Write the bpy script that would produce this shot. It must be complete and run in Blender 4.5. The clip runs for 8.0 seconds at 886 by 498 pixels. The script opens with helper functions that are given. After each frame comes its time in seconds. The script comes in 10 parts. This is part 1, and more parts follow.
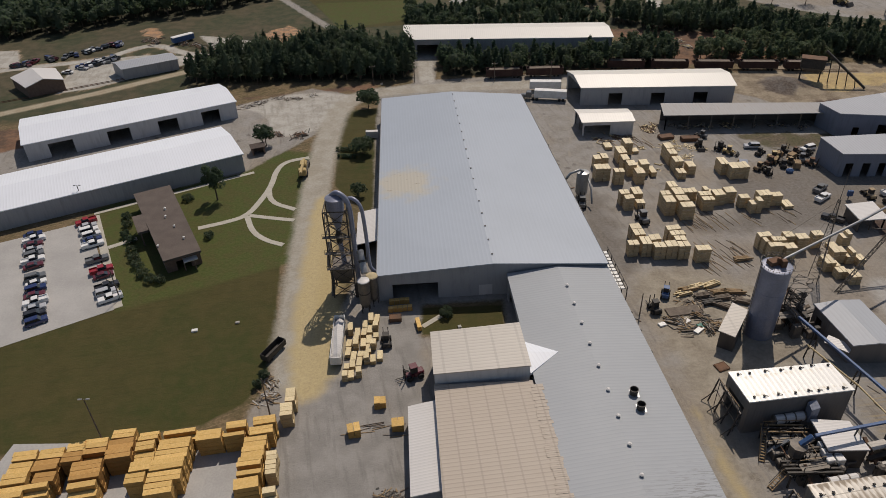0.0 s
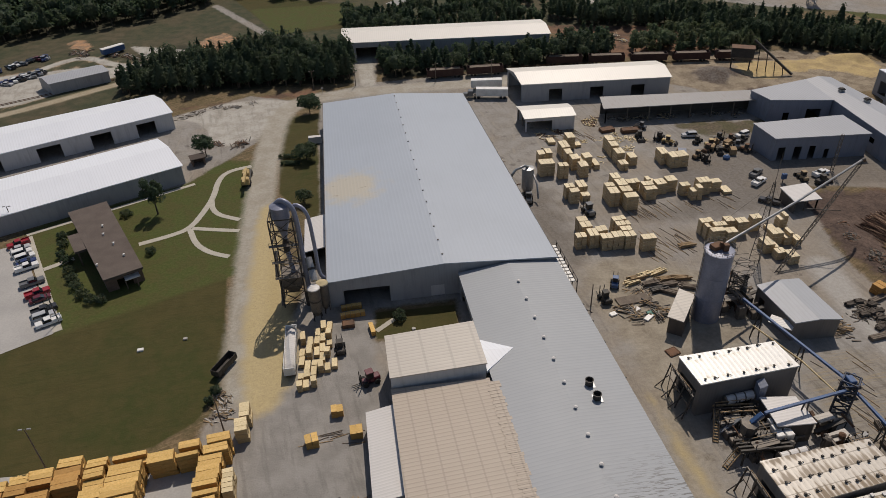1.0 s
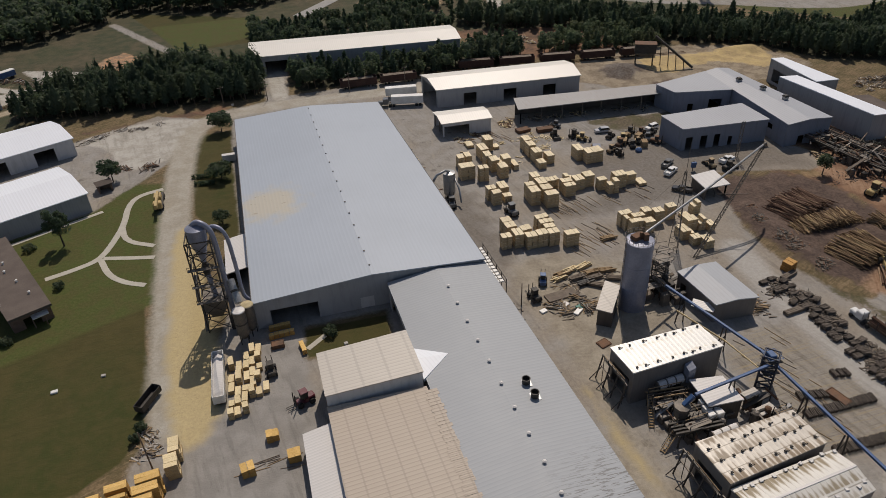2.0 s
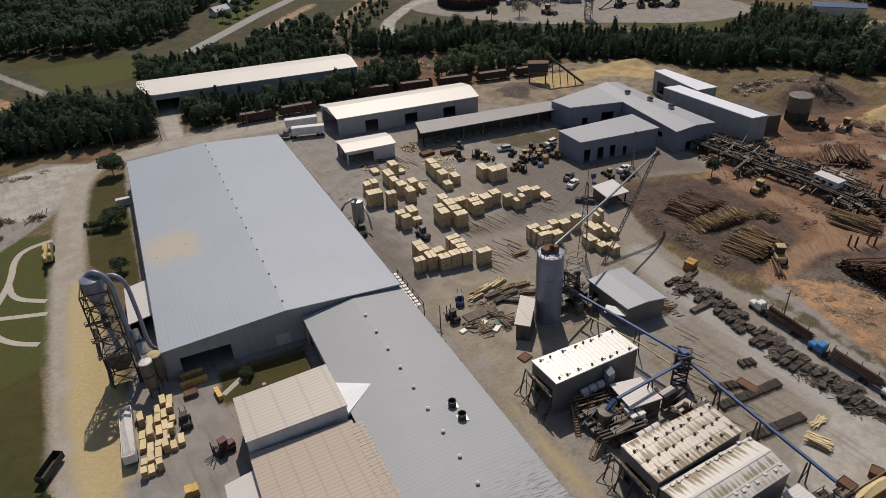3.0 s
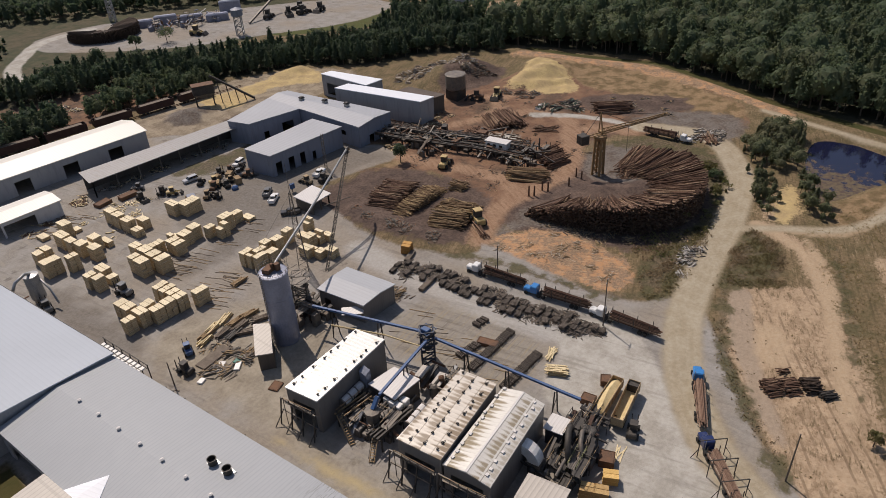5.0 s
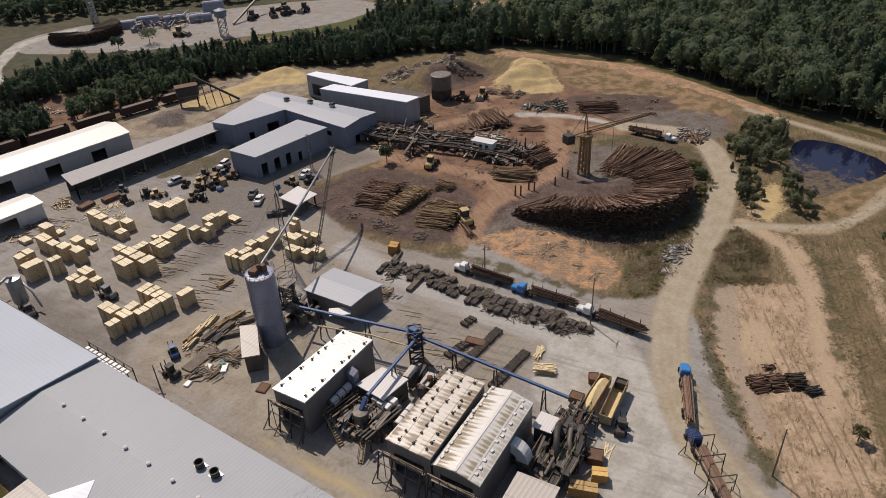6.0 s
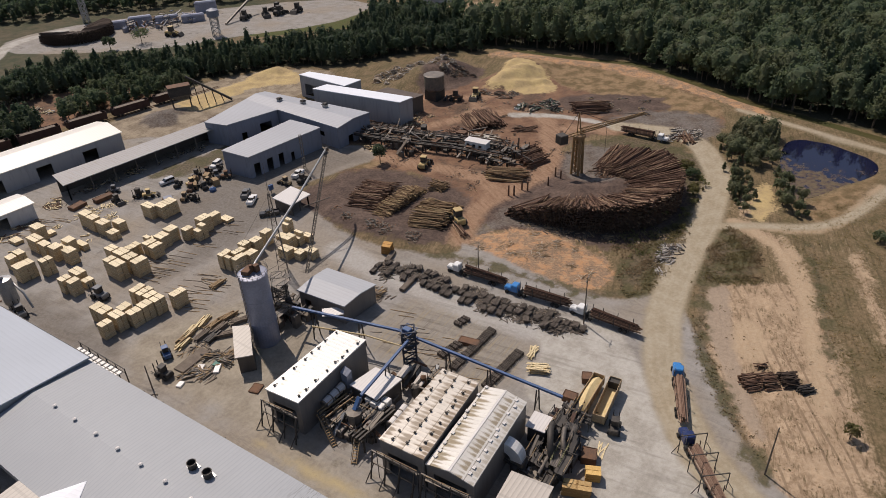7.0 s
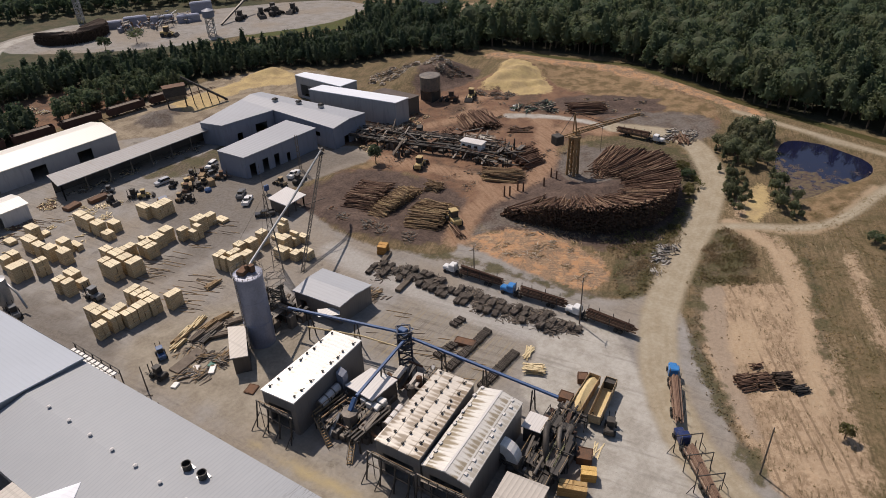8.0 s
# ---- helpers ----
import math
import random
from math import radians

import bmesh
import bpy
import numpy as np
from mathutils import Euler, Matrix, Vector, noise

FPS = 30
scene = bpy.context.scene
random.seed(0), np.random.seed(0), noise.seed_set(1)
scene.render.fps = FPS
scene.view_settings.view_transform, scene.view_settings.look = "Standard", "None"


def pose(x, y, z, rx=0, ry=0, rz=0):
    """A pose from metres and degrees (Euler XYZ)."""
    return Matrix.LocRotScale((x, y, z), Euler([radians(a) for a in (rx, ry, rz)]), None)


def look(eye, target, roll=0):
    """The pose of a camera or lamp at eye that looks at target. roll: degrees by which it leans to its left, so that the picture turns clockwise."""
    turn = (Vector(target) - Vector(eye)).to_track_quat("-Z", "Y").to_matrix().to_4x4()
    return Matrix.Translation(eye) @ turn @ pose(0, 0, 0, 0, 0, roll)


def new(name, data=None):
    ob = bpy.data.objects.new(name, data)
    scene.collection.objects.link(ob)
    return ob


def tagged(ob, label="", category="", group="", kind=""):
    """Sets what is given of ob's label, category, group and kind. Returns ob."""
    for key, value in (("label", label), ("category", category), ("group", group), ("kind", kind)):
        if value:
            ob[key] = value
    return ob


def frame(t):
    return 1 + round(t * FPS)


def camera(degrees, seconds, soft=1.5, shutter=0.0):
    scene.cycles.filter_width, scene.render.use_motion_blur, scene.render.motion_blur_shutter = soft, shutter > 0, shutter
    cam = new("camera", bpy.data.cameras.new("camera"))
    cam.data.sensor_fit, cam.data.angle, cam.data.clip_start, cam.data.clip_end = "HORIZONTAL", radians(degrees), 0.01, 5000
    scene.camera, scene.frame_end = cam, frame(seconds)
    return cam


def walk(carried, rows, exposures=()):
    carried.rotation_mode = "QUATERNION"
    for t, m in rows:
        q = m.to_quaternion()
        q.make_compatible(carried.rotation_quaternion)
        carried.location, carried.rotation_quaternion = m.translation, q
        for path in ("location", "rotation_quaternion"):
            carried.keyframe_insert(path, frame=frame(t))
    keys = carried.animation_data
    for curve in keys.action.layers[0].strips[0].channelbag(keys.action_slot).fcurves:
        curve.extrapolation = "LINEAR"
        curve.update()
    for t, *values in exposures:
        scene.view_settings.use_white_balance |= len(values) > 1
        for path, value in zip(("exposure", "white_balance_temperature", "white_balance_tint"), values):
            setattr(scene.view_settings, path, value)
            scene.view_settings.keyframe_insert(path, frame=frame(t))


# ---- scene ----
cam = camera(64.97, 8.0, soft=0.76)
PATH = [
    (0.0, pose(0.00, 0.00, 100.00, 55.18, 1.66, -1.15)),
    (0.5, pose(0.16, 0.19, 99.81, 55.20, 1.75, -3.01)),
    (1.0, pose(0.33, 0.56, 99.45, 55.17, 1.96, -6.24)),
    (1.5, pose(0.41, 1.26, 98.92, 55.09, 2.13, -10.56)),
    (3.0, pose(0.66, 2.64, 97.97, 57.32, 2.22, -22.30)),
    (3.5, pose(0.87, 3.60, 97.17, 57.55, 2.54, -31.66)),
    (4.0, pose(1.05, 4.95, 96.11, 57.37, 2.73, -42.38)),
    (4.5, pose(1.12, 5.89, 95.40, 57.29, 2.76, -48.33)),
    (5.0, pose(1.07, 6.34, 95.10, 57.29, 2.62, -50.28)),
    (6.5, pose(0.90, 6.45, 94.69, 57.35, 2.30, -51.71)),
    (7.0, pose(0.89, 6.43, 94.60, 57.37, 2.17, -51.96)),
    (7.5, pose(0.99, 6.37, 94.44, 57.42, 2.08, -52.10)),
    (8.0, pose(0.93, 6.39, 94.45, 57.44, 2.00, -52.24)),
]
walk(cam, PATH, [(0.0, -0.60, 7050, 13.5), (1.5, -0.58, 7080, 13.5), (3.5, -0.46, 7100, 15), (4.5, -0.31, 7060, 16.5), (8.0, -0.24, 7060, 17)])

# ---- light: a high sun ahead of the camera, clear sky ----
SUN_WAY = Vector((0.335, 0.942, 0.0)).normalized()
SUN_HIGH = radians(55)
world = bpy.data.worlds.new("sky")
scene.world = world
world.use_nodes = True
wn = world.node_tree.nodes
sky = wn.new("ShaderNodeTexSky")
sky.sky_type = "NISHITA"
sky.sun_disc = False
sky.sun_elevation = SUN_HIGH
sky.sun_rotation = math.atan2(SUN_WAY.x, SUN_WAY.y)
world.node_tree.links.new(sky.outputs[0], wn["Background"].inputs[0])
wn["Background"].inputs[1].default_value = 0.1
sun = new("sun", bpy.data.lights.new("sun", "SUN"))
sun.data.energy = 4.3
sun.data.angle = radians(0.55)
sun.data.color = (1.0, 0.95, 0.875)
sun_at = SUN_WAY * math.cos(SUN_HIGH) + Vector((0, 0, math.sin(SUN_HIGH)))
sun.matrix_world = look(sun_at * 100, (0, 0, 0))

# ---- materials ----
class Nodes:
    """A small builder for node materials."""
    def __init__(self, name):
        self.m = bpy.data.materials.new(name)
        self.m.use_nodes = True
        self.t = self.m.node_tree
        self.b = self.t.nodes["Principled BSDF"]
        self.pos = self.t.nodes.new("ShaderNodeNewGeometry").outputs["Position"]

    def put(self, socket, value):
        if isinstance(value, bpy.types.NodeSocket):
            self.t.links.new(value, socket)
        elif isinstance(value, (tuple, list)) and len(value) == 3 and len(socket.default_value) == 4:
            socket.default_value = (*value, 1)
        else:
            socket.default_value = value

    def noise(self, scale, detail=4.0, rough=0.55, vec=None):
        n = self.t.nodes.new("ShaderNodeTexNoise")
        self.put(n.inputs["Vector"], vec or self.pos)
        n.inputs["Scale"].default_value = scale
        n.inputs["Detail"].default_value = detail
        n.inputs["Roughness"].default_value = rough
        return n.outputs["Fac"]

    def bands(self, angle, period, distort=0.0):
        """0..1 waves across the direction at angle degrees, period in metres."""
        mp = self.t.nodes.new("ShaderNodeMapping")
        mp.inputs["Rotation"].default_value = (0, 0, -radians(angle))
        self.put(mp.inputs["Vector"], self.pos)
        w = self.t.nodes.new("ShaderNodeTexWave")
        w.inputs["Scale"].default_value = 0.31416 / period
        w.inputs["Distortion"].default_value = distort
        self.put(w.inputs["Vector"], mp.outputs[0])
        return w.outputs["Fac"]

    def stretched(self, angle, sx, sy, sz=1.0):
        mp = self.t.nodes.new("ShaderNodeMapping")
        mp.vector_type = "TEXTURE"
        mp.inputs["Rotation"].default_value = (0, 0, radians(angle))
        mp.inputs["Scale"].default_value = (sx, sy, sz)
        self.put(mp.inputs["Vector"], self.pos)
        return mp.outputs[0]

    def ramp(self, fac, lo, hi, a=0.0, b=1.0):
        n = self.t.nodes.new("ShaderNodeMapRange")
        n.interpolation_type = "SMOOTHSTEP"
        self.put(n.inputs[0], fac)
        for k, v in zip((1, 2, 3, 4), (lo, hi, a, b)):
            self.put(n.inputs[k], v)
        return n.outputs[0]

    def math(self, op, a, b=0.0, c=0.0):
        n = self.t.nodes.new("ShaderNodeMath")
        n.operation = op
        for k, v in enumerate((a, b, c)):
            self.put(n.inputs[k], v)
        return n.outputs[0]

    def mix(self, fac, a, b, blend="MIX"):
        n = self.t.nodes.new("ShaderNodeMix")
        n.data_type = "RGBA"
        n.blend_type = blend
        self.put(n.inputs["Factor"], fac)
        self.put(n.inputs[6], a)
        self.put(n.inputs[7], b)
        return n.outputs[2]

    def random(self):
        return self.t.nodes.new("ShaderNodeObjectInfo").outputs["Random"]

    def island(self):
        return self.t.nodes.new("ShaderNodeNewGeometry").outputs["Random Per Island"]

    def attr(self, name):
        n = self.t.nodes.new("ShaderNodeAttribute")
        n.attribute_name = name
        return n.outputs["Fac"]

    def bump(self, height, strength=0.3, distance=0.1):
        n = self.t.nodes.new("ShaderNodeBump")
        n.inputs["Strength"].default_value = strength
        n.inputs["Distance"].default_value = distance
        self.put(n.inputs["Height"], height)
        self.put(self.b.inputs["Normal"], n.outputs[0])

    def done(self, color, rough=0.7, metal=0.0, spec=0.5):
        self.put(self.b.inputs["Base Color"], color)
        self.put(self.b.inputs["Roughness"], rough)
        self.put(self.b.inputs["Metallic"], metal)
        self.put(self.b.inputs["Specular IOR Level"], spec)
        return self.m


def plain(name, c1, c2, scale=1.5, rough=0.7, metal=0.0, fine=None, bump=0.0, vary=0.0, spec=0.5):
    """Two-scale mottled surface between two colours."""
    k = Nodes(name)
    f = k.math("MULTIPLY_ADD", k.noise(scale), 0.6, k.math("MULTIPLY", k.noise(fine or scale * 9, 3), 0.4))
    col = k.mix(k.ramp(f, 0.34, 0.66), c1, c2)
    if vary:
        col = k.mix(k.math("MULTIPLY", k.random(), vary), col, tuple(0.35 * v for v in c1))
    if bump:
        k.bump(k.noise(fine or scale * 9, 4), bump, 0.1)
    return k.done(col, rough, metal, spec)


def sheet_metal(name, base, angle, period=0.9, rough=0.45, metal=0.0, rust=0.0, rust_col=(0.16, 0.09, 0.05), stain=None, spec=0.5, rib=0.3, blot=None, dashes=None, seam=0.0):
    """Ribbed sheet roofing: ribs run at right angles to the given angle; streaks and blotches of dirt follow them."""
    k = Nodes(name)
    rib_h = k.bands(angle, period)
    dull = tuple(v * 0.95 for v in base)
    col = k.mix(k.ramp(k.noise(0.05, 3), 0.35, 0.7), base, dull)
    streak = k.noise(1.0, 4, 0.6, k.stretched(angle, 0.7, 9.0))
    col = k.mix(k.math("MULTIPLY", k.ramp(streak, 0.5, 0.75), 0.1), col, tuple(v * 0.62 for v in base))
    if rust:
        sp = k.math("MULTIPLY", k.ramp(k.noise(1.0, 5, 0.65, k.stretched(angle, 0.45, 3.5)), 0.5 if rust < 0.8 else 0.44, 0.66 if rust < 0.8 else 0.58), rust)
        col = k.mix(sp, col, rust_col)
    if stain:
        col = k.mix(k.math("MULTIPLY", k.ramp(k.noise(stain[0], 5), stain[1], stain[1] + 0.2), stain[3]), col, stain[2])
    if blot:
        d = k.t.nodes.new("ShaderNodeVectorMath")
        d.operation = "DISTANCE"
        k.put(d.inputs[0], k.pos)
        d.inputs[1].default_value = blot[:3]
        near = k.ramp(k.math("ADD", d.outputs["Value"], k.math("MULTIPLY_ADD", k.noise(0.25, 4), 14.0, -7.0)), blot[3] * 0.35, blot[3], 1.0, 0.0)
        col = k.mix(k.math("MULTIPLY", near, 0.6), col, (0.48, 0.40, 0.25))
        col = k.mix(k.math("MULTIPLY", near, k.ramp(k.noise(1.0, 4, 0.6, k.stretched(angle, 2.5, 0.4)), 0.62, 0.7, 0.0, 0.7)), col, (0.16, 0.13, 0.09))
    if dashes:
        d = k.t.nodes.new("ShaderNodeVectorMath")
        d.operation = "DISTANCE"
        k.put(d.inputs[0], k.pos)
        d.inputs[1].default_value = dashes[:3]
        near = k.ramp(d.outputs["Value"], dashes[3] * 0.4, dashes[3], 1.0, 0.0)
        col = k.mix(k.math("MULTIPLY", near, k.ramp(k.noise(1.0, 3, 0.5, k.stretched(angle, 0.22, 2.2)), 0.54, 0.6, 0.0, 0.85)), col, (0.10, 0.095, 0.09))
    if seam:
        col = k.mix(k.ramp(k.bands(angle + 90, seam), 0.965, 0.99, 0.0, 0.3), col, tuple(v * 0.5 for v in base))
    # Each rib's shading is painted into the colour as a darker line.
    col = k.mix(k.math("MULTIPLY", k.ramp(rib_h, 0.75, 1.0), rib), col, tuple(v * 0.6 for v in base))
    k.bump(rib_h, 0.12 + rib * 0.5, 0.05)
    rg = k.ramp(k.noise(0.6, 4), 0.3, 0.7, rough - 0.01, rough + 0.02)
    return k.done(col, rg, metal, spec)


def wall_metal(name, base, rough=0.55):
    k = Nodes(name)
    rib = k.math("ADD", k.bands(0, 0.6), k.bands(90, 0.6))
    dirt = k.noise(1.0, 4, 0.6, k.stretched(0, 1.2, 1.2, 6.0))
    col = k.mix(k.ramp(dirt, 0.45, 0.75, 0.0, 0.45), base, tuple(v * 0.6 for v in base))
    k.bump(rib, 0.25, 0.04)
    return k.done(col, rough)


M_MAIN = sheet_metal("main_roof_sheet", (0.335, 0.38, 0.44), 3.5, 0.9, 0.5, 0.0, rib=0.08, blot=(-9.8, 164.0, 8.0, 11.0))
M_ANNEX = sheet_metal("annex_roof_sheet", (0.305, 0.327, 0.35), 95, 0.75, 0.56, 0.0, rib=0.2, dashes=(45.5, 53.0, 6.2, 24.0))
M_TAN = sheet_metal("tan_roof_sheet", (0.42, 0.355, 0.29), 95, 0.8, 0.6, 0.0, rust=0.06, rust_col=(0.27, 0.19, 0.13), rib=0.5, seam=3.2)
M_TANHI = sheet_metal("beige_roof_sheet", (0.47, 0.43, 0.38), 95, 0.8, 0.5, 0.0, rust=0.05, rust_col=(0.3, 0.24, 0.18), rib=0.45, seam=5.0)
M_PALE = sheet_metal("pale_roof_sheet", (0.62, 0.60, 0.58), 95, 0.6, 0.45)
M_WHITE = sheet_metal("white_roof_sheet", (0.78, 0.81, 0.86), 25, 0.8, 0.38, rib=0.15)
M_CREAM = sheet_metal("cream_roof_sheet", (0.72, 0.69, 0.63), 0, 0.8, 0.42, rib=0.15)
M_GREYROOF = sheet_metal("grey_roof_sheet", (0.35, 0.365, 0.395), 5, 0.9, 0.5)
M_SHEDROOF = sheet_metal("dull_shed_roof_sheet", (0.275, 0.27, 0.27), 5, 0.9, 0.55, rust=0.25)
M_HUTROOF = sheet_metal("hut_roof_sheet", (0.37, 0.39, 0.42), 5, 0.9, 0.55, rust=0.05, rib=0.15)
M_BROWNROOF = plain("brown_gravel_roof", (0.085, 0.066, 0.056), (0.12, 0.095, 0.08), 0.25, 0.9, fine=4, bump=0.3)
M_WALL = wall_metal("grey_wall_sheet", (0.31, 0.318, 0.335))
M_WALL_PALE = wall_metal("pale_wall_sheet", (0.52, 0.52, 0.53))
M_KILNWALL = wall_metal("kiln_wall_sheet", (0.17, 0.155, 0.145))
M_WALL_DARK = wall_metal("dark_wall_sheet", (0.085, 0.074, 0.066))
M_BLUEWALL = wall_metal("blue_grey_wall_sheet", (0.19, 0.212, 0.268))
M_BRICK = plain("brown_brick", (0.13, 0.085, 0.065), (0.18, 0.12, 0.09), 1.2, 0.85)
M_CONC = plain("concrete", (0.42, 0.40, 0.37), (0.34, 0.32, 0.29), 0.4, 0.85, fine=5)
M_STEEL = plain("weathered_steel", (0.10, 0.095, 0.09), (0.19, 0.16, 0.13), 0.7, 0.6, 0.3)
M_DARK = plain("dark_steel", (0.035, 0.033, 0.032), (0.07, 0.06, 0.05), 0.8, 0.65, 0.2)
M_GALV = plain("galvanised_steel", (0.36, 0.37, 0.38), (0.26, 0.26, 0.26), 0.5, 0.45, 0.5)
M_RUST = plain("rusty_steel", (0.17, 0.085, 0.045), (0.10, 0.06, 0.04), 0.6, 0.85)
M_TEAL = plain("teal_green_paint", (0.06, 0.22, 0.17), (0.04, 0.14, 0.11), 1.0, 0.6)
M_DARKRUST = plain("dark_rusty_steel", (0.075, 0.042, 0.032), (0.12, 0.07, 0.05), 0.5, 0.85)
M_RAILGREEN = plain("faded_green_rail_paint", (0.20, 0.20, 0.09), (0.13, 0.13, 0.07), 1.0, 0.7)
M_CHIPDUST = plain("yellow_dusted_steel", (0.52, 0.43, 0.26), (0.40, 0.33, 0.20), 0.8, 0.9)
M_SILO = plain("blue_grey_silo_steel", (0.27, 0.29, 0.375), (0.20, 0.215, 0.275), 0.35, 0.42, 0.2)
M_BLUE = plain("blue_paint", (0.045, 0.112, 0.26), (0.032, 0.075, 0.175), 0.6, 0.5)
M_BLUEDARK = plain("dark_blue_paint", (0.03, 0.045, 0.085), (0.045, 0.045, 0.05), 0.8, 0.6)
M_YELLOW = plain("yellow_paint", (0.50, 0.37, 0.16), (0.36, 0.26, 0.11), 0.8, 0.5)
M_CRANE = plain("tan_orange_paint", (0.32, 0.20, 0.09), (0.22, 0.13, 0.06), 0.5, 0.6)
M_WHITEP = plain("white_paint", (0.76, 0.76, 0.74), (0.62, 0.61, 0.58), 0.7, 0.45)
M_BLACK = plain("black_rubber", (0.018, 0.018, 0.018), (0.035, 0.033, 0.03), 2, 0.85)
M_GLASS = plain("dark_glass", (0.012, 0.015, 0.02), (0.02, 0.025, 0.03), 1, 0.08, spec=0.8)


def lumber_material(name, c1, c2, board=0.16, dark=(0.10, 0.06, 0.03)):
    """Sawn boards in layers: thin dark joints between layers and boards, each bundle a little different in tone."""
    k = Nodes(name)
    tc = k.t.nodes.new("ShaderNodeTexCoord").outputs["Object"]
    sep = k.t.nodes.new("ShaderNodeSeparateXYZ")
    k.put(sep.inputs[0], tc)
    def joint(v, size):
        f = k.math("FRACT", k.math("DIVIDE", v, size))
        return k.ramp(k.math("ABSOLUTE", k.math("SUBTRACT", f, 0.5)), 0.40, 0.48)
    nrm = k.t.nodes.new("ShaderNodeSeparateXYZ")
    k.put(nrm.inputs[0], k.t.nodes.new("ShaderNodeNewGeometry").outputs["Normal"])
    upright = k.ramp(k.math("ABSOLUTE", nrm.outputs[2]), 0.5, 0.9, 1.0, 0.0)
    lines = k.math("MAXIMUM", k.math("MULTIPLY", k.math("MULTIPLY", joint(sep.outputs[2], board * 0.6), 0.55), upright), k.math("MULTIPLY", joint(sep.outputs[0], board), 0.4))
    grain = k.noise(3.0, 4, 0.6)
    col = k.mix(k.ramp(grain, 0.3, 0.7), c1, c2)
    col = k.mix(k.math("MULTIPLY", k.random(), 0.45), col, tuple(v * 0.62 for v in c1))
    # Upright faces darker and browner: shade on the stack sides put into the colour.
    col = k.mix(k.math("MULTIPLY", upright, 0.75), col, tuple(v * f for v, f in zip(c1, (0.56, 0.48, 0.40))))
    col = k.mix(lines, col, dark)
    return k.done(col, 0.8, 0.0, 0.3)


def log_material(name, c1, c2, c3, single=False):
    k = Nodes(name)
    r = k.random() if single else k.island()
    col = k.mix(k.ramp(r, 0.1, 0.6), c1, c2)
    col = k.mix(k.ramp(r, 0.75, 0.95), col, c3)
    col = k.mix(k.ramp(k.noise(2.5, 4), 0.4, 0.7, 0.0, 0.5), col, tuple(v * 0.5 for v in c1))
    return k.done(col, 0.9, 0.0, 0.2)


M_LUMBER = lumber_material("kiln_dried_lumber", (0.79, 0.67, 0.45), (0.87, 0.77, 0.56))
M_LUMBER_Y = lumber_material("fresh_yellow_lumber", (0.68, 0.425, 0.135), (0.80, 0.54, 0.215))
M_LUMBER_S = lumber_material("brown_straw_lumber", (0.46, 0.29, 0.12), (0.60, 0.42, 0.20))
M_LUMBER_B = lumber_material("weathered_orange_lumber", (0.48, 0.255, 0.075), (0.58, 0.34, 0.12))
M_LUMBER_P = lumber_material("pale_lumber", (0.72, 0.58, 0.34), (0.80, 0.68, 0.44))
M_STICK = plain("dry_stick_wood", (0.34, 0.24, 0.13), (0.22, 0.15, 0.09), 1.5, 0.9)
M_OLDWOOD = plain("old_grey_wood", (0.12, 0.095, 0.075), (0.19, 0.155, 0.12), 1.0, 0.9)
M_LOG = log_material("pine_logs", (0.082, 0.047, 0.034), (0.175, 0.107, 0.075), (0.36, 0.25, 0.165))
M_LOG_SINGLE = log_material("single_pine_log", (0.082, 0.047, 0.034), (0.175, 0.107, 0.075), (0.36, 0.25, 0.165), True)
M_LOG_PALE = log_material("sunlit_pine_logs", (0.14, 0.09, 0.055), (0.25, 0.17, 0.10), (0.42, 0.31, 0.17))
M_LOG_PEELED = log_material("peeled_pine_logs", (0.20, 0.125, 0.09), (0.34, 0.235, 0.175), (0.52, 0.42, 0.32))
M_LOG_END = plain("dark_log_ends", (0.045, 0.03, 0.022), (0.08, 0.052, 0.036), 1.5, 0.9)


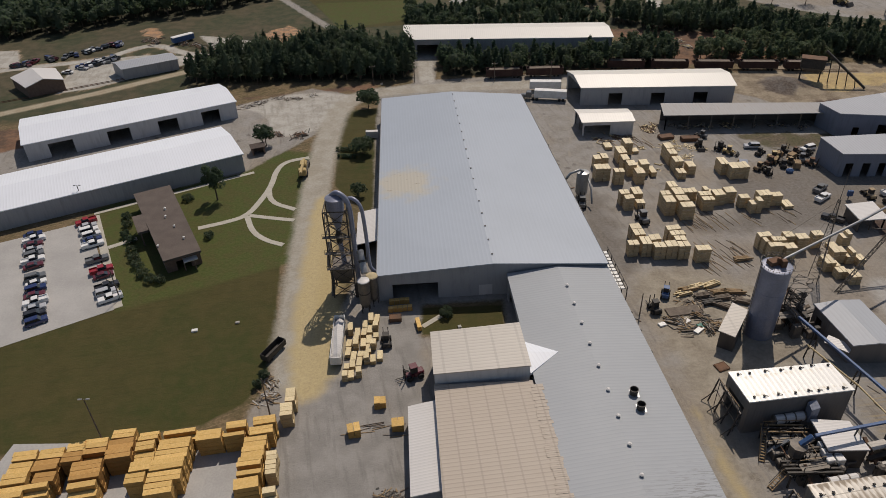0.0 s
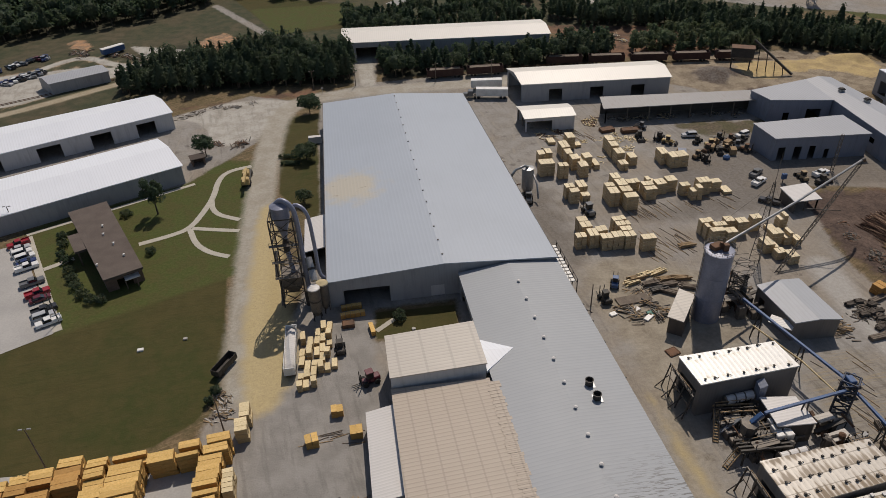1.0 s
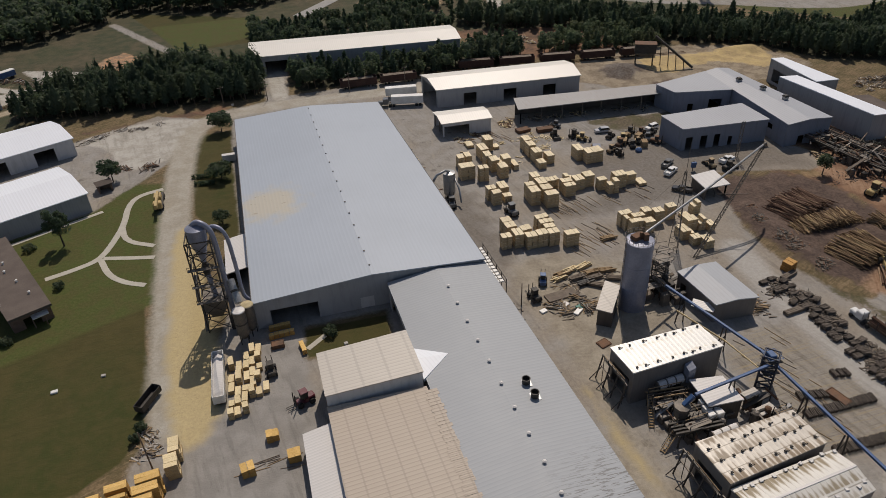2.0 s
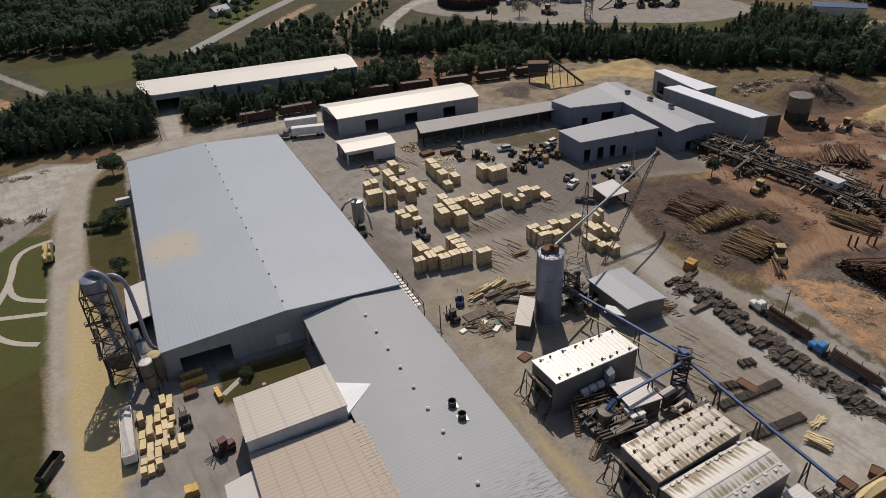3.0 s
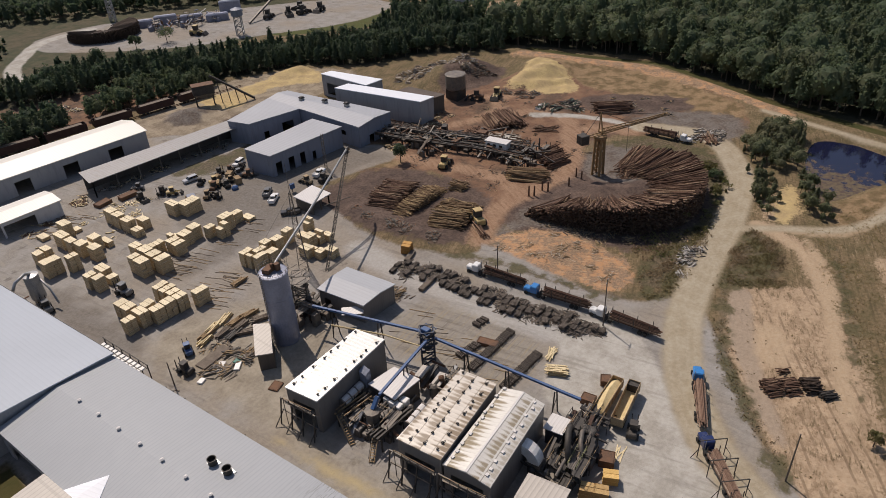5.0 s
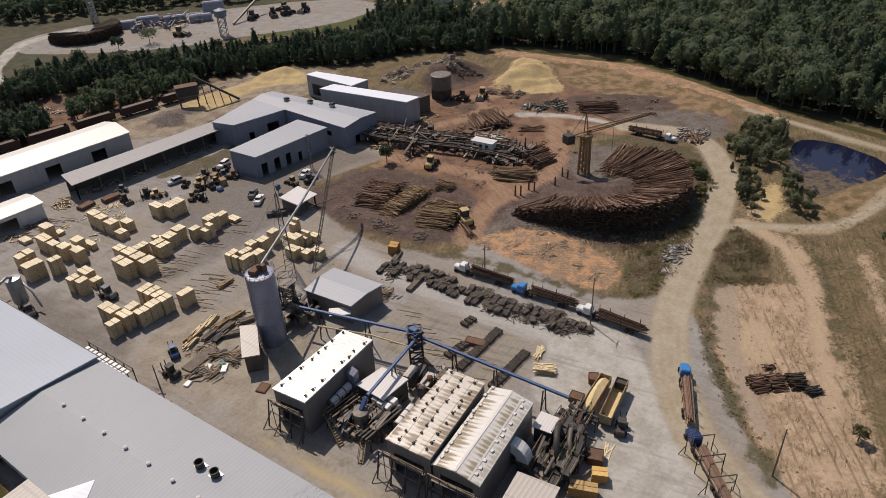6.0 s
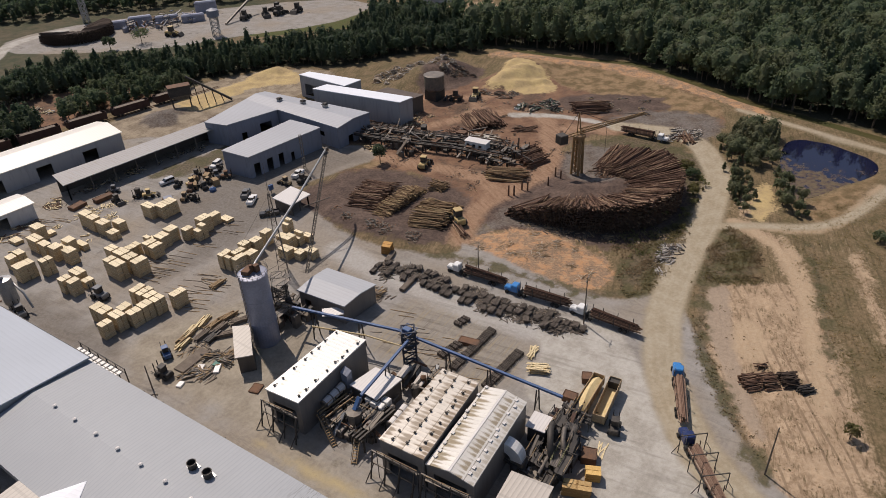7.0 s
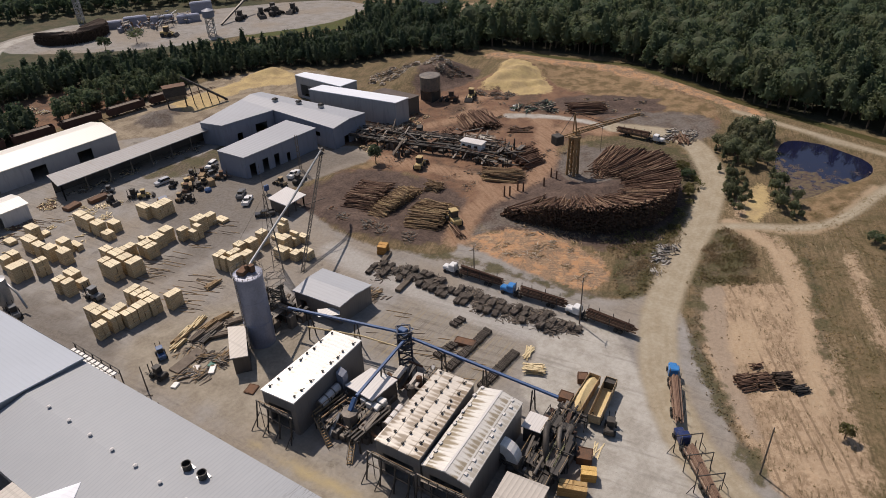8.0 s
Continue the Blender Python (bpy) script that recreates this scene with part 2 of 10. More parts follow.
def kiln_roof(name, corner, angle, width, base, rust, bands, seams=(), spread=0.0):
    """Kiln roofing: pale sheet whose joints have wept brown wedges. bands: (where it starts, where it fades, amount),
    as parts of the width; seams: lengthwise joints."""
    k = Nodes(name)
    mp = k.t.nodes.new("ShaderNodeMapping")
    mp.vector_type = "TEXTURE"
    mp.inputs["Location"].default_value = (*corner, 0)
    mp.inputs["Rotation"].default_value = (0, 0, radians(angle))
    k.put(mp.inputs["Vector"], k.pos)
    sep = k.t.nodes.new("ShaderNodeSeparateXYZ")
    k.put(sep.inputs[0], mp.outputs[0])
    u = k.math("DIVIDE", sep.outputs[0], 0.95)
    tri = k.math("MULTIPLY", k.math("ABSOLUTE", k.math("SUBTRACT", k.math("FRACT", u), 0.5)), 2.0)
    wn_ = k.t.nodes.new("ShaderNodeTexWhiteNoise")
    wn_.noise_dimensions = "1D"
    k.put(wn_.inputs["W"], k.math("FLOOR", k.math("ADD", u, 0.5)))
    v = k.math("DIVIDE", sep.outputs[1], width)
    patch, fine = k.noise(0.35, 4), k.noise(1.0, 5, 0.7, k.stretched(angle + 90, 1.6, 0.25))
    col = k.mix(k.ramp(patch, 0.35, 0.65, 0.0, 0.5), base, tuple(c * 0.86 for c in base))
    col = k.mix(k.ramp(fine, 0.5, 0.7, 0.0, 0.35), col, tuple(0.45 * c + 0.55 * r for c, r in zip(base, rust)))
    worst = None
    for start, fade, amount in bands:
        way = 1.0 if start > fade else -1.0
        x = k.ramp(v, fade, start)
        edge = k.ramp(k.math("MULTIPLY", k.math("SUBTRACT", v, start), way), 0.0, 0.025, 1.0, 0.0)
        level = k.math("ADD", k.math("MULTIPLY", x, 1.0), k.math("ADD", k.math("MULTIPLY", tri, 0.75), k.math("ADD", k.math("MULTIPLY_ADD", wn_.outputs["Value"], 0.8, -0.4), k.math("MULTIPLY_ADD", fine, 0.9, -0.45))))
        level = k.math("ADD", level, k.math("MULTIPLY_ADD", patch, 1.2, -0.6))
        stain = k.math("MULTIPLY", k.math("MULTIPLY", k.ramp(level, 0.85 - spread, 1.8 - spread, 0.0, amount), edge), k.ramp(x, 0.0, 0.15))
        worst = stain if worst is None else k.math("MAXIMUM", worst, stain)
    col = k.mix(worst, col, rust)
    col = k.mix(k.ramp(tri, 0.93, 0.99, 0.0, 0.3), col, tuple(c * 0.45 for c in rust))
    for at in seams:
        col = k.mix(k.ramp(k.math("ABSOLUTE", k.math("SUBTRACT", v, at)), 0.006, 0.014, 0.6, 0.0), col, (0.16, 0.135, 0.10))
    k.bump(tri, 0.2, 0.05)
    return k.done(col, k.ramp(worst, 0.0, 0.8, 0.34, 0.65), 0.1, 0.5)


M_KILN = kiln_roof("kiln_roof_sheet", (52.2, 82.6), 6.0, 6.9, (0.82, 0.81, 0.77), (0.50, 0.43, 0.31), ((0.16, 0.34, 0.5), (0.84, 0.62, 0.5)), (), -0.15)
M_KILN_B = kiln_roof("stained_kiln_roof_sheet", (55.5, 57.2), 8.8, 8.0, (0.62, 0.575, 0.505), (0.19, 0.135, 0.08), ((0.0, 0.46, 0.9), (0.5, 0.9, 0.7), (1.02, 0.82, 0.8)), (0.24, 0.5, 0.76), 0.22)
M_KILN_C = kiln_roof("streaked_kiln_roof_sheet", (56.6, 48.3), 8.2, 8.3, (0.66, 0.64, 0.59), (0.22, 0.17, 0.095), ((0.93, 0.52, 0.9), (0.26, 0.52, 0.85), (0.02, 0.2, 0.5)), (0.93, 0.2), 0.18)

# ---- mesh tools ----
class Mesh:
    """Vertices and faces gathered from simple solids into one mesh."""
    def __init__(self):
        self.v, self.f, self.i = [], [], []

    def add(self, verts, faces, mi=0):
        n = len(self.v)
        self.v += [tuple(p) for p in verts]
        self.f += [tuple(n + j for j in f) for f in faces]
        self.i += [mi] * len(faces)
        return self

    def hexa(self, low, high, mi=0):
        """A solid between a lower and an upper quad, each counter-clockwise from above."""
        return self.add([*low, *high], [(3, 2, 1, 0), (4, 5, 6, 7), (0, 1, 5, 4), (1, 2, 6, 5), (2, 3, 7, 6), (3, 0, 4, 7)], mi)

    def box(self, x, y, z, sx, sy, sz, turn=0.0, mi=0, taper=1.0):
        """A box that stands on z, centred at x, y; the top shrinks by taper."""
        c, s = math.cos(radians(turn)), math.sin(radians(turn))
        def ring(k, h):
            return [(x + c * a * k - s * b * k, y + s * a * k + c * b * k, h) for a, b in ((-sx / 2, -sy / 2), (sx / 2, -sy / 2), (sx / 2, sy / 2), (-sx / 2, sy / 2))]
        return self.hexa(ring(1, z), ring(taper, z + sz), mi)

    def soft_box(self, x, y, z, sx, sy, sz, r=0.1, turn=0.0, mi=0):
        """A box with chamfered upper edges and corners."""
        c, s = math.cos(radians(turn)), math.sin(radians(turn))
        def ring(a, b, k, h):
            pts = [(-a + k, -b), (a - k, -b), (a, -b + k), (a, b - k), (a - k, b), (-a + k, b), (-a, b - k), (-a, -b + k)]
            return [(x + c * p - s * q, y + s * p + c * q, h) for p, q in pts]
        a, b = sx / 2, sy / 2
        vs = ring(a, b, r, z) + ring(a, b, r, z + sz - r) + ring(a - r, b - r, r * 0.6, z + sz)
        fs = [tuple(range(7, -1, -1)), tuple(range(16, 24))]
        for lev in (0, 8):
            fs += [(lev + j, lev + (j + 1) % 8, lev + 8 + (j + 1) % 8, lev + 8 + j) for j in range(8)]
        return self.add(vs, fs, mi)

    def tube(self, a, b, r, n=8, r2=None, mi=0):
        a, b = Vector(a), Vector(b)
        way = (b - a).normalized()
        side = way.orthogonal().normalized()
        other = way.cross(side)
        r2 = r if r2 is None else r2
        vs = []
        for p, q in ((a, r), (b, r2)):
            vs += [p + (side * math.cos(6.28319 * j / n) + other * math.sin(6.28319 * j / n)) * q for j in range(n)]
        fs = [(j, (j + 1) % n, n + (j + 1) % n, n + j) for j in range(n)] + [tuple(range(n - 1, -1, -1)), tuple(range(n, 2 * n))]
        return self.add(vs, fs, mi)

    def pipe(self, pts, r, n=8, mi=0):
        """A round pipe swept along a line, as one skin."""
        pts = [Vector(p) for p in pts]
        vs, side = [], None
        for k, p in enumerate(pts):
            d = (pts[min(k + 1, len(pts) - 1)] - pts[max(k - 1, 0)]).normalized()
            side = d.orthogonal().normalized() if side is None else (side - d * side.dot(d)).normalized()
            o = d.cross(side)
            vs += [p + (side * math.cos(6.28319 * j / n) + o * math.sin(6.28319 * j / n)) * r for j in range(n)]
        fs = [(k * n + j, k * n + (j + 1) % n, (k + 1) * n + (j + 1) % n, (k + 1) * n + j) for k in range(len(pts) - 1) for j in range(n)]
        last = (len(pts) - 1) * n
        return self.add(vs, fs + [tuple(range(n - 1, -1, -1)), tuple(range(last, last + n))], mi)

    def beam(self, a, b, w, h=None, mi=0):
        """A square bar from a to b."""
        a, b = Vector(a), Vector(b)
        way = (b - a).normalized()
        side = way.cross(Vector((0, 0, 1)))
        side = (side if side.length > 1e-3 else Vector((1, 0, 0))).normalized() * w / 2
        up = side.cross(way).normalized() * (h or w) / 2
        q = [a - side - up, a + side - up, b + side - up, b - side - up]
        return self.hexa(q, [p + up * 2 for p in q], mi)

    def lathe(self, x, y, profile, n=24, mi=0):
        """Profile of (radius, height) turned about the upright axis."""
        vs = [(x + r * math.cos(6.28319 * j / n), y + r * math.sin(6.28319 * j / n), z) for r, z in profile for j in range(n)]
        fs = []
        for k in range(len(profile) - 1):
            fs += [(k * n + j, k * n + (j + 1) % n, (k + 1) * n + (j + 1) % n, (k + 1) * n + j) for j in range(n)]
        fs += [tuple(range(n - 1, -1, -1)), tuple((len(profile) - 1) * n + j for j in range(n))]
        return self.add(vs, fs, mi)

    def weld(self):
        """Join vertices that lie on one another."""
        first, to, keep = {}, [], []
        for p in self.v:
            key = tuple(round(c, 3) for c in p)
            if key not in first:
                first[key] = len(keep)
                keep.append(p)
            to.append(first[key])
        faces = [tuple(to[j] for j in f) for f in self.f]
        good = [k for k, f in enumerate(faces) if len(set(f)) == len(f)]
        self.v, self.f, self.i = keep, [faces[k] for k in good], [self.i[k] for k in good]
        return self

    def data(self, name, *mats, smooth=False):
        me = bpy.data.meshes.new(name)
        me.from_pydata(self.v, [], self.f)
        for m in mats:
            me.materials.append(m)
        me.polygons.foreach_set("material_index", self.i)
        if smooth:
            me.polygons.foreach_set("use_smooth", [True] * len(self.f))
        me.update()
        return me


def thing(name, at, label, category, group="", kind="", turn=0.0):
    """An empty at the thing's base, that parents its parts."""
    ob = new(name)
    ob.matrix_basis = pose(at[0], at[1], at[2] if len(at) > 2 else 0.0, 0, 0, turn)
    ob.empty_display_size = 0.5
    return tagged(ob, label, category, group, kind)


def part(name, mesh, material, parent, label="", smooth=False, local=False):
    """One mesh under a thing or a part. Vertices are in world space unless local."""
    mats = material if isinstance(material, (tuple, list)) else (material,)
    me = mesh if isinstance(mesh, bpy.types.Mesh) else mesh.data(name, *mats, smooth=smooth)
    ob = new(name, me)
    ob.parent = parent
    if not local:
        top = parent
        m = Matrix.Identity(4)
        while top is not None:
            m = top.matrix_basis @ m if top.parent is None else top.matrix_parent_inverse @ top.matrix_basis @ m
            top = top.parent
        ob.matrix_parent_inverse = m.inverted()
    return tagged(ob, label)


def lone(name, mesh, material, label, category, group="", kind="", smooth=False):
    """A thing that is a single mesh."""
    mats = material if isinstance(material, (tuple, list)) else (material,)
    return tagged(new(name, mesh.data(name, *mats, smooth=smooth)), label, category, group, kind)

# ---- ground: one sheet, with zones of grass, dirt, gravel and paving ----
def sd_poly(px, py, pts):
    """Signed distance to a closed outline, positive inside."""
    best = np.full(px.shape, 1e9)
    inside = np.zeros(px.shape, bool)
    for (x0, y0), (x1, y1) in zip(pts, pts[1:] + pts[:1]):
        dx, dy = x1 - x0, y1 - y0
        u = np.clip(((px - x0) * dx + (py - y0) * dy) / (dx * dx + dy * dy), 0, 1)
        best = np.minimum(best, np.hypot(px - x0 - u * dx, py - y0 - u * dy))
        if dy:
            inside ^= ((y0 > py) != (y1 > py)) & (px < x0 + (py - y0) * dx / dy)
    return np.where(inside, best, -best)


def sd_line(px, py, pts, half):
    """Signed distance to a strip of the given half width along a line."""
    best = np.full(px.shape, 1e9)
    for (x0, y0), (x1, y1) in zip(pts, pts[1:]):
        dx, dy = x1 - x0, y1 - y0
        u = np.clip(((px - x0) * dx + (py - y0) * dy) / (dx * dx + dy * dy), 0, 1)
        best = np.minimum(best, np.hypot(px - x0 - u * dx, py - y0 - u * dy))
    return half - best


def rounded(pts, rounds=2, closed=False):
    """Chaikin's corner cutting."""
    for _ in range(rounds):
        out = [] if closed else [pts[0]]
        for a, b in zip(pts, pts[1:] + (pts[:1] if closed else [])):
            out += [(a[0] * 0.75 + b[0] * 0.25, a[1] * 0.75 + b[1] * 0.25), (a[0] * 0.25 + b[0] * 0.75, a[1] * 0.25 + b[1] * 0.75)]
        pts = out if closed else out + [pts[-1]]
    return pts


# mounds of sand, bark and earth: x, y, radius x, radius y, height
MOUNDS = [
    (236, 154, 11, 7, 3.6), (226, 158, 8, 5, 2.2), (240, 163, 6, 4, 2.2), (216, 184, 14, 9, 3.0), (184, 248, 9, 4, 1.6), (160, 246, 7, 4, 0.8),
    (127, 241, 7, 6, 2.8), (212, 193, 9, 7, 2.2), (224, 182, 10, 8, 3.5), (112, 130, 5, 12, 1.6), (113, 112, 4, 8, 1.5), (205, 185, 9, 6, 2.0),
    (247, 160, 9, 12, 2.0), (158, 86, 9, 8, 2.6), (168, 77, 9, 6, 2.6), (131, 82, 14, 12, 1.2), (206, 138, 10, 8, 1.2),
]
POND = [(227, 50), (233, 47.5), (235.5, 38), (229, 24), (221, 21.5), (213, 24.5), (207, 28), (202, 30), (195, 33), (189.5, 37.5), (197, 42), (212, 47)]


def land(px, py):
    """Height of the ground."""
    z = np.zeros(px.shape)
    for x, y, rx, ry, h in MOUNDS:
        z += h * np.exp(-((px - x) / rx) ** 2 - ((py - y) / ry) ** 2)
    return z - 2.2 * np.clip(sd_poly(px, py, POND) / 7 + 0.35, 0, 1) + 0.9 * np.clip(sd_line(px, py, DAM, 8) / 6, 0, 1)


DAM = [(256, 178), (259, 150), (266, 122), (257, 95), (247, 70), (236, 21), (228, -20)]
ROAD_EAST = rounded([(70, -20), (84, 20), (101, 36), (118, 44), (130, 47), (147, 50), (163, 51.5), (180, 55), (192, 58), (201, 64), (210, 70), (215, 79), (214, 88), (210, 98)])
ROAD_WEST = rounded([(-31.5, 101), (-32.5, 108), (-34, 132), (-35.5, 158), (-36.5, 182), (-36.8, 210), (-36, 232), (-30, 246), (-10, 251), (20, 251), (60, 250)])


def near_ground(step):
    xs = np.concatenate([-np.geomspace(3400, 225, 20), -np.arange(220, 160, -2.8), np.arange(-160, 262, step), np.arange(262, 350, 2.6), np.geomspace(355, 3400, 20)])
    ys = np.concatenate([-np.geomspace(3000, 20, 14), np.arange(-8, 300, step), np.arange(300, 500, 2.6), np.geomspace(506, 3600, 20)])
    return np.meshgrid(xs, ys)


gx, gy = near_ground(1.0)
zone = {}
zone["lawn"] = np.maximum.reduce([
    sd_poly(gx, gy, rounded([(-160, 60), (-160, 108), (-97, 113), (-75, 125), (-97, 167), (-84, 173), (-61, 191), (-56, 203), (-44, 200), (-41, 182), (-41, 160), (-40, 133), (-35, 106), (-41, 90), (-62, 86), (-110, 80)], 1, True)),
    sd_poly(gx, gy, [(-35, 231), (-20, 234), (-17.5, 158), (-31, 178)]), sd_poly(gx, gy, [(-5.5, 121), (13.2, 121), (12.5, 112), (-5.5, 112)]),
    sd_poly(gx, gy, [(-62, 379), (-8, 372), (-14, 330), (-45, 327)]), sd_poly(gx, gy, [(-76, 401), (-22, 376), (-22, 330), (-52, 346)]),
    sd_poly(gx, gy, [(211, 323), (285, 288), (262, 262), (218, 296)]), sd_poly(gx, gy, [(24, 389), (33, 440), (64, 484), (104, 496), (52, 424)]), sd_line(gx, gy, [(p[0] + 7, p[1]) for p in DAM], 2.6)])
zone["yard"] = np.maximum.reduce([
    sd_poly(gx, gy, rounded([(-33, 0), (-36, 60), (-40, 88), (-33, 104), (-27, 110), (-20, 135), (-18, 150), (-22, 232), (-20, 258), (60, 262), (110, 236), (124, 214), (124, 196), (144, 192), (144, 168), (150, 164), (148, 150), (126, 156), (112, 158), (109, 140), (106, 128), (107, 112), (112, 98), (117, 96), (121, 99), (118, 72), (120, 55), (128, 50), (125, 40), (90, 16), (72, -20)], 1, True)),
    sd_poly(gx, gy, [(-110, 325), (-83, 314), (-80, 300), (-97, 304)]), sd_poly(gx, gy, [(-145, 150), (-60, 188), (-42, 212), (-36, 232), (-28, 245), (-48, 254), (-74, 240), (-80, 238), (-128, 216), (-150, 205)]),
    sd_poly(gx, gy, rounded([(145, 412), (187, 405), (236, 370), (288, 332), (300, 300), (283, 284), (250, 284), (211, 309), (180, 322), (148, 358), (131, 388)], 1, True)),
    sd_poly(gx, gy, [(-10, 305), (1, 300), (-1, 255), (-9, 255)]), sd_line(gx, gy, [(-81, 383), (-47, 325)], 2.0)])
zone["road"] = np.maximum.reduce([
    sd_line(gx, gy, ROAD_EAST, 4.0), sd_line(gx, gy, rounded([(163, 50), (170, 41), (176, 29), (187, 22), (212, 17), (240, 6)]), 1.7),
    sd_line(gx, gy, [(p[0] - 3, p[1]) for p in DAM[4:]], 1.3), 
    sd_line(gx, gy, [(-190, 222), (-130, 258), (-90, 286), (-60, 290)], 2.4)])
zone["gravel"] = sd_line(gx, gy, ROAD_WEST, 4.2)
zone["red"] = np.maximum.reduce([
    sd_poly(gx, gy, rounded([(150, 172), (184, 176), (203, 180), (232, 160), (262, 160), (266, 120), (250, 80), (232, 70), (214, 73), (205, 98), (187, 108), (168, 100), (144, 96), (128, 99), (122, 104), (140, 120), (146, 135), (132, 152), (128, 165)], 1, True)),
    sd_poly(gx, gy, [(74, 315), (131, 301), (140, 266), (96, 266)]), sd_poly(gx, gy, [(98, 309), (124, 304), (146, 280), (124, 266), (105, 264)]),
    sd_poly(gx, gy, [(-75, 246), (-22, 258), (-25, 250), (-55, 248)]), sd_poly(gx, gy, [(-155, 226), (-145, 226), (-133, 200), (-146, 196)])])
zone["orange"] = np.maximum.reduce([
    sd_poly(gx, gy, rounded([(122, 98), (133, 92), (136, 78), (134, 62), (123, 58), (116, 69), (115, 86)], 2, True)),
    sd_line(gx, gy, rounded([(254, 178), (257, 156), (264, 136), (262, 118), (256, 88), (246, 64)]), 3.6), sd_poly(gx, gy, [(-141, 340), (-130, 335), (-126, 322), (-136, 326)]), sd_poly(gx, gy, [(-81, 324), (-70, 334), (-62, 327), (-64, 310), (-76, 303)]), sd_line(gx, gy, [(-58, 160), (-53, 140), (-46, 124)], 0.8)])
zone["bark"] = np.maximum.reduce([
    sd_poly(gx, gy, rounded([(120, 154), (138, 151), (143, 137), (145, 118), (136, 105), (120, 101), (113, 104), (108, 119), (107, 140), (110, 154)], 2, True)),
    sd_poly(gx, gy, rounded([(136, 103), (127, 95), (135, 84), (137, 66), (150, 56), (174, 53), (192, 60), (200, 76), (198, 96), (180, 104), (160, 107)], 2, True)),
    sd_poly(gx, gy, rounded([(120, 222), (134, 228), (146, 224), (144, 217), (128, 216)], 1, True)), sd_poly(gx, gy, rounded([(196, 178), (222, 192), (236, 176), (228, 166), (206, 168)], 1, True)), sd_poly(gx, gy, rounded([(222, 132), (236, 118), (244, 100), (234, 88), (220, 100), (212, 118)], 1, True)),
    sd_poly(gx, gy, rounded([(138, 390), (165, 412), (184, 376), (166, 350), (148, 372)], 2, True))])
zone["sand"] = np.maximum.reduce([
    sd_poly(gx, gy, rounded([(216, 161), (229.5, 161), (243, 166), (250, 163), (247, 152), (235, 138), (230, 134), (222, 138), (218, 143), (219, 150)], 1, True)),
    sd_poly(gx, gy, rounded([(136, 243), (139, 255), (157, 250), (167, 249), (182, 253), (190, 248), (190, 238), (186, 231), (180, 227.5), (172, 237), (163, 239), (151, 237), (142, 232)], 1, True)),
    sd_poly(gx, gy, rounded([(174, 44), (188, 47), (195, 46), (194, 43), (178, 39), (172, 40)], 1, True)),
    sd_poly(gx, gy, [(66, 216), (72, 228), (74, 206), (68, 204)])])
zone["lane"] = np.maximum.reduce([
    sd_line(gx, gy, rounded([(205, 100), (203, 108), (197, 113.5), (190, 115), (182, 108), (173, 103), (162, 101.5), (152, 103), (145, 105), (136, 105), (128, 103), (121, 99)]), 3.2),
    sd_line(gx, gy, rounded([(190, 115), (198, 118), (204, 126), (201, 135), (194, 142)]), 3.0),
    sd_line(gx, gy, rounded([(146, 155), (148.6, 142), (151, 128), (153, 117), (150, 109), (145, 105)]), 3.0),
    sd_line(gx, gy, rounded([(193, 174), (202, 166), (205, 155), (197, 147), (182, 150), (174, 154)]), 2.4),
    sd_line(gx, gy, rounded([(205, 155), (212, 152), (219, 146)]), 2.4), sd_line(gx, gy, [(168, 140), (174, 124), (179, 115)], 1.6)])
zone["drygrass"] = np.maximum.reduce([
    sd_poly(gx, gy, rounded([(250, 180), (256, 172), (257, 158), (262, 137), (266, 118), (254, 97), (245, 74), (230, 74), (230, 92), (225, 107), (234, 120), (233, 134), (240, 142), (248, 160)], 1, True)),
    sd_poly(gx, gy, rounded([(145, 172), (151, 164), (151, 152), (141, 144), (132, 157), (123, 157), (126, 166)], 1, True)),
    sd_poly(gx, gy, rounded([(193, 33), (211, 24), (222, 21), (186, 23), (179, 27), (180, 32)], 1, True))])
zone["earth"] = sd_poly(gx, gy, rounded([(74, 217), (128, 215), (170, 217), (190, 214), (202, 232), (172, 262), (130, 262), (100, 250), (106, 232)], 1, True))
zone["drab"] = sd_poly(gx, gy, rounded([(43, 60), (48, 96), (43, 120), (46, 134), (62, 130), (76, 122), (74, 98), (52, 96), (50, 74), (54, 56), (54, 40)], 1, True))
zone["rubble"] = np.maximum.reduce([
    sd_line(gx, gy, rounded([(119, 60), (117, 67), (118, 78), (118, 88), (123, 96), (132, 97), (139, 90)]), 2.0),
    sd_poly(gx, gy, rounded([(213, 106), (228, 98), (237, 80), (232, 71), (215, 68), (211, 80), (210, 94)], 1, True)),
    sd_poly(gx, gy, rounded([(122, 250), (132, 249), (135, 240), (126, 231), (117, 237)], 1, True)),
    sd_poly(gx, gy, rounded([(184, 104), (196, 98), (196, 84), (186, 76), (170, 78), (164, 90), (172, 100)], 1, True)),
    sd_poly(gx, gy, rounded([(138, 100), (146, 97), (139, 84), (138, 74), (135, 84), (134, 94)], 1, True))])
zone["pale"] = np.maximum.reduce([
    sd_line(gx, gy, rounded([(169, 46), (166, 38), (160, 31), (150, 25), (140, 20.5), (132, 18), (121, 13.5), (112, 10.5)]), 1.5),
    sd_line(gx, gy, rounded([(168.5, 46.7), (169.6, 38.6), (174, 29), (179, 25), (187, 22.8), (210, 19.5)]), 1.3),
    sd_line(gx, gy, rounded([(167, 33), (157, 26.5), (144, 20.5)]), 0.9), sd_poly(gx, gy, rounded([(132, 30), (126, 33), (116, 28), (118, 22), (128, 25)], 1, True)) - 0.5,
    sd_line(gx, gy, [(169, 18), (161, 13.6)], 1.0) - 0.6])
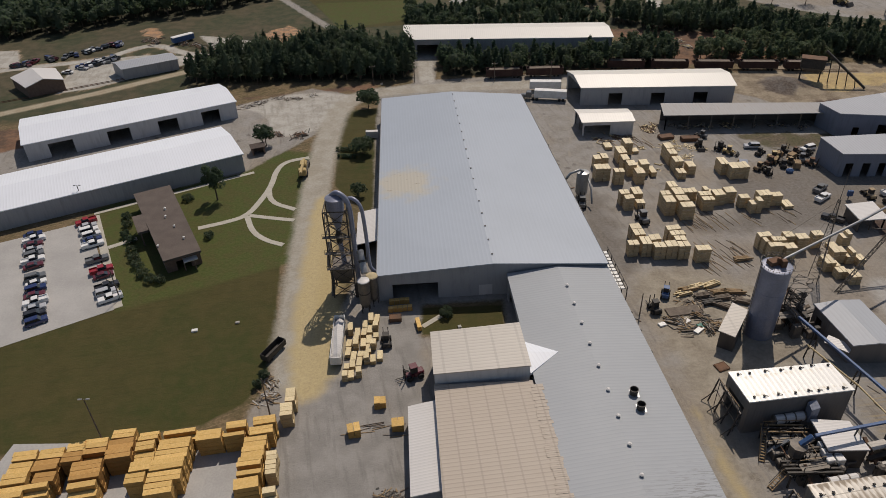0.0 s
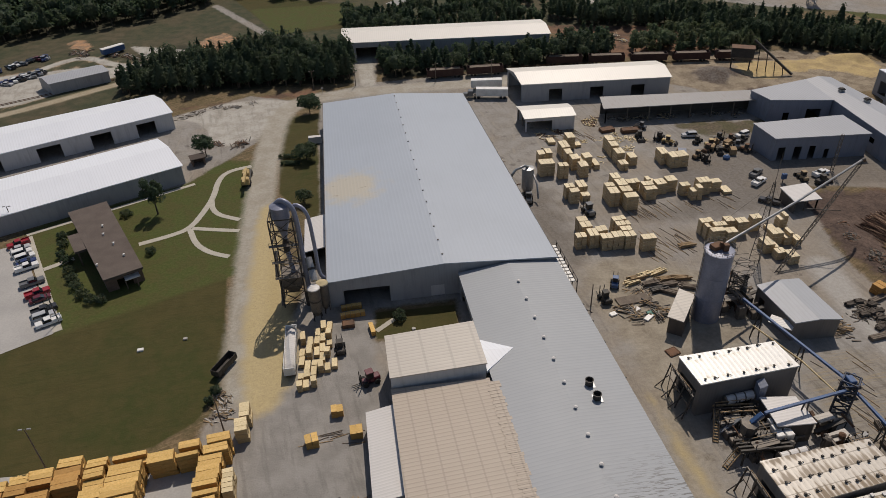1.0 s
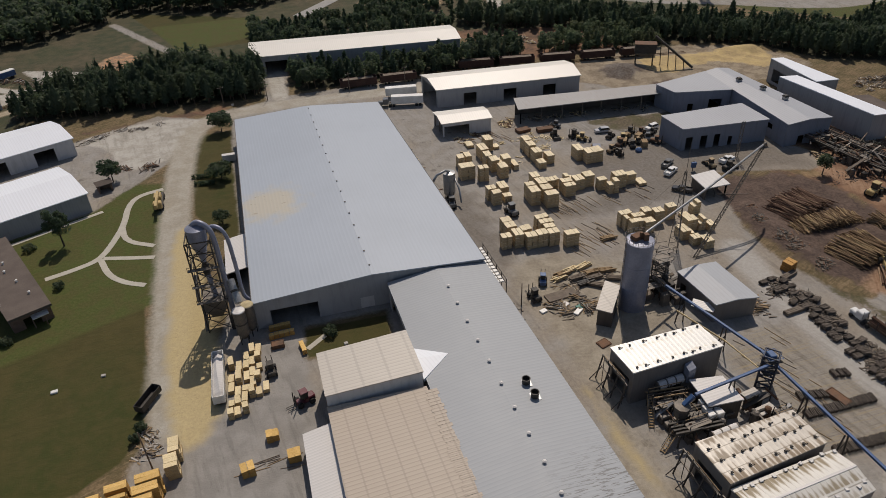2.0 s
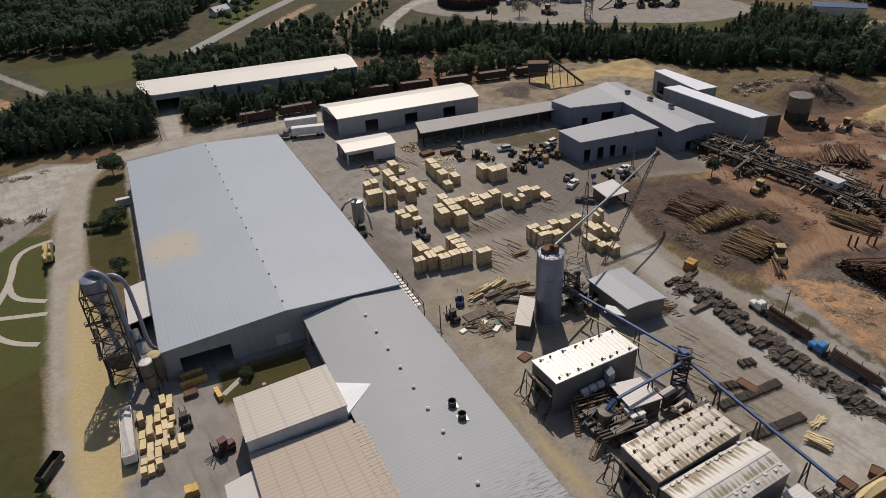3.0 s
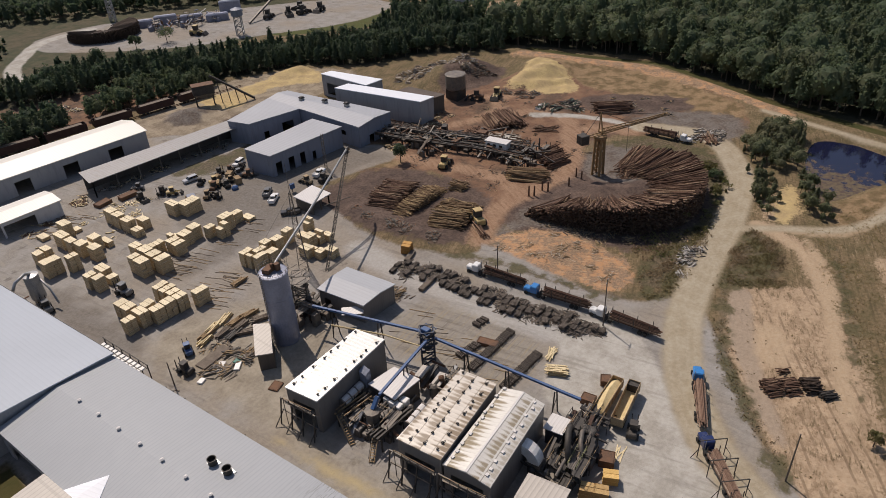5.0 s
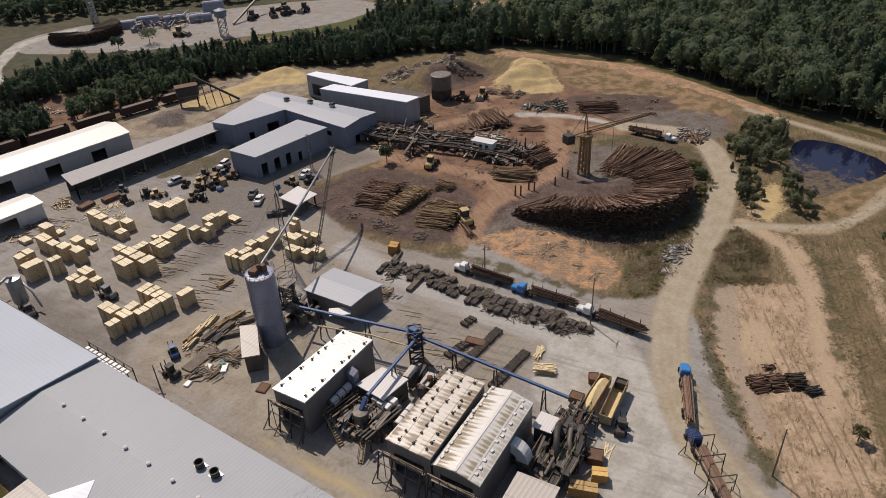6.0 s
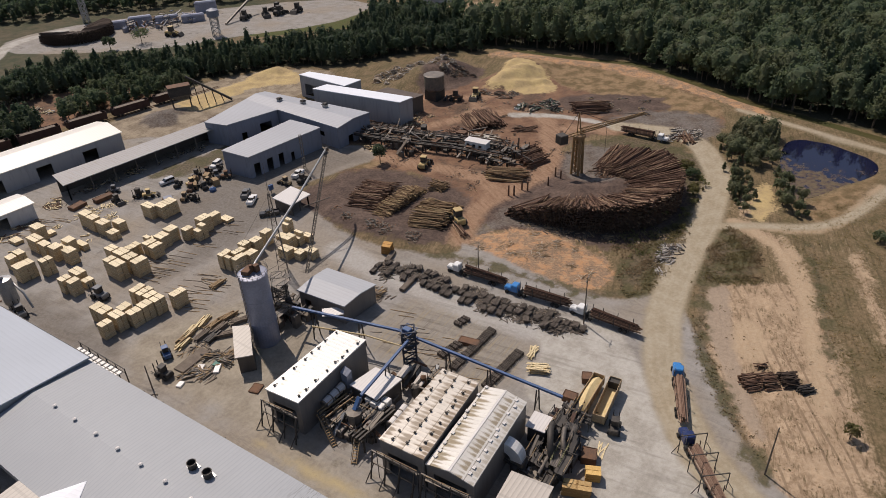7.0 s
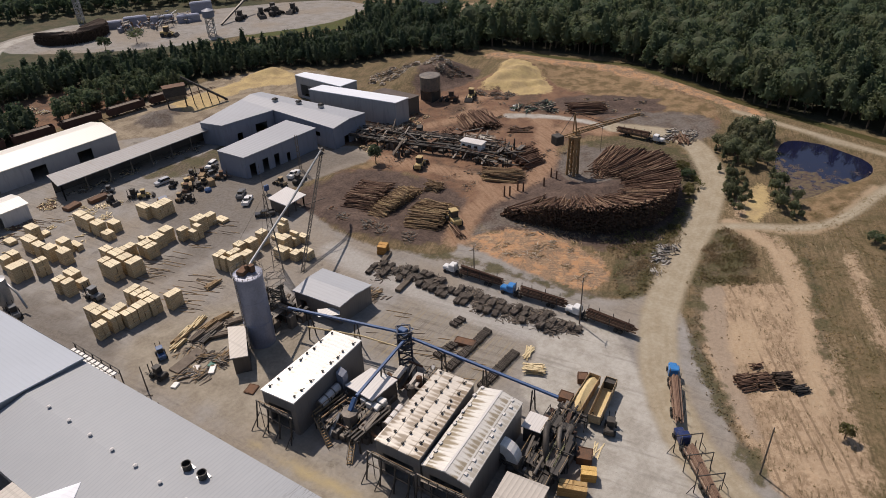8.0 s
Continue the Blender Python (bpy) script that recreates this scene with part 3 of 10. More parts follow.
zone["dust"] = np.maximum.reduce([sd_poly(gx, gy, rounded([(-36, 172), (-31.5, 172), (-24, 126), (-21, 104), (-27, 92), (-32, 98), (-34.5, 132)], 1, True)), sd_poly(gx, gy, rounded([(44, 96), (47, 90), (49, 78), (51, 68), (50, 60), (45, 66)], 1, True)) - 2.0])
zone["tan"] = np.maximum.reduce([
    sd_poly(gx, gy, rounded([(137, 42), (141, 37), (144, 32), (150, 27), (140, 20), (126, 13), (112, 7), (88, -4), (80, 4), (92, 16), (105, 27), (117, 36)], 1, True)),
    sd_line(gx, gy, rounded([(168, 44), (165, 36), (158, 29), (145, 22), (132, 16), (118, 10), (100, 2)]), 2.6), sd_line(gx, gy, rounded([(169, 17), (153, 11.5), (138, 4)]), 1.2), sd_line(gx, gy, rounded([(210, 98), (204, 108), (190, 118), (176, 122)]), 3.2),
    sd_poly(gx, gy, [(-155, 290), (-140, 297), (-126, 300), (-108, 297), (-100, 290), (-116, 278), (-134, 263), (-147, 258)]), sd_line(gx, gy, rounded([(-190, 284), (-174, 289), (-142, 296), (-138, 306), (-126, 315), (-108, 298), (-90, 296)]), 2.2), sd_poly(gx, gy, [(-205, 312), (-188, 312), (-176, 289), (-200, 290)]),
    sd_poly(gx, gy, [(302, 258), (292, 232), (316, 215), (336, 239)]), sd_line(gx, gy, rounded([(78, 362), (97, 392), (131, 434)]), 3.4), sd_line(gx, gy, rounded([(46, 378), (62, 398), (85, 426)]), 3.0), sd_poly(gx, gy, rounded([(170, 46), (186, 50), (190, 44), (178, 38)], 1, True))])


NORTH_WOOD = [(80, 324), (97, 307), (115, 301), (128, 298), (138, 291), (150, 277), (166, 263), (180, 257.5), (190, 252), (199, 240), (206, 227), (224, 219), (237, 212), (245, 199), (256, 187), (272, 204), (276, 213), (268, 226), (270, 250), (247, 257), (228, 251), (217, 261), (198, 275), (184, 288), (171, 292), (149, 314), (136, 325), (123, 334), (104, 319), (86, 330)]
RAIL_WOOD = [(104, 268), (122, 265), (147, 261.5), (164, 259), (150, 278), (138, 291), (128, 287), (113, 281), (105, 279)]
HALL_WOOD = [(72, 266), (96, 266), (97, 283), (90, 289), (80, 286), (74, 279)]
WOODED = [[(-101, 264), (-9, 261), (-10, 290), (-88, 322), (-102, 290)], [(2, 262), (94, 264), (92, 280), (2, 282)], NORTH_WOOD, RAIL_WOOD, HALL_WOOD,
          [(262, 196), (270, 172), (279, 130), (265, 92), (255, 66), (249, 20), (246, -60), (700, -200), (900, 60), (700, 500), (360, 440), (350, 300), (346, 232), (318, 204), (298, 206), (280, 226)], [(-203, 325), (-160, 344), (-111, 359), (-88, 380), (-110, 600), (-600, 600), (-600, 290)], [(-16, 312), (72, 306), (84, 318), (60, 330), (20, 334), (-14, 338)], [(-84, 402), (-25, 384), (10, 396), (20, 440), (48, 490), (84, 560), (70, 620), (-160, 620)]]
zone["litter"] = np.maximum.reduce([sd_poly(gx, gy, o) for o in WOODED])
zone["weed"] = np.maximum.reduce([sd_line(gx, gy, rounded([(112, 100), (115.5, 86), (116.6, 72), (119.4, 60), (126, 52.5)]), 1.1), sd_poly(gx, gy, rounded([(166, 47), (162, 39), (147, 32), (139, 40), (137, 44), (150, 46)], 1, True)), sd_line(gx, gy, [(139, 43), (119, 36), (105, 26.5), (90, 14)], 1.3), sd_line(gx, gy, [(168, 27), (140, 17), (118, 10)], 0.8),
    sd_poly(gx, gy, [(92, 203), (126, 201), (124, 194), (104, 192)]), sd_poly(gx, gy, rounded([(124, 58), (136, 62), (148, 60), (158, 55), (148, 53), (130, 51)], 1, True)), sd_poly(gx, gy, rounded([(146, 60), (168, 54), (194, 58), (206, 74), (206, 92), (190, 104), (194, 80), (184, 64), (168, 58)], 1, True))])
zone["meadow"] = np.maximum(gy - 306 - 4 * np.sin(gx / 23), np.minimum(-96 - gx, gy - 232))
zone["paved"] = sd_poly(gx, gy, [(-33, 50), (-32, 94), (-25, 104), (-20, 118), (-6, 122), (-4, 104), (-4, 50)]) - 1
zone["stain"] = np.maximum(sd_poly(gx, gy, rounded([(76, 170), (94, 180), (110, 198), (126, 198), (143, 194), (143, 168), (148, 152), (126, 157), (112, 156), (98, 146), (66, 147), (62, 152), (84, 156)], 1, True)), sd_poly(gx, gy, rounded([(36, 172), (44, 172), (47, 140), (44, 128), (38, 140)], 1, True)))
zone["green"] = np.maximum(sd_poly(gx, gy, [(-98, 169), (-75, 123.5), (-58, 131), (-38, 140), (-40, 200), (-56, 204)]), np.maximum.reduce([sd_poly(gx, gy, [(211, 323), (285, 288), (262, 262), (218, 296)]), sd_poly(gx, gy, [(24, 391), (33, 440), (64, 484), (104, 496), (52, 424)]), sd_poly(gx, gy, [(-62, 372), (-8, 372), (-14, 338), (-45, 327)]), sd_poly(gx, gy, [(309, 192), (318, 201), (333, 188), (319, 178)])]))
zone["packed"] = sd_poly(gx, gy, rounded([(137.5, 41.5), (140, 37), (130, 33.6), (121.6, 29.3), (115, 26.7), (103, 19), (97, 16), (101, 22), (110, 28), (119, 34), (127, 38)], 1, True))
zone["haul"] = sd_line(gx, gy, rounded([(99.5, 122), (98.6, 110), (99.4, 100), (99.2, 88), (99.4, 76), (101, 66)]), 3.6)
zone["tread"] = sd_poly(gx, gy, rounded([(76, 92), (90, 96), (97, 88), (98, 66), (90, 60), (80, 62), (77, 74)], 1, True))
COURT = sd_poly(gx, gy, [(-5.5, 122), (13.4, 123), (13.0, 111.5), (-5.5, 111)])
zone["yard"] = np.minimum(zone["yard"], -COURT)
zone["concrete"] = np.maximum.reduce([
    sd_poly(gx, gy, [(-155, 290), (-140, 297), (-126, 300), (-108, 297), (-100, 290), (-116, 278), (-134, 263), (-147, 258)]),
    sd_line(gx, gy, rounded([(-190, 284), (-174, 289), (-142, 296), (-138, 306), (-126, 315), (-108, 298), (-90, 296)]), 2.2),
    sd_poly(gx, gy, [(-205, 312), (-188, 312), (-176, 289), (-200, 290)]), sd_poly(gx, gy, [(-110, 325), (-83, 314), (-80, 300), (-97, 304)]),
    sd_line(gx, gy, rounded([(108, 346), (112, 364), (126, 382), (142, 402), (170, 402)]), 3.6), sd_line(gx, gy, [(-4, 258), (-5, 300)], 3.0), sd_poly(gx, gy, [(177.5, 139), (181.6, 128.5), (176.5, 126), (173, 134)]), sd_line(gx, gy, rounded([(198, 134), (203, 128), (208, 119), (209.5, 103), (208, 97)]), 2.4) - 0.8,
    sd_poly(gx, gy, rounded([(-76, 240), (-60, 231), (-57, 213), (-43, 212), (-36, 232), (-28, 245), (-48, 252)], 1, True)),
    sd_poly(gx, gy, rounded([(112, 51), (106, 45), (99, 36), (84, 20), (70, 10), (62, 20), (66, 34), (78, 36), (82, 48), (84, 58), (98, 60), (100, 68), (100, 90), (106, 70)], 1, True))])


def smooth_noise(px, py, size):
    """Cheap waves of uneven length, for the lie of the land."""
    return sum(math.sin(k * 1.7) * np.sin(px / size * (0.7 + 0.31 * k) + k * 2.1 + np.sin(py / size * 0.6 + k)) * np.cos(py / size * (0.9 + 0.23 * k) + k) for k in range(1, 6)) / 2.5


gz = land(gx, gy)
rough_land = np.clip(np.maximum(zone["red"], zone["bark"]) / 4, 0, 1) + np.clip(zone["sand"] / 3, 0, 1) * (gx > 100)
gz = gz + 1.0 * np.clip(zone["sand"] / 3, 0, 1) * (gx > 200) * np.abs(smooth_noise(gx + 0.7 * gy, gy, 4.5)) + 0.5 * np.clip(zone["sand"] / 5, 0, 1) * (gx > 100) * smooth_noise(gx, gy, 3.0) + 0.28 * rough_land * smooth_noise(gx, gy, 3.2) + 0.12 * rough_land * smooth_noise(gx, gy, 1.3)
rows_n, cols_n = gx.shape
ids = np.arange(rows_n * cols_n).reshape(rows_n, cols_n)
quads = np.stack([ids[:-1, :-1], ids[:-1, 1:], ids[1:, 1:], ids[1:, :-1]], -1).reshape(-1, 4)
gm = bpy.data.meshes.new("ground")
gm.from_pydata(np.stack([gx, gy, gz], -1).reshape(-1, 3).tolist(), [], quads.tolist())
for key, sd in zone.items():
    gm.attributes.new(key, "FLOAT", "POINT").data.foreach_set("value", np.clip(sd, -6, 6).ravel().astype(np.float32))
gm.polygons.foreach_set("use_smooth", np.ones(len(quads), bool))


def ground_material():
    k = Nodes("ground_cover")
    big, mid, fine, grit = k.noise(0.035, 5), k.noise(0.22, 5), k.noise(1.3, 5, 0.65), k.noise(5.0, 3)
    wob = k.math("ADD", k.math("MULTIPLY_ADD", mid, 9.0, -4.5), k.math("MULTIPLY_ADD", fine, 4.0, -2.0))

    def tone(a, b, lo=0.35, hi=0.65, f=fine):
        return k.mix(k.ramp(f, lo, hi), a, b)

    def lay(col, key, over, edge=0.5, amount=1.0, ragged=1.0):
        sd = k.math("ADD", k.attr(key), k.math("MULTIPLY", wob, ragged))
        fac = k.ramp(sd, -edge, edge, 0.0, amount)
        return k.mix(fac, col, over)

    scrub = k.mix(k.ramp(mid, 0.35, 0.65), tone((0.14, 0.102, 0.056), (0.22, 0.158, 0.092)), tone((0.092, 0.077, 0.036), (0.15, 0.113, 0.06)))
    scrub = k.mix(k.ramp(k.noise(1.0, 5, 0.65, k.stretched(22, 10.0, 0.7)), 0.48, 0.66, 0.0, 0.65), scrub, (0.075, 0.058, 0.03))
    scrub = k.mix(k.math("MULTIPLY", k.ramp(k.noise(1.0, 5, 0.7, k.stretched(22, 6.0, 0.5)), 0.56, 0.68), k.ramp(k.noise(0.06, 3), 0.45, 0.6, 0.0, 0.75)), scrub, tone((0.30, 0.225, 0.14), (0.36, 0.28, 0.185)))
    col = scrub
    red = k.mix(k.ramp(mid, 0.4, 0.62), tone((0.14, 0.078, 0.05), (0.19, 0.11, 0.07)), tone((0.25, 0.145, 0.088), (0.18, 0.105, 0.066)))
    red = k.mix(k.ramp(k.noise(0.07, 5, 0.65), 0.48, 0.6, 0.0, 0.85), red, tone((0.075, 0.05, 0.036), (0.12, 0.08, 0.056)))
    col = lay(col, "meadow", k.mix(k.ramp(big, 0.4, 0.6), tone((0.044, 0.052, 0.027), (0.072, 0.07, 0.038), f=mid), tone((0.064, 0.06, 0.034), (0.10, 0.082, 0.05), f=mid)), 3.0, 1.0, 1.0)
    col = lay(col, "litter", tone((0.030, 0.032, 0.018), (0.055, 0.05, 0.03)), 1.5)
    col = lay(col, "tan", k.mix(k.ramp(mid, 0.38, 0.6), tone((0.37, 0.268, 0.175), (0.43, 0.322, 0.22)), tone((0.265, 0.186, 0.118), (0.325, 0.238, 0.158))), 0.9)
    worn = k.math("MAXIMUM", k.math("MULTIPLY", k.ramp(k.noise(1.0, 5, 0.7, k.stretched(33, 4.5, 0.7)), 0.52, 0.66), 0.7), k.ramp(k.noise(0.3, 6, 0.7), 0.5, 0.62))
    col = k.mix(k.math("MULTIPLY", k.ramp(k.math("ADD", k.attr("tan"), wob), -2.5, 1.5), k.math("MULTIPLY", worn, 0.75)), col, tone((0.44, 0.315, 0.205), (0.50, 0.375, 0.255)))
    arcs = k.t.nodes.new("ShaderNodeTexWave")
    arcs.wave_type = "RINGS"
    arcs.inputs["Scale"].default_value = 0.16
    arcs.inputs["Distortion"].default_value = 3.0
    arcs.inputs["Detail Scale"].default_value = 0.3
    k.put(arcs.inputs["Vector"], k.stretched(33, 1.0, 1.0))
    scraped = k.math("MULTIPLY", k.ramp(arcs.outputs["Fac"], 0.8, 0.95), k.ramp(k.noise(0.12, 3), 0.46, 0.56))
    col = k.mix(k.math("MULTIPLY", k.ramp(k.attr("tan"), 0.0, 1.5), k.math("MULTIPLY", scraped, 0.6)), col, (0.17, 0.118, 0.075))
    tufts = k.math("MULTIPLY", k.ramp(k.noise(1.0, 6, 0.75, k.stretched(22, 2.4, 0.6)), 0.52, 0.6), k.ramp(mid, 0.4, 0.54))
    col = k.mix(k.math("MULTIPLY", k.ramp(k.attr("tan"), -4.0, 0.5), k.math("MULTIPLY", tufts, 0.9)), col, tone((0.10, 0.072, 0.038), (0.17, 0.125, 0.07)))
    clods = k.math("MULTIPLY", k.ramp(k.noise(0.9, 6, 0.8), 0.5, 0.58), k.ramp(k.noise(0.09, 3), 0.42, 0.58, 0.15, 0.7))
    col = k.mix(k.math("MULTIPLY", k.ramp(k.attr("tan"), -1.0, 1.0), clods), col, tone((0.20, 0.135, 0.082), (0.26, 0.18, 0.115)))
    col = lay(col, "packed", tone((0.30, 0.235, 0.175), (0.345, 0.275, 0.21)), 0.8, 0.85, 0.25)
    col = lay(col, "red", red, 1.2)
    col = lay(col, "earth", k.mix(k.ramp(mid, 0.38, 0.62), tone((0.27, 0.222, 0.16), (0.33, 0.275, 0.20)), tone((0.17, 0.135, 0.095), (0.23, 0.185, 0.135))), 1.2)
    col = lay(col, "drygrass", k.mix(k.ramp(mid, 0.4, 0.6), tone((0.235, 0.155, 0.085), (0.29, 0.205, 0.12)), tone((0.16, 0.108, 0.058), (0.12, 0.09, 0.042))), 1.5)
    col = lay(col, "bark", k.mix(k.ramp(mid, 0.4, 0.65), tone((0.058, 0.040, 0.034), (0.10, 0.07, 0.056)), tone((0.09, 0.062, 0.050), (0.145, 0.102, 0.08))), 1.2)
    col = lay(col, "rubble", k.mix(k.ramp(mid, 0.4, 0.62), tone((0.125, 0.108, 0.095), (0.18, 0.158, 0.14)), tone((0.085, 0.066, 0.054), (0.15, 0.122, 0.10))), 1.5)
    wheel = k.ramp(k.noise(1.0, 4, 0.6, k.stretched(60, 7.0, 0.8)), 0.45, 0.68)
    col = lay(col, "lane", k.mix(wheel, tone((0.275, 0.172, 0.108), (0.33, 0.215, 0.142)), tone((0.20, 0.112, 0.068), (0.25, 0.15, 0.094))), 1.6, 0.92, 0.5)
    clay = k.mix(k.ramp(k.noise(0.3, 6, 0.72), 0.42, 0.54, 0.0, 0.85), tone((0.46, 0.25, 0.125), (0.40, 0.24, 0.14)), tone((0.155, 0.118, 0.088), (0.29, 0.20, 0.13), 0.4, 0.6, k.noise(2.0, 5, 0.7)))
    clay = k.mix(k.ramp(k.noise(1.0, 5, 0.7, k.stretched(120, 3.5, 0.35)), 0.54, 0.66, 0.0, 0.6), clay, (0.52, 0.39, 0.24))
    col = lay(col, "orange", clay, 0.9)
    col = lay(col, "sand", k.mix(k.ramp(mid, 0.38, 0.62), tone((0.52, 0.40, 0.20), (0.44, 0.33, 0.16)), tone((0.33, 0.25, 0.14), (0.44, 0.33, 0.17))), 0.9)
    col = lay(col, "pale", tone((0.46, 0.355, 0.245), (0.40, 0.29, 0.185)), 1.0, 0.8, 0.35)
    lawn = k.mix(k.ramp(big, 0.42, 0.6), tone((0.062, 0.053, 0.016), (0.076, 0.063, 0.02), f=mid), tone((0.043, 0.053, 0.012), (0.06, 0.058, 0.016), f=mid))
    lawn = k.mix(k.ramp(k.noise(0.5, 6, 0.7), 0.42, 0.62, 0.0, 0.45), lawn, (0.085, 0.066, 0.024))
    lawn = k.mix(k.ramp(k.noise(1.0, 4, 0.6, k.stretched(8, 9.0, 0.8)), 0.5, 0.66, 0.0, 0.3), lawn, (0.034, 0.042, 0.011))
    col = lay(col, "lawn", k.mix(k.math("MULTIPLY", grit, 0.4), lawn, (0.045, 0.045, 0.014)), 0.4, 1.0, 0.08)
    col = lay(col, "green", k.mix(k.math("MULTIPLY", grit, 0.3), k.mix(k.ramp(mid, 0.42, 0.58), tone((0.06, 0.078, 0.018), (0.084, 0.096, 0.026)), tone((0.068, 0.07, 0.02), (0.09, 0.086, 0.028))), (0.046, 0.055, 0.015)), 1.0, 0.95, 0.15)
    tracks = k.noise(1.0, 4, 0.6, k.stretched(12, 1.4, 14.0))
    yard = k.mix(k.ramp(mid, 0.36, 0.66), tone((0.275, 0.26, 0.24), (0.312, 0.296, 0.275)), tone((0.22, 0.204, 0.184), (0.268, 0.248, 0.222)))
    yard = k.mix(k.ramp(big, 0.46, 0.62, 0.0, 0.6), yard, tone((0.245, 0.203, 0.155), (0.285, 0.238, 0.183)))
    yard = k.mix(k.ramp(tracks, 0.52, 0.72, 0.0, 0.45), yard, (0.13, 0.115, 0.10))
    w = k.t.nodes.new("ShaderNodeTexWave")
    w.inputs["Scale"].default_value = 0.05
    w.inputs["Distortion"].default_value = 9.0
    w.inputs["Detail"].default_value = 3.0
    w.inputs["Detail Scale"].default_value = 0.6
    k.put(w.inputs["Vector"], k.pos)
    ruts = k.ramp(k.math("FRACT", k.math("MULTIPLY", w.outputs["Fac"], 5.0)), 0.78, 0.95)
    yard = k.mix(k.math("MULTIPLY", k.math("MULTIPLY", ruts, k.ramp(mid, 0.42, 0.6)), 0.4), yard, (0.34, 0.305, 0.255))
    vo = k.t.nodes.new("ShaderNodeTexVoronoi")
    vo.inputs["Scale"].default_value = 0.21
    k.put(vo.inputs["Vector"], k.pos)
    spots = k.ramp(k.math("ADD", vo.outputs["Distance"], k.math("MULTIPLY_ADD", fine, 0.5, -0.25)), 0.06, 0.26, 0.55, 0.0)
    yard = k.mix(k.math("MULTIPLY", spots, k.ramp(k.noise(0.06, 3), 0.46, 0.58)), yard, (0.085, 0.073, 0.062))
    col = lay(col, "yard", yard, 0.8, 1.0, 0.3)
    col = lay(col, "paved", k.mix(k.ramp(tracks, 0.5, 0.7, 0.0, 0.5), tone((0.235, 0.222, 0.205), (0.29, 0.275, 0.255), 0.35, 0.65, mid), (0.16, 0.15, 0.137)), 1.2, 1.0, 0.4)
    col = lay(col, "drab", k.mix(k.ramp(mid, 0.36, 0.62), tone((0.32, 0.278, 0.21), (0.37, 0.325, 0.25)), tone((0.23, 0.195, 0.145), (0.29, 0.25, 0.19))), 3.0, 0.75, 0.6)
    col = lay(col, "stain", tone((0.112, 0.097, 0.082), (0.16, 0.14, 0.12)), 3.0, 0.65, 0.8)
    col = lay(col, "weed", k.mix(k.ramp(mid, 0.4, 0.6), tone((0.062, 0.05, 0.03), (0.15, 0.115, 0.075)), tone((0.06, 0.058, 0.026), (0.105, 0.09, 0.045))), 0.9, 0.9)
    slab_c = k.mix(k.ramp(mid, 0.38, 0.64), tone((0.405, 0.386, 0.345), (0.46, 0.44, 0.40)), tone((0.31, 0.29, 0.252), (0.375, 0.352, 0.31)))
    col = lay(col, "concrete", k.mix(k.ramp(tracks, 0.5, 0.7, 0.0, 0.4), slab_c, (0.19, 0.178, 0.155)), 0.8, 1.0, 0.25)
    dragged = k.noise(1.0, 5, 0.65, k.stretched(4, 9.0, 0.45))
    tread = k.mix(k.ramp(tracks, 0.45, 0.65), tone((0.25, 0.225, 0.19), (0.29, 0.265, 0.23)), tone((0.17, 0.15, 0.125), (0.22, 0.195, 0.165)))
    tread = k.mix(k.ramp(dragged, 0.5, 0.62, 0.0, 0.75), tread, tone((0.34, 0.275, 0.17), (0.26, 0.205, 0.125)))
    tread = k.mix(k.ramp(dragged, 0.34, 0.46, 0.6, 0.0), tread, (0.12, 0.098, 0.072))
    col = lay(col, "tread", tread, 2.0, 0.85, 0.5)
    col = lay(col, "haul", k.mix(k.ramp(tracks, 0.45, 0.7, 0.0, 0.4), tone((0.36, 0.345, 0.32), (0.41, 0.395, 0.37)), (0.25, 0.235, 0.21)), 2.0, 0.85, 0.35)
    road = k.mix(k.ramp(mid, 0.36, 0.64), tone((0.355, 0.305, 0.222), (0.40, 0.35, 0.262)), tone((0.30, 0.25, 0.172), (0.35, 0.295, 0.21)))
    side = k.math("ADD", k.attr("road"), k.math("MULTIPLY_ADD", mid, 1.2, -0.6))
    rolled = k.math("MAXIMUM", k.ramp(k.math("ABSOLUTE", k.math("SUBTRACT", side, 1.5)), 0.2, 0.55, 1.0, 0.0), k.ramp(k.math("ABSOLUTE", k.math("SUBTRACT", side, 3.1)), 0.2, 0.5, 1.0, 0.0))
    road = k.mix(k.math("MULTIPLY", rolled, k.ramp(fine, 0.35, 0.65, 0.0, 0.32)), road, (0.42, 0.375, 0.295))
    road = k.mix(k.ramp(side, 0.0, 0.9, 0.35, 0.0), road, (0.22, 0.17, 0.105))
    col = lay(col, "road", road, 1.0, 0.97, 0.16)
    col = lay(col, "gravel", k.mix(k.ramp(mid, 0.36, 0.64), tone((0.36, 0.335, 0.285), (0.41, 0.385, 0.335)), tone((0.31, 0.28, 0.228), (0.355, 0.325, 0.27))), 1.4, 0.95, 0.3)
    col = lay(col, "dust", tone((0.50, 0.40, 0.21), (0.43, 0.34, 0.18)), 1.6, 0.88, 0.4)
    col = k.mix(k.math("MULTIPLY", k.ramp(grit, 0.35, 0.75), 0.12), col, k.mix(0.5, col, (0.02, 0.02, 0.015)))
    speck = k.math("MULTIPLY", k.ramp(k.noise(2.6, 5, 0.75), 0.56, 0.66), k.ramp(k.noise(0.15, 3), 0.4, 0.6, 0.1, 0.5))
    col = k.mix(speck, col, k.mix(0.35, (0.05, 0.042, 0.034), col))
    k.bump(k.math("ADD", fine, k.math("MULTIPLY", grit, 0.5)), 0.45, 0.25)
    return k.done(col, 0.93, 0.0, 0.25)


gm.materials.append(ground_material())
tagged(new("ground", gm), "uneven ground of worn grass, dirt and grey gravel", "ground", kind="structure")

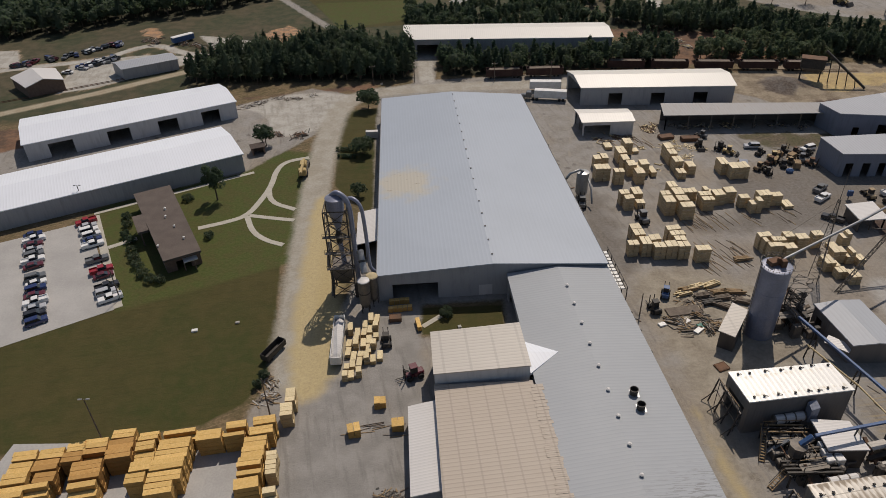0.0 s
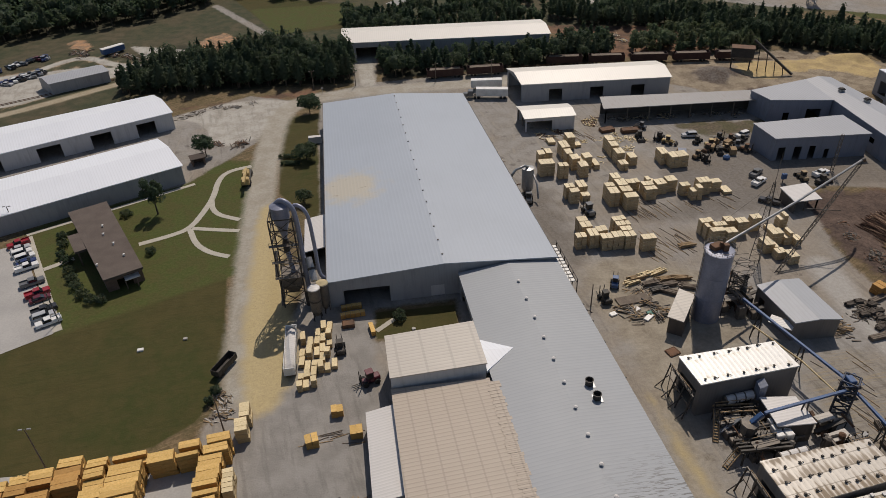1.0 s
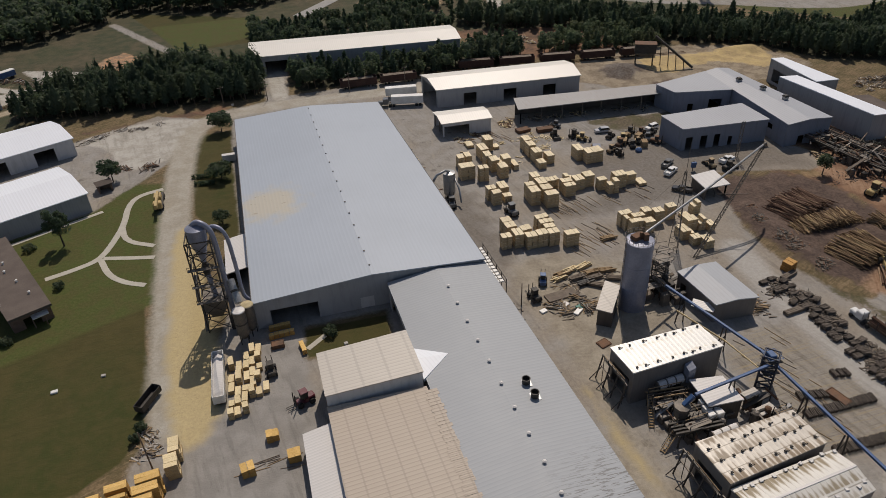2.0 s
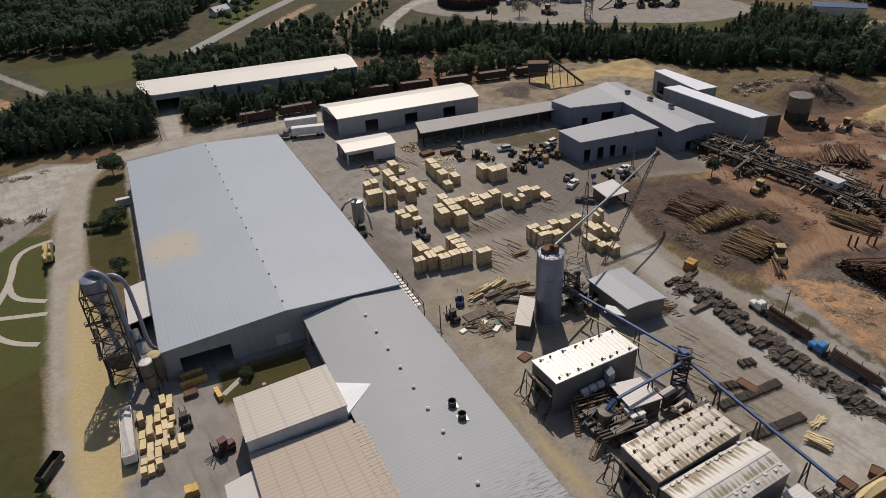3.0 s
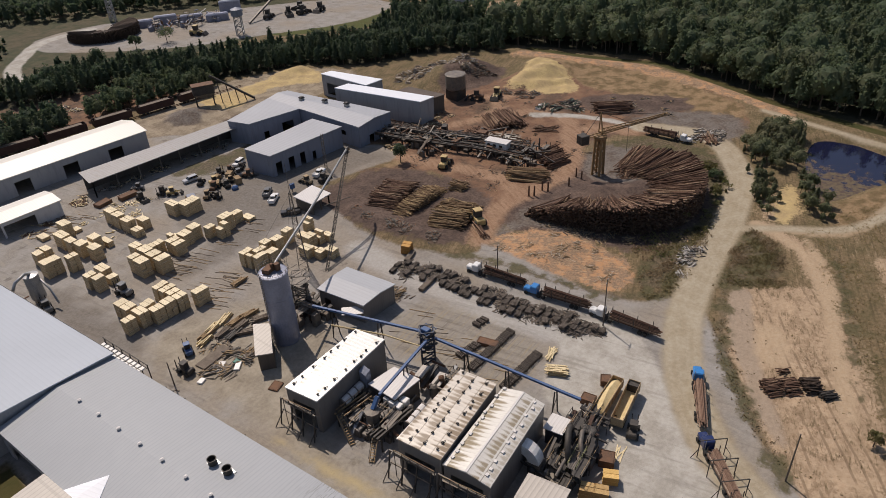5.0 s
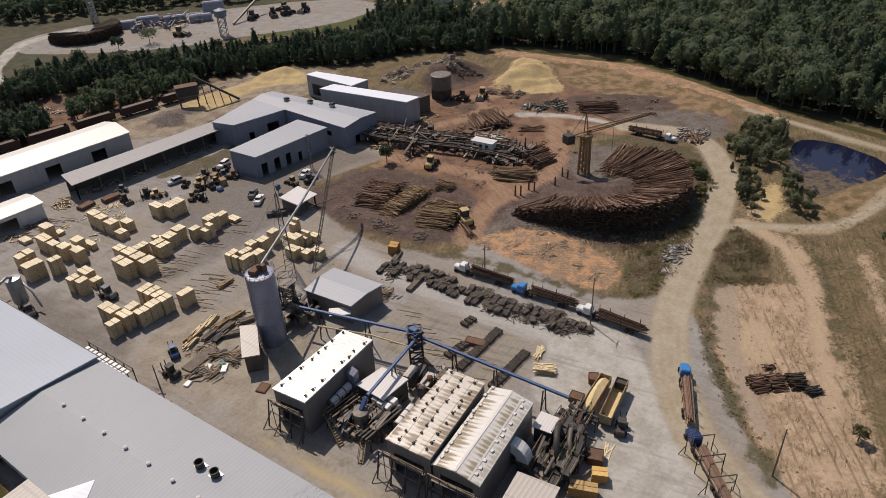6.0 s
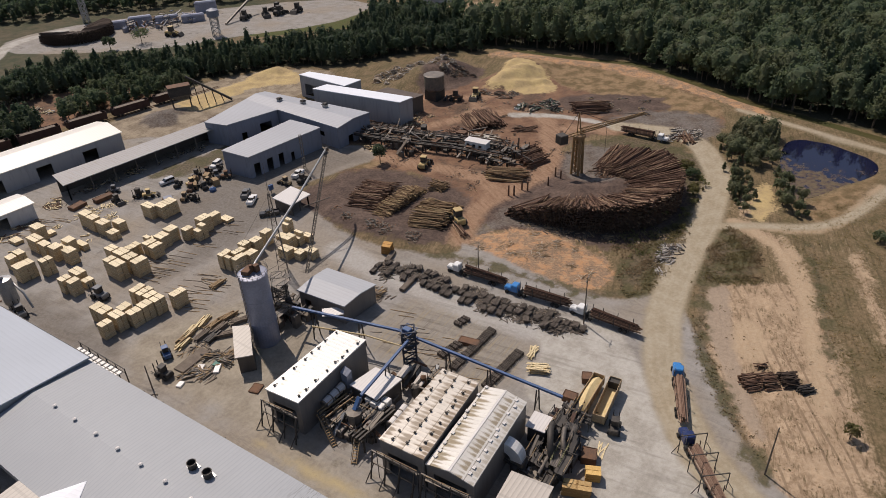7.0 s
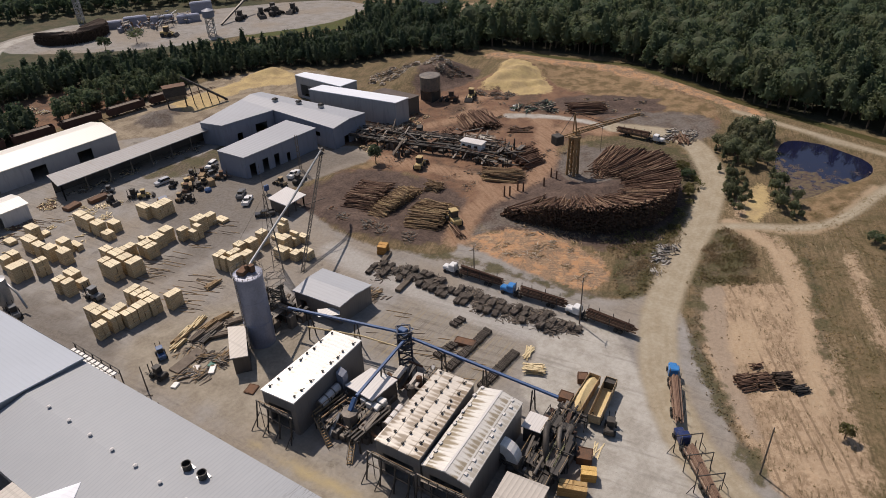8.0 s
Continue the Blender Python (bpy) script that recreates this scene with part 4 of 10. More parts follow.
# ---- buildings ----
def wall_piece(mesh, p0, p1, a, b, z0, ta, tb, thick):
    """A stretch of wall from a to b metres along p0-p1, between z0 and a sloping top."""
    d = (p1 - p0).normalized()
    n = Vector((-d.y, d.x))
    q = [p0 + d * a, p0 + d * b, p0 + d * b + n * thick, p0 + d * a + n * thick]
    mesh.hexa([(v.x, v.y, z0) for v in q], [(v.x, v.y, h) for v, h in zip(q, (ta, tb, tb, ta))])


def wall_mesh(p0, p1, top, holes, kinks, thick=0.3, z0=-0.3):
    """A wall with openings through it. top(s) gives its height; holes are (from, to, sill, head) in metres."""
    length = (p1 - p0).length
    cuts = sorted({0.0, length, *kinks, *[v for h in holes for v in h[:2]]})
    mesh = Mesh()
    for a, b in zip(cuts, cuts[1:]):
        if b - a < 1e-3:
            continue
        hole = next((h for h in holes if h[0] - 1e-3 <= a and b <= h[1] + 1e-3), None)
        ta, tb = top(a), top(b)
        if not hole:
            wall_piece(mesh, p0, p1, a, b, z0, ta, tb, thick)
        else:
            if hole[2] > 0:
                wall_piece(mesh, p0, p1, a, b, z0, hole[2], hole[2], thick)
            if hole[3] < min(ta, tb) - 0.05:
                wall_piece(mesh, p0, p1, a, b, hole[3], ta, tb, thick)
    return mesh.weld()


def building(name, label, corners, eave, ridge=None, along=0, roof=None, wall=None, holes=(), over=0.4, thick=0.25, open_sides=(), doors=(), posts=0.0, trim=None):
    """A house on four corners, counter-clockwise from the near left. ridge: height of a gable whose ridge runs along
    wall 0 (along=0) or across it (along=1); eave may be four heights for a lean-to. holes: (wall, from, to, sill, head)
    with from and to as parts of the wall's length. doors: (wall, from, to, sill, head, material) set back in a hole."""
    c = [Vector(p) for p in corners]
    mid = sum(c, Vector((0, 0))) / 4
    base = thing(name, (mid.x, mid.y), label, "building")
    ev = list(eave) if isinstance(eave, (tuple, list)) else [eave] * 4
    ends = () if ridge is None else ((1, 3) if along == 0 else (0, 2))
    for k in range(4):
        if k in open_sides:
            continue
        p0, p1 = c[k], c[(k + 1) % 4]
        length = (p1 - p0).length
        h0, h1 = ev[k], ev[(k + 1) % 4]
        if k in ends:
            def top(s, L=length, h=h0):
                return h + (ridge - h) * (1 - abs(2 * s / L - 1)) - 0.02
            kinks = [length / 2]
        else:
            def top(s, L=length, a=h0, b=h1):
                return a + (b - a) * s / L - 0.02
            kinks = []
        hs = [(h[1] * length, h[2] * length, h[3], h[4]) for h in holes if h[0] == k]
        part("wall", wall_mesh(p0, p1, top, hs, kinks, 0.3), wall, base)
    for k, a, b, sill, head, m in doors:
        p0, p1 = c[k], c[(k + 1) % 4]
        length = (p1 - p0).length
        d = (p1 - p0).normalized()
        n = Vector((-d.y, d.x)) * 0.12
        leaf = Mesh()
        wall_piece(leaf, p0 + n, p1 + n, a * length + 0.02, b * length - 0.02, max(sill, 0.02), head - 0.02, head - 0.02, 0.06)
        part("door", leaf, m, base)
    if posts:
        for k in open_sides:
            p0, p1 = c[k], c[(k + 1) % 4]
            count = max(1, int((p1 - p0).length / posts))
            for j in range(count + 1):
                q = p0.lerp(p1, j / count)
                q = q + (mid - q).normalized() * 0.4
                part("post", Mesh().box(q.x, q.y, -0.2, 0.3, 0.3, min(ev) + 0.1), M_STEEL, base)
    # roof slabs with an overhang
    out = [p + (p - mid).normalized() * over * 1.4 for p in c]
    rm = Mesh()

    def slab(quad):
        rm.hexa([(p[0], p[1], p[2]) for p in quad], [(p[0], p[1], p[2] + thick) for p in quad])

    if ridge is None:
        slab([(p.x, p.y, h) for p, h in zip(out, ev)])
    else:
        if along == 0:
            a, b = (out[3] + out[0]) / 2, (out[1] + out[2]) / 2
            slab([(out[0].x, out[0].y, ev[0]), (out[1].x, out[1].y, ev[1]), (b.x, b.y, ridge), (a.x, a.y, ridge)])
            slab([(a.x, a.y, ridge), (b.x, b.y, ridge), (out[2].x, out[2].y, ev[2]), (out[3].x, out[3].y, ev[3])])
        else:
            a, b = (out[0] + out[1]) / 2, (out[2] + out[3]) / 2
            slab([(out[0].x, out[0].y, ev[0]), (a.x, a.y, ridge), (b.x, b.y, ridge), (out[3].x, out[3].y, ev[3])])
            slab([(a.x, a.y, ridge), (out[1].x, out[1].y, ev[1]), (out[2].x, out[2].y, ev[2]), (b.x, b.y, ridge)])
    part("roof", rm.weld(), roof, base)
    if trim:
        for k in range(4):
            p, q = out[k], out[(k + 1) % 4]
            if k in ends:
                continue
            part("fascia", Mesh().beam((p.x, p.y, ev[k] + thick * 0.4), (q.x, q.y, ev[(k + 1) % 4] + thick * 0.4), 0.12, thick + 0.25), trim, base)
    return base


main_hall = building("warehouse", "very long grey metal warehouse with a low gabled sheet roof", [(-14.8, 124.0), (36.7, 125.8), (28.2, 223.4), (-18.9, 223.7)], 7.2, 8.9, 1, M_MAIN, M_WALL,
                     holes=[(0, 0.06, 0.26, 0, 4.4), (0, 0.44, 0.5, 0, 3.0)], doors=[(0, 0.44, 0.5, 0, 3.0, M_WALL_PALE)], trim=M_WALL_DARK)
annex = building("planer_building", "long grey metal building with a low gabled sheet roof", [(19.6, 36.0), (44.6, 35.0), (36.8, 125.4), (14.2, 123.6)], 6.2, 7.3, 1, M_ANNEX, M_WALL, holes=[(3, 0.02, 0.16, 0, 4.5)])
tan_high = building("loading_house", "tall beige metal shed with a flat sheet roof", [(-2.4, 91.4), (15.3, 92.6), (14.4, 104.2), (-2.9, 102.4)], (8.6, 8.7, 9.0, 8.9), None, 0, M_TANHI, M_WALL_PALE, open_sides=(3,), over=0.15, posts=5.0)
tan_low = building("lumber_shed", "wide low shed with a stained tan corrugated roof", [(0.0, 38.0), (19.1, 37.5), (15.6, 91.0), (-2.5, 91.0)], (6.0, 6.3, 6.3, 6.0), None, 0, M_TAN, M_WALL_PALE, open_sides=(3,), over=0.1, posts=9.0)
q_ = random.Random(15)
for k in range(66):
    y = 39.0 + k * 0.78
    x = 19.0 - (y - 38) * 0.0655
    part("edge_sheet", Mesh().box(x + q_.uniform(0.2, 0.75), y, 6.56, 2.2, 0.74, 0.05, 4), M_TAN, tan_low)
lean_to = building("lean_to", "low lean-to with a pale corrugated roof", [(-6.6, 69.0), (-1.3, 69.5), (-2.2, 88.6), (-7.4, 88.0)], (3.8, 4.6, 4.6, 3.8), None, 0, M_PALE, M_WALL, open_sides=(3,), over=0.1, posts=6.0)
awning = building("awning", "small white-roofed lean-to against the warehouse", [(-21.3, 141.6), (-15.7, 142.4), (-16.5, 157.2), (-22.0, 156.6)], (3.6, 4.3, 4.3, 3.6), None, 0, M_PALE, M_WALL_DARK, open_sides=(0,), over=0.1, posts=5.0)
white_a = building("storage_shed", "long white metal storage shed with four wide open bays", [(-130.7, 200.5), (-70.5, 229.5), (-80.9, 246.7), (-140.8, 220.9)], 5.8, 7.4, 0, M_WHITE, M_WALL_PALE,
                   holes=[(0, 0.10, 0.21, 0, 4.6), (0, 0.365, 0.47, 0, 4.6), (0, 0.605, 0.70, 0, 4.6), (0, 0.82, 0.91, 0, 4.6), (3, 0.15, 0.85, 0, 5.0)])
white_b = building("storage_hall", "long white-roofed metal hall beside the parking lot", [(-170.0, 134.5), (-59.5, 189.4), (-71.2, 209.5), (-182.0, 154.6)], 5.5, 7.2, 0, M_WHITE, M_WALL, holes=[(0, 0.92, 0.94, 0, 2.3)])
brown = building("office_building", "low brick office with a flat brown gravel roof", [(-67.4, 137.6), (-59.9, 141.4), (-76.5, 172.8), (-84.8, 168.6)], 3.9, None, 0, M_BROWNROOF, M_BRICK, over=0.9, thick=0.6,
                 holes=[(1, 0.1, 0.18, 0.9, 2.4), (1, 0.3, 0.38, 0.9, 2.4), (1, 0.55, 0.6, 0, 2.3), (0, 0.3, 0.7, 0, 2.6), (3, 0.2, 0.3, 0.9, 2.4), (3, 0.6, 0.7, 0.9, 2.4)])
part("porch_roof", Mesh().hexa([(-77.6, 149.4, 3.85), (-75.2, 150.6, 3.85), (-79.4, 158.6, 3.85), (-81.9, 157.4, 3.85)], [(-77.6, 149.4, 4.47), (-75.2, 150.6, 4.47), (-79.4, 158.6, 4.47), (-81.9, 157.4, 4.47)]), M_BROWNROOF, brown)
for q in ((-77.2, 150.2), (-81.2, 157.2)):
    part("porch_post", Mesh().box(*q, -0.1, 0.35, 0.35, 4.0, 28), M_BRICK, brown)
far_hall = building("far_warehouse", "long pale warehouse standing behind pine trees", [(-13.0, 286.0), (72.0, 280.3), (72.0, 300.0), (-13.2, 306.0)], 7.0, 8.4, 0, M_CREAM, M_WALL, holes=[(0, 0.06, 0.17, 0, 5.0), (0, 0.3, 0.34, 0, 5.0)])
white_c = building("lumber_warehouse", "white-roofed metal warehouse with three square bay doors", [(50.3, 229.5), (102.6, 226.6), (102.6, 242.9), (48.0, 246.0)], 6.4, 8.0, 0, M_CREAM, M_WALL,
                   holes=[(0, 0.18, 0.27, 0, 4.4), (0, 0.46, 0.55, 0, 4.4), (0, 0.74, 0.83, 0, 4.4), (3, 0.08, 0.92, 0, 6.0)])
shed_d = building("open_shed", "small open shed with a cream curved roof", [(46.3, 205.2), (62.5, 205.0), (62.2, 214.4), (45.6, 215.2)], 4.6, 5.4, 0, M_CREAM, M_WALL_PALE, holes=[(0, 0.03, 0.55, 0, 3.6)], open_sides=(3,), posts=4.5)
long_shed = building("sorter_shed", "long open-sided shed with a grey sheet roof", [(73.2, 207.3), (124.0, 205.0), (127.2, 211.2), (74.2, 215.2)], (5.0, 5.0, 5.8, 5.8), None, 0, M_SHEDROOF, M_WALL_DARK, open_sides=(0, 3), posts=7.0)
office = building("saw_shop", "blue-grey metal workshop with tall dark doorways", [(113.4, 173.2), (141.3, 171.6), (139.8, 184.2), (111.6, 183.4)], (7.0, 7.0, 7.4, 7.4), None, 0, M_GREYROOF, M_BLUEWALL, over=0.2,
                  holes=[(0, 0.05, 0.13, 0, 4.2), (0, 0.22, 0.30, 0, 4.2), (0, 0.38, 0.45, 0, 4.2), (0, 0.55, 0.6, 0, 3.0)])
mill_w = building("sawmill_wing", "grey metal sawmill wing with a flat roof", [(125.0, 199.0), (143.6, 195.3), (144.0, 213.0), (122.6, 207.6)], 7.4, None, 0, M_GREYROOF, M_BLUEWALL, over=0.2, holes=[(0, 0.25, 0.35, 0, 3.2), (0, 0.62, 0.85, 0, 4.5)])
mill_m = building("sawmill", "large grey metal sawmill with a low gabled roof", [(143.8, 166.0), (159.4, 166.6), (153.6, 213.4), (144.1, 213.0)], 7.3, 8.0, 1, M_GREYROOF, M_BLUEWALL, over=0.2, holes=[(3, 0.55, 0.6, 0, 3.0), (3, 0.8, 0.86, 3.0, 4.6), (0, 0.3, 0.45, 0, 3.0)])
hut = building("boiler_hut", "grey flat-roofed metal hut beside the boiler plant", [(79.3, 99.1), (88.8, 98.9), (87.2, 112.2), (77.6, 111.4)], 4.8, 5.3, 1, M_HUTROOF, M_KILNWALL, over=0.3, holes=[(3, 0.1, 0.25, 0, 3.0), (1, 0.2, 0.6, 0, 3.4)])
part("awning", Mesh().hexa([(75.3, 101.8, 3.3), (76.8, 103.4, 3.7), (80.2, 100.0, 3.7), (78.6, 98.5, 3.3)], [(75.3, 101.8, 3.42), (76.8, 103.4, 3.82), (80.2, 100.0, 3.82), (78.6, 98.5, 3.42)]), M_PALE, hut, "pale sheet awning")
for nm, lab, cs, ev, rd, mt in (("kiln", "drying kiln with a bright stained sheet roof", [(52.2, 82.6), (71.1, 84.6), (69.9, 91.3), (51.1, 89.9)], 7.9, None, M_KILN),
                                ("kiln", "drying kiln with a rust-streaked sheet roof", [(55.5, 57.2), (74.2, 60.1), (73.3, 67.4), (54.5, 65.6)], 7.9, None, M_KILN_B),
                                ("kiln", "drying kiln with a gabled rust-streaked sheet roof", [(56.6, 48.3), (75.9, 51.1), (74.9, 59.1), (55.6, 56.8)], 7.0, 7.9, M_KILN_C)):
    tagged(building(nm, lab, cs, ev, rd, 0, mt, M_KILNWALL, over=0.15, holes=[(3, 0.15, 0.85, 0, 5.5)]), group="drying kilns")
tall_f = building("chipper_tower", "tall grey metal mill house with a white flat roof", [(169.9, 162.0), (176.2, 161.4), (169.4, 197.0), (163.2, 198.0)], 8.4, None, 0, M_WHITE, M_WALL, over=0.15)
tall_r = building("debarker_house", "grey metal mill house with a white flat roof, one end open", [(171.6, 190.4), (179.8, 189.8), (176.0, 213.7), (171.5, 214.6)], 8.4, None, 0, M_WHITE, M_WALL, over=0.15, holes=[(3, 0.1, 0.6, 1.0, 5.5)])
far_house = building("far_house", "small house with a pale gabled roof", [(-156.0, 255.0), (-145.0, 262.0), (-154.0, 275.0), (-167.0, 266.0)], 4.0, 6.0, 1, M_PALE, M_BRICK)
far_shed = building("far_shed", "old grey gabled metal shed", [(-125.0, 270.5), (-106.0, 280.5), (-113.0, 288.0), (-132.0, 278.5)], 4.2, 5.4, 0, M_GREYROOF, M_WALL)
pump_house = building("control_house", "small pale flat-roofed control house between the kilns", [(63.0, 74.6), (69.4, 74.4), (69.0, 80.3), (63.0, 81.0)], 4.6, None, 0, M_PALE, M_WALL_DARK, over=0.2)
tagged(building("kiln_annex", "low shed with a pale corrugated roof beside the kilns", [(56.5, 38.0), (64.6, 39.2), (63.4, 45.8), (56.0, 44.6)], 5.2, None, 0, M_TANHI, M_WALL_DARK, over=0.2), group="")

# ---- lumber stacks: each a pile of strapped bundles with spacers ----
PACK_MESHES = {}


def pack_mesh(w, d, h, material):
    """A bundle of boards with two dark straps and spacer blocks under it."""
    key = (round(w, 1), round(d, 1), round(h, 2), material.name)
    if key not in PACK_MESHES:
        w, d = key[0], key[1]
        e, c, z = d / 2, 0.09, 0.09
        prof = [(-e, z), (-e + 0.2, z), (-e + 0.22, 0), (-e + 0.34, 0), (-e + 0.36, z), (e - 0.36, z), (e - 0.34, 0), (e - 0.22, 0), (e - 0.2, z), (e, z), (e, h), (-e, h)]
        n = len(prof)
        m = Mesh().add([(q * w / 2, y, v) for q in (-1, 1) for y, v in prof], [tuple(range(n)), tuple(range(2 * n - 1, n - 1, -1))] + [(j, n + j, n + (j + 1) % n, (j + 1) % n) for j in range(n)])
        PACK_MESHES[key] = m.data("pack", material)
    return PACK_MESHES[key]


rng = random.Random(5)


def stack(x, y, w, d, h, material, turn, label, group, pack_w=1.2):
    """Bundles side by side and on top of one another; the ends are slightly out of line."""
    base = thing("lumber_stack", (x, y), label, "lumber stack", group, turn=turn)
    cols, levels = max(1, round(w / pack_w)), max(1, round(h / 1.0))
    pw, ph = w / cols, h / levels
    for i in range(cols):
        up = levels if levels < 3 or rng.random() < 0.93 else levels - 1
        for j in range(up):
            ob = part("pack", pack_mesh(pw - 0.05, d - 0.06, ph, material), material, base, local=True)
            ob.matrix_basis = pose(-w / 2 + pw * (i + 0.5) + rng.uniform(-0.03, 0.03), rng.uniform(-0.1, 0.1), j * ph, 0, 0, rng.uniform(-0.8, 0.8))
    return base


LAB = "stack of strapped pale lumber bundles standing on the gravel yard"
NORTH_ROWS = [(46.5, 183.7, 2.1, 2.8, 3.6), (48.9, 184.7, 2.0, 3.2, 3.4), (45.4, 176.5, 2.2, 3.1, 4.3), (47.6, 176.5, 2.1, 3.1, 4.2), (50.7, 173.7, 2.8, 2.4, 4.4), (52.6, 196.3, 2.3, 3.5, 1.0),
              (54.4, 187.3, 2.6, 4.6, 3.9), (57.5, 192.4, 2.5, 3.9, 4.2), (60.2, 192.7, 1.9, 2.6, 0.9), (54.4, 182.0, 2.1, 3.4, 4.1), (57.3, 178.9, 6.2, 3.2, 3.9), (56.7, 174.1, 2.5, 3.3, 3.8), (61.7, 178.6, 1.6, 4.2, 1.6)]
NORTH_MID = [(68.9, 188.6, 2.5, 3.6, 4.1), (68.9, 184.6, 2.4, 3.4, 4.1), (69.4, 180.6, 2.6, 3.6, 3.7), (72.8, 178.8, 2.2, 3.4, 2.8), (69.3, 176.0, 2.4, 3.0, 2.2), (85.4, 175.4, 5.4, 3.6, 3.8), (81.9, 178.4, 2.4, 4.4, 3.7)]
MIDDLE = [(50.3, 159.8, 2.6, 2.2, 3.9), (49.6, 162.6, 2.6, 2.4, 3.9), (54.0, 166.0, 2.6, 4.0, 2.1), (53.6, 160.4, 2.4, 2.2, 2.0), (60.0, 160.2, 2.6, 2.2, 4.5), (60.2, 157.2, 2.8, 3.4, 4.4), (63.1, 164.8, 2.4, 3.1, 4.4), (63.6, 161.2, 2.8, 3.6, 4.4), (63.8, 157.6, 3.0, 2.9, 4.3), (64.2, 154.3, 3.4, 2.6, 4.2), (67.8, 163.6, 3.6, 2.4, 3.0)]
MIDDLE_EAST = [(71.0, 158.2, 3.2, 2.0, 3.5), (71.0, 160.8, 3.2, 2.3, 3.5), (72.6, 163.4, 2.6, 2.1, 3.6), (74.8, 161.3, 3.0, 3.2, 3.4), (78.0, 162.1, 2.9, 3.0, 3.7), (80.9, 159.0, 2.5, 2.2, 3.3), (82.9, 156.2, 3.0, 2.3, 4.0), (86.0, 158.9, 3.6, 2.9, 4.2), (89.8, 159.7, 3.0, 2.2, 3.2), (92.6, 158.6, 2.4, 3.6, 0.9)]
SOUTH = [(46.2, 138.6, 2.6, 2.2, 3.7), (48.4, 145.6, 2.7, 2.4, 3.8), (48.6, 142.7, 2.8, 2.7, 3.9), (49.3, 138.9, 2.4, 3.4, 4.0), (51.8, 140.2, 2.7, 2.4, 4.0), (52.2, 137.1, 2.7, 2.4, 3.8), (55.0, 137.2, 2.8, 2.6, 4.0), (57.9, 136.8, 2.8, 2.4, 4.0), (57.4, 144.0, 3.4, 2.0, 4.1), (57.8, 141.7, 3.6, 2.0, 4.0), (57.8, 139.4, 2.7, 2.0, 4.0), (62.1, 135.2, 3.4, 2.2, 3.8)]
EAST = [(78.5, 139.7, 3.2, 2.0, 4.0), (80.0, 137.6, 5.4, 1.9, 4.0), (79.6, 135.6, 3.4, 1.8, 3.8), (82.9, 135.2, 2.8, 2.4, 3.5), (84.2, 139.4, 2.4, 2.4, 4.0), (87.0, 138.3, 2.8, 2.4, 4.0), (91.2, 139.4, 2.5, 2.2, 4.0), (95.2, 138.6, 2.2, 2.2, 1.0), (98.6, 139.8, 2.3, 2.2, 3.6), (93.4, 133.2, 3.0, 2.6, 3.4), (96.0, 132.8, 2.0, 2.7, 3.4), (98.2, 131.8, 1.8, 2.6, 2.0), (90.4, 130.4, 3.6, 3.6, 2.8), (91.4, 127.0, 2.4, 2.2, 2.2), (93.4, 125.2, 2.4, 3.2, 2.3)]
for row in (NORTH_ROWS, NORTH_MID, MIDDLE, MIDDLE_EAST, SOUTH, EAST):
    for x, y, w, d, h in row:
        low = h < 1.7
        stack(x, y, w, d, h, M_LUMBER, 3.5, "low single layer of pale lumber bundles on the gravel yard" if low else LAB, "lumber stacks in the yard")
stack(106.0, 110.9, 2.6, 2.4, 2.4, M_LUMBER_B, 20, "single weathered lumber stack beside the haul road", "lumber stacks in the yard")

FRONT_A = [(-73.1, 75.1, 4.2, 2.4), (-73.4, 77.5, 3.9, 2.3), (-73.5, 79.8, 4.1, 2.1), (-72.8, 72.5, 4.2, 2.3), (-68.9, 73.2, 4.0, 2.1), (-68.3, 75.4, 3.6, 2.1), (-69.0, 77.7, 4.2, 2.3), (-69.0, 80.1, 4.2, 2.1), (-65.0, 79.0, 3.4, 2.1), (-65.0, 81.1, 3.2, 1.9),
           (-61.5, 76.2, 5.0, 3.8), (-61.0, 72.8, 4.6, 2.5), (-61.4, 79.5, 4.0, 2.3), (-61.8, 81.8, 4.0, 2.1), (-57.2, 79.4, 4.3, 2.1), (-57.6, 81.7, 4.3, 2.2), (-57.8, 84.0, 4.0, 1.9)]
FRONT_B = [(-52.6, 74.4, 3.3, 2.1), (-52.5, 76.6, 3.5, 2.1), (-52.6, 78.8, 3.4, 2.1), (-53.0, 80.9, 3.2, 2.0), (-53.0, 83.0, 3.4, 1.8), (-48.2, 72.2, 4.6, 2.4), (-47.9, 74.6, 5.6, 2.1), (-48.0, 76.9, 5.6, 2.2), (-48.0, 79.1, 5.5, 2.1), (-48.1, 81.4, 5.4, 2.2), (-48.0, 83.8, 5.6, 2.0)]
FRONT_C = [(-33.8, 72.6, 4.1, 2.2), (-33.9, 75.9, 4.1, 3.8), (-34.0, 79.1, 3.9, 2.3), (-34.0, 81.5, 4.0, 2.3), (-33.4, 83.8, 4.2, 1.9), (-33.2, 85.8, 4.0, 1.9), (-42.5, 83.1, 4.4, 2.2), (-38.2, 83.4, 3.7, 1.7), (-38.1, 85.2, 3.6, 1.6)]
FRONT_D = [(-30.6, 77.3, 1.9, 5.0), (-29.8, 71.1, 2.2, 2.6), (-30.0, 89.2, 2.3, 3.2), (-29.8, 92.8, 1.9, 3.4)]
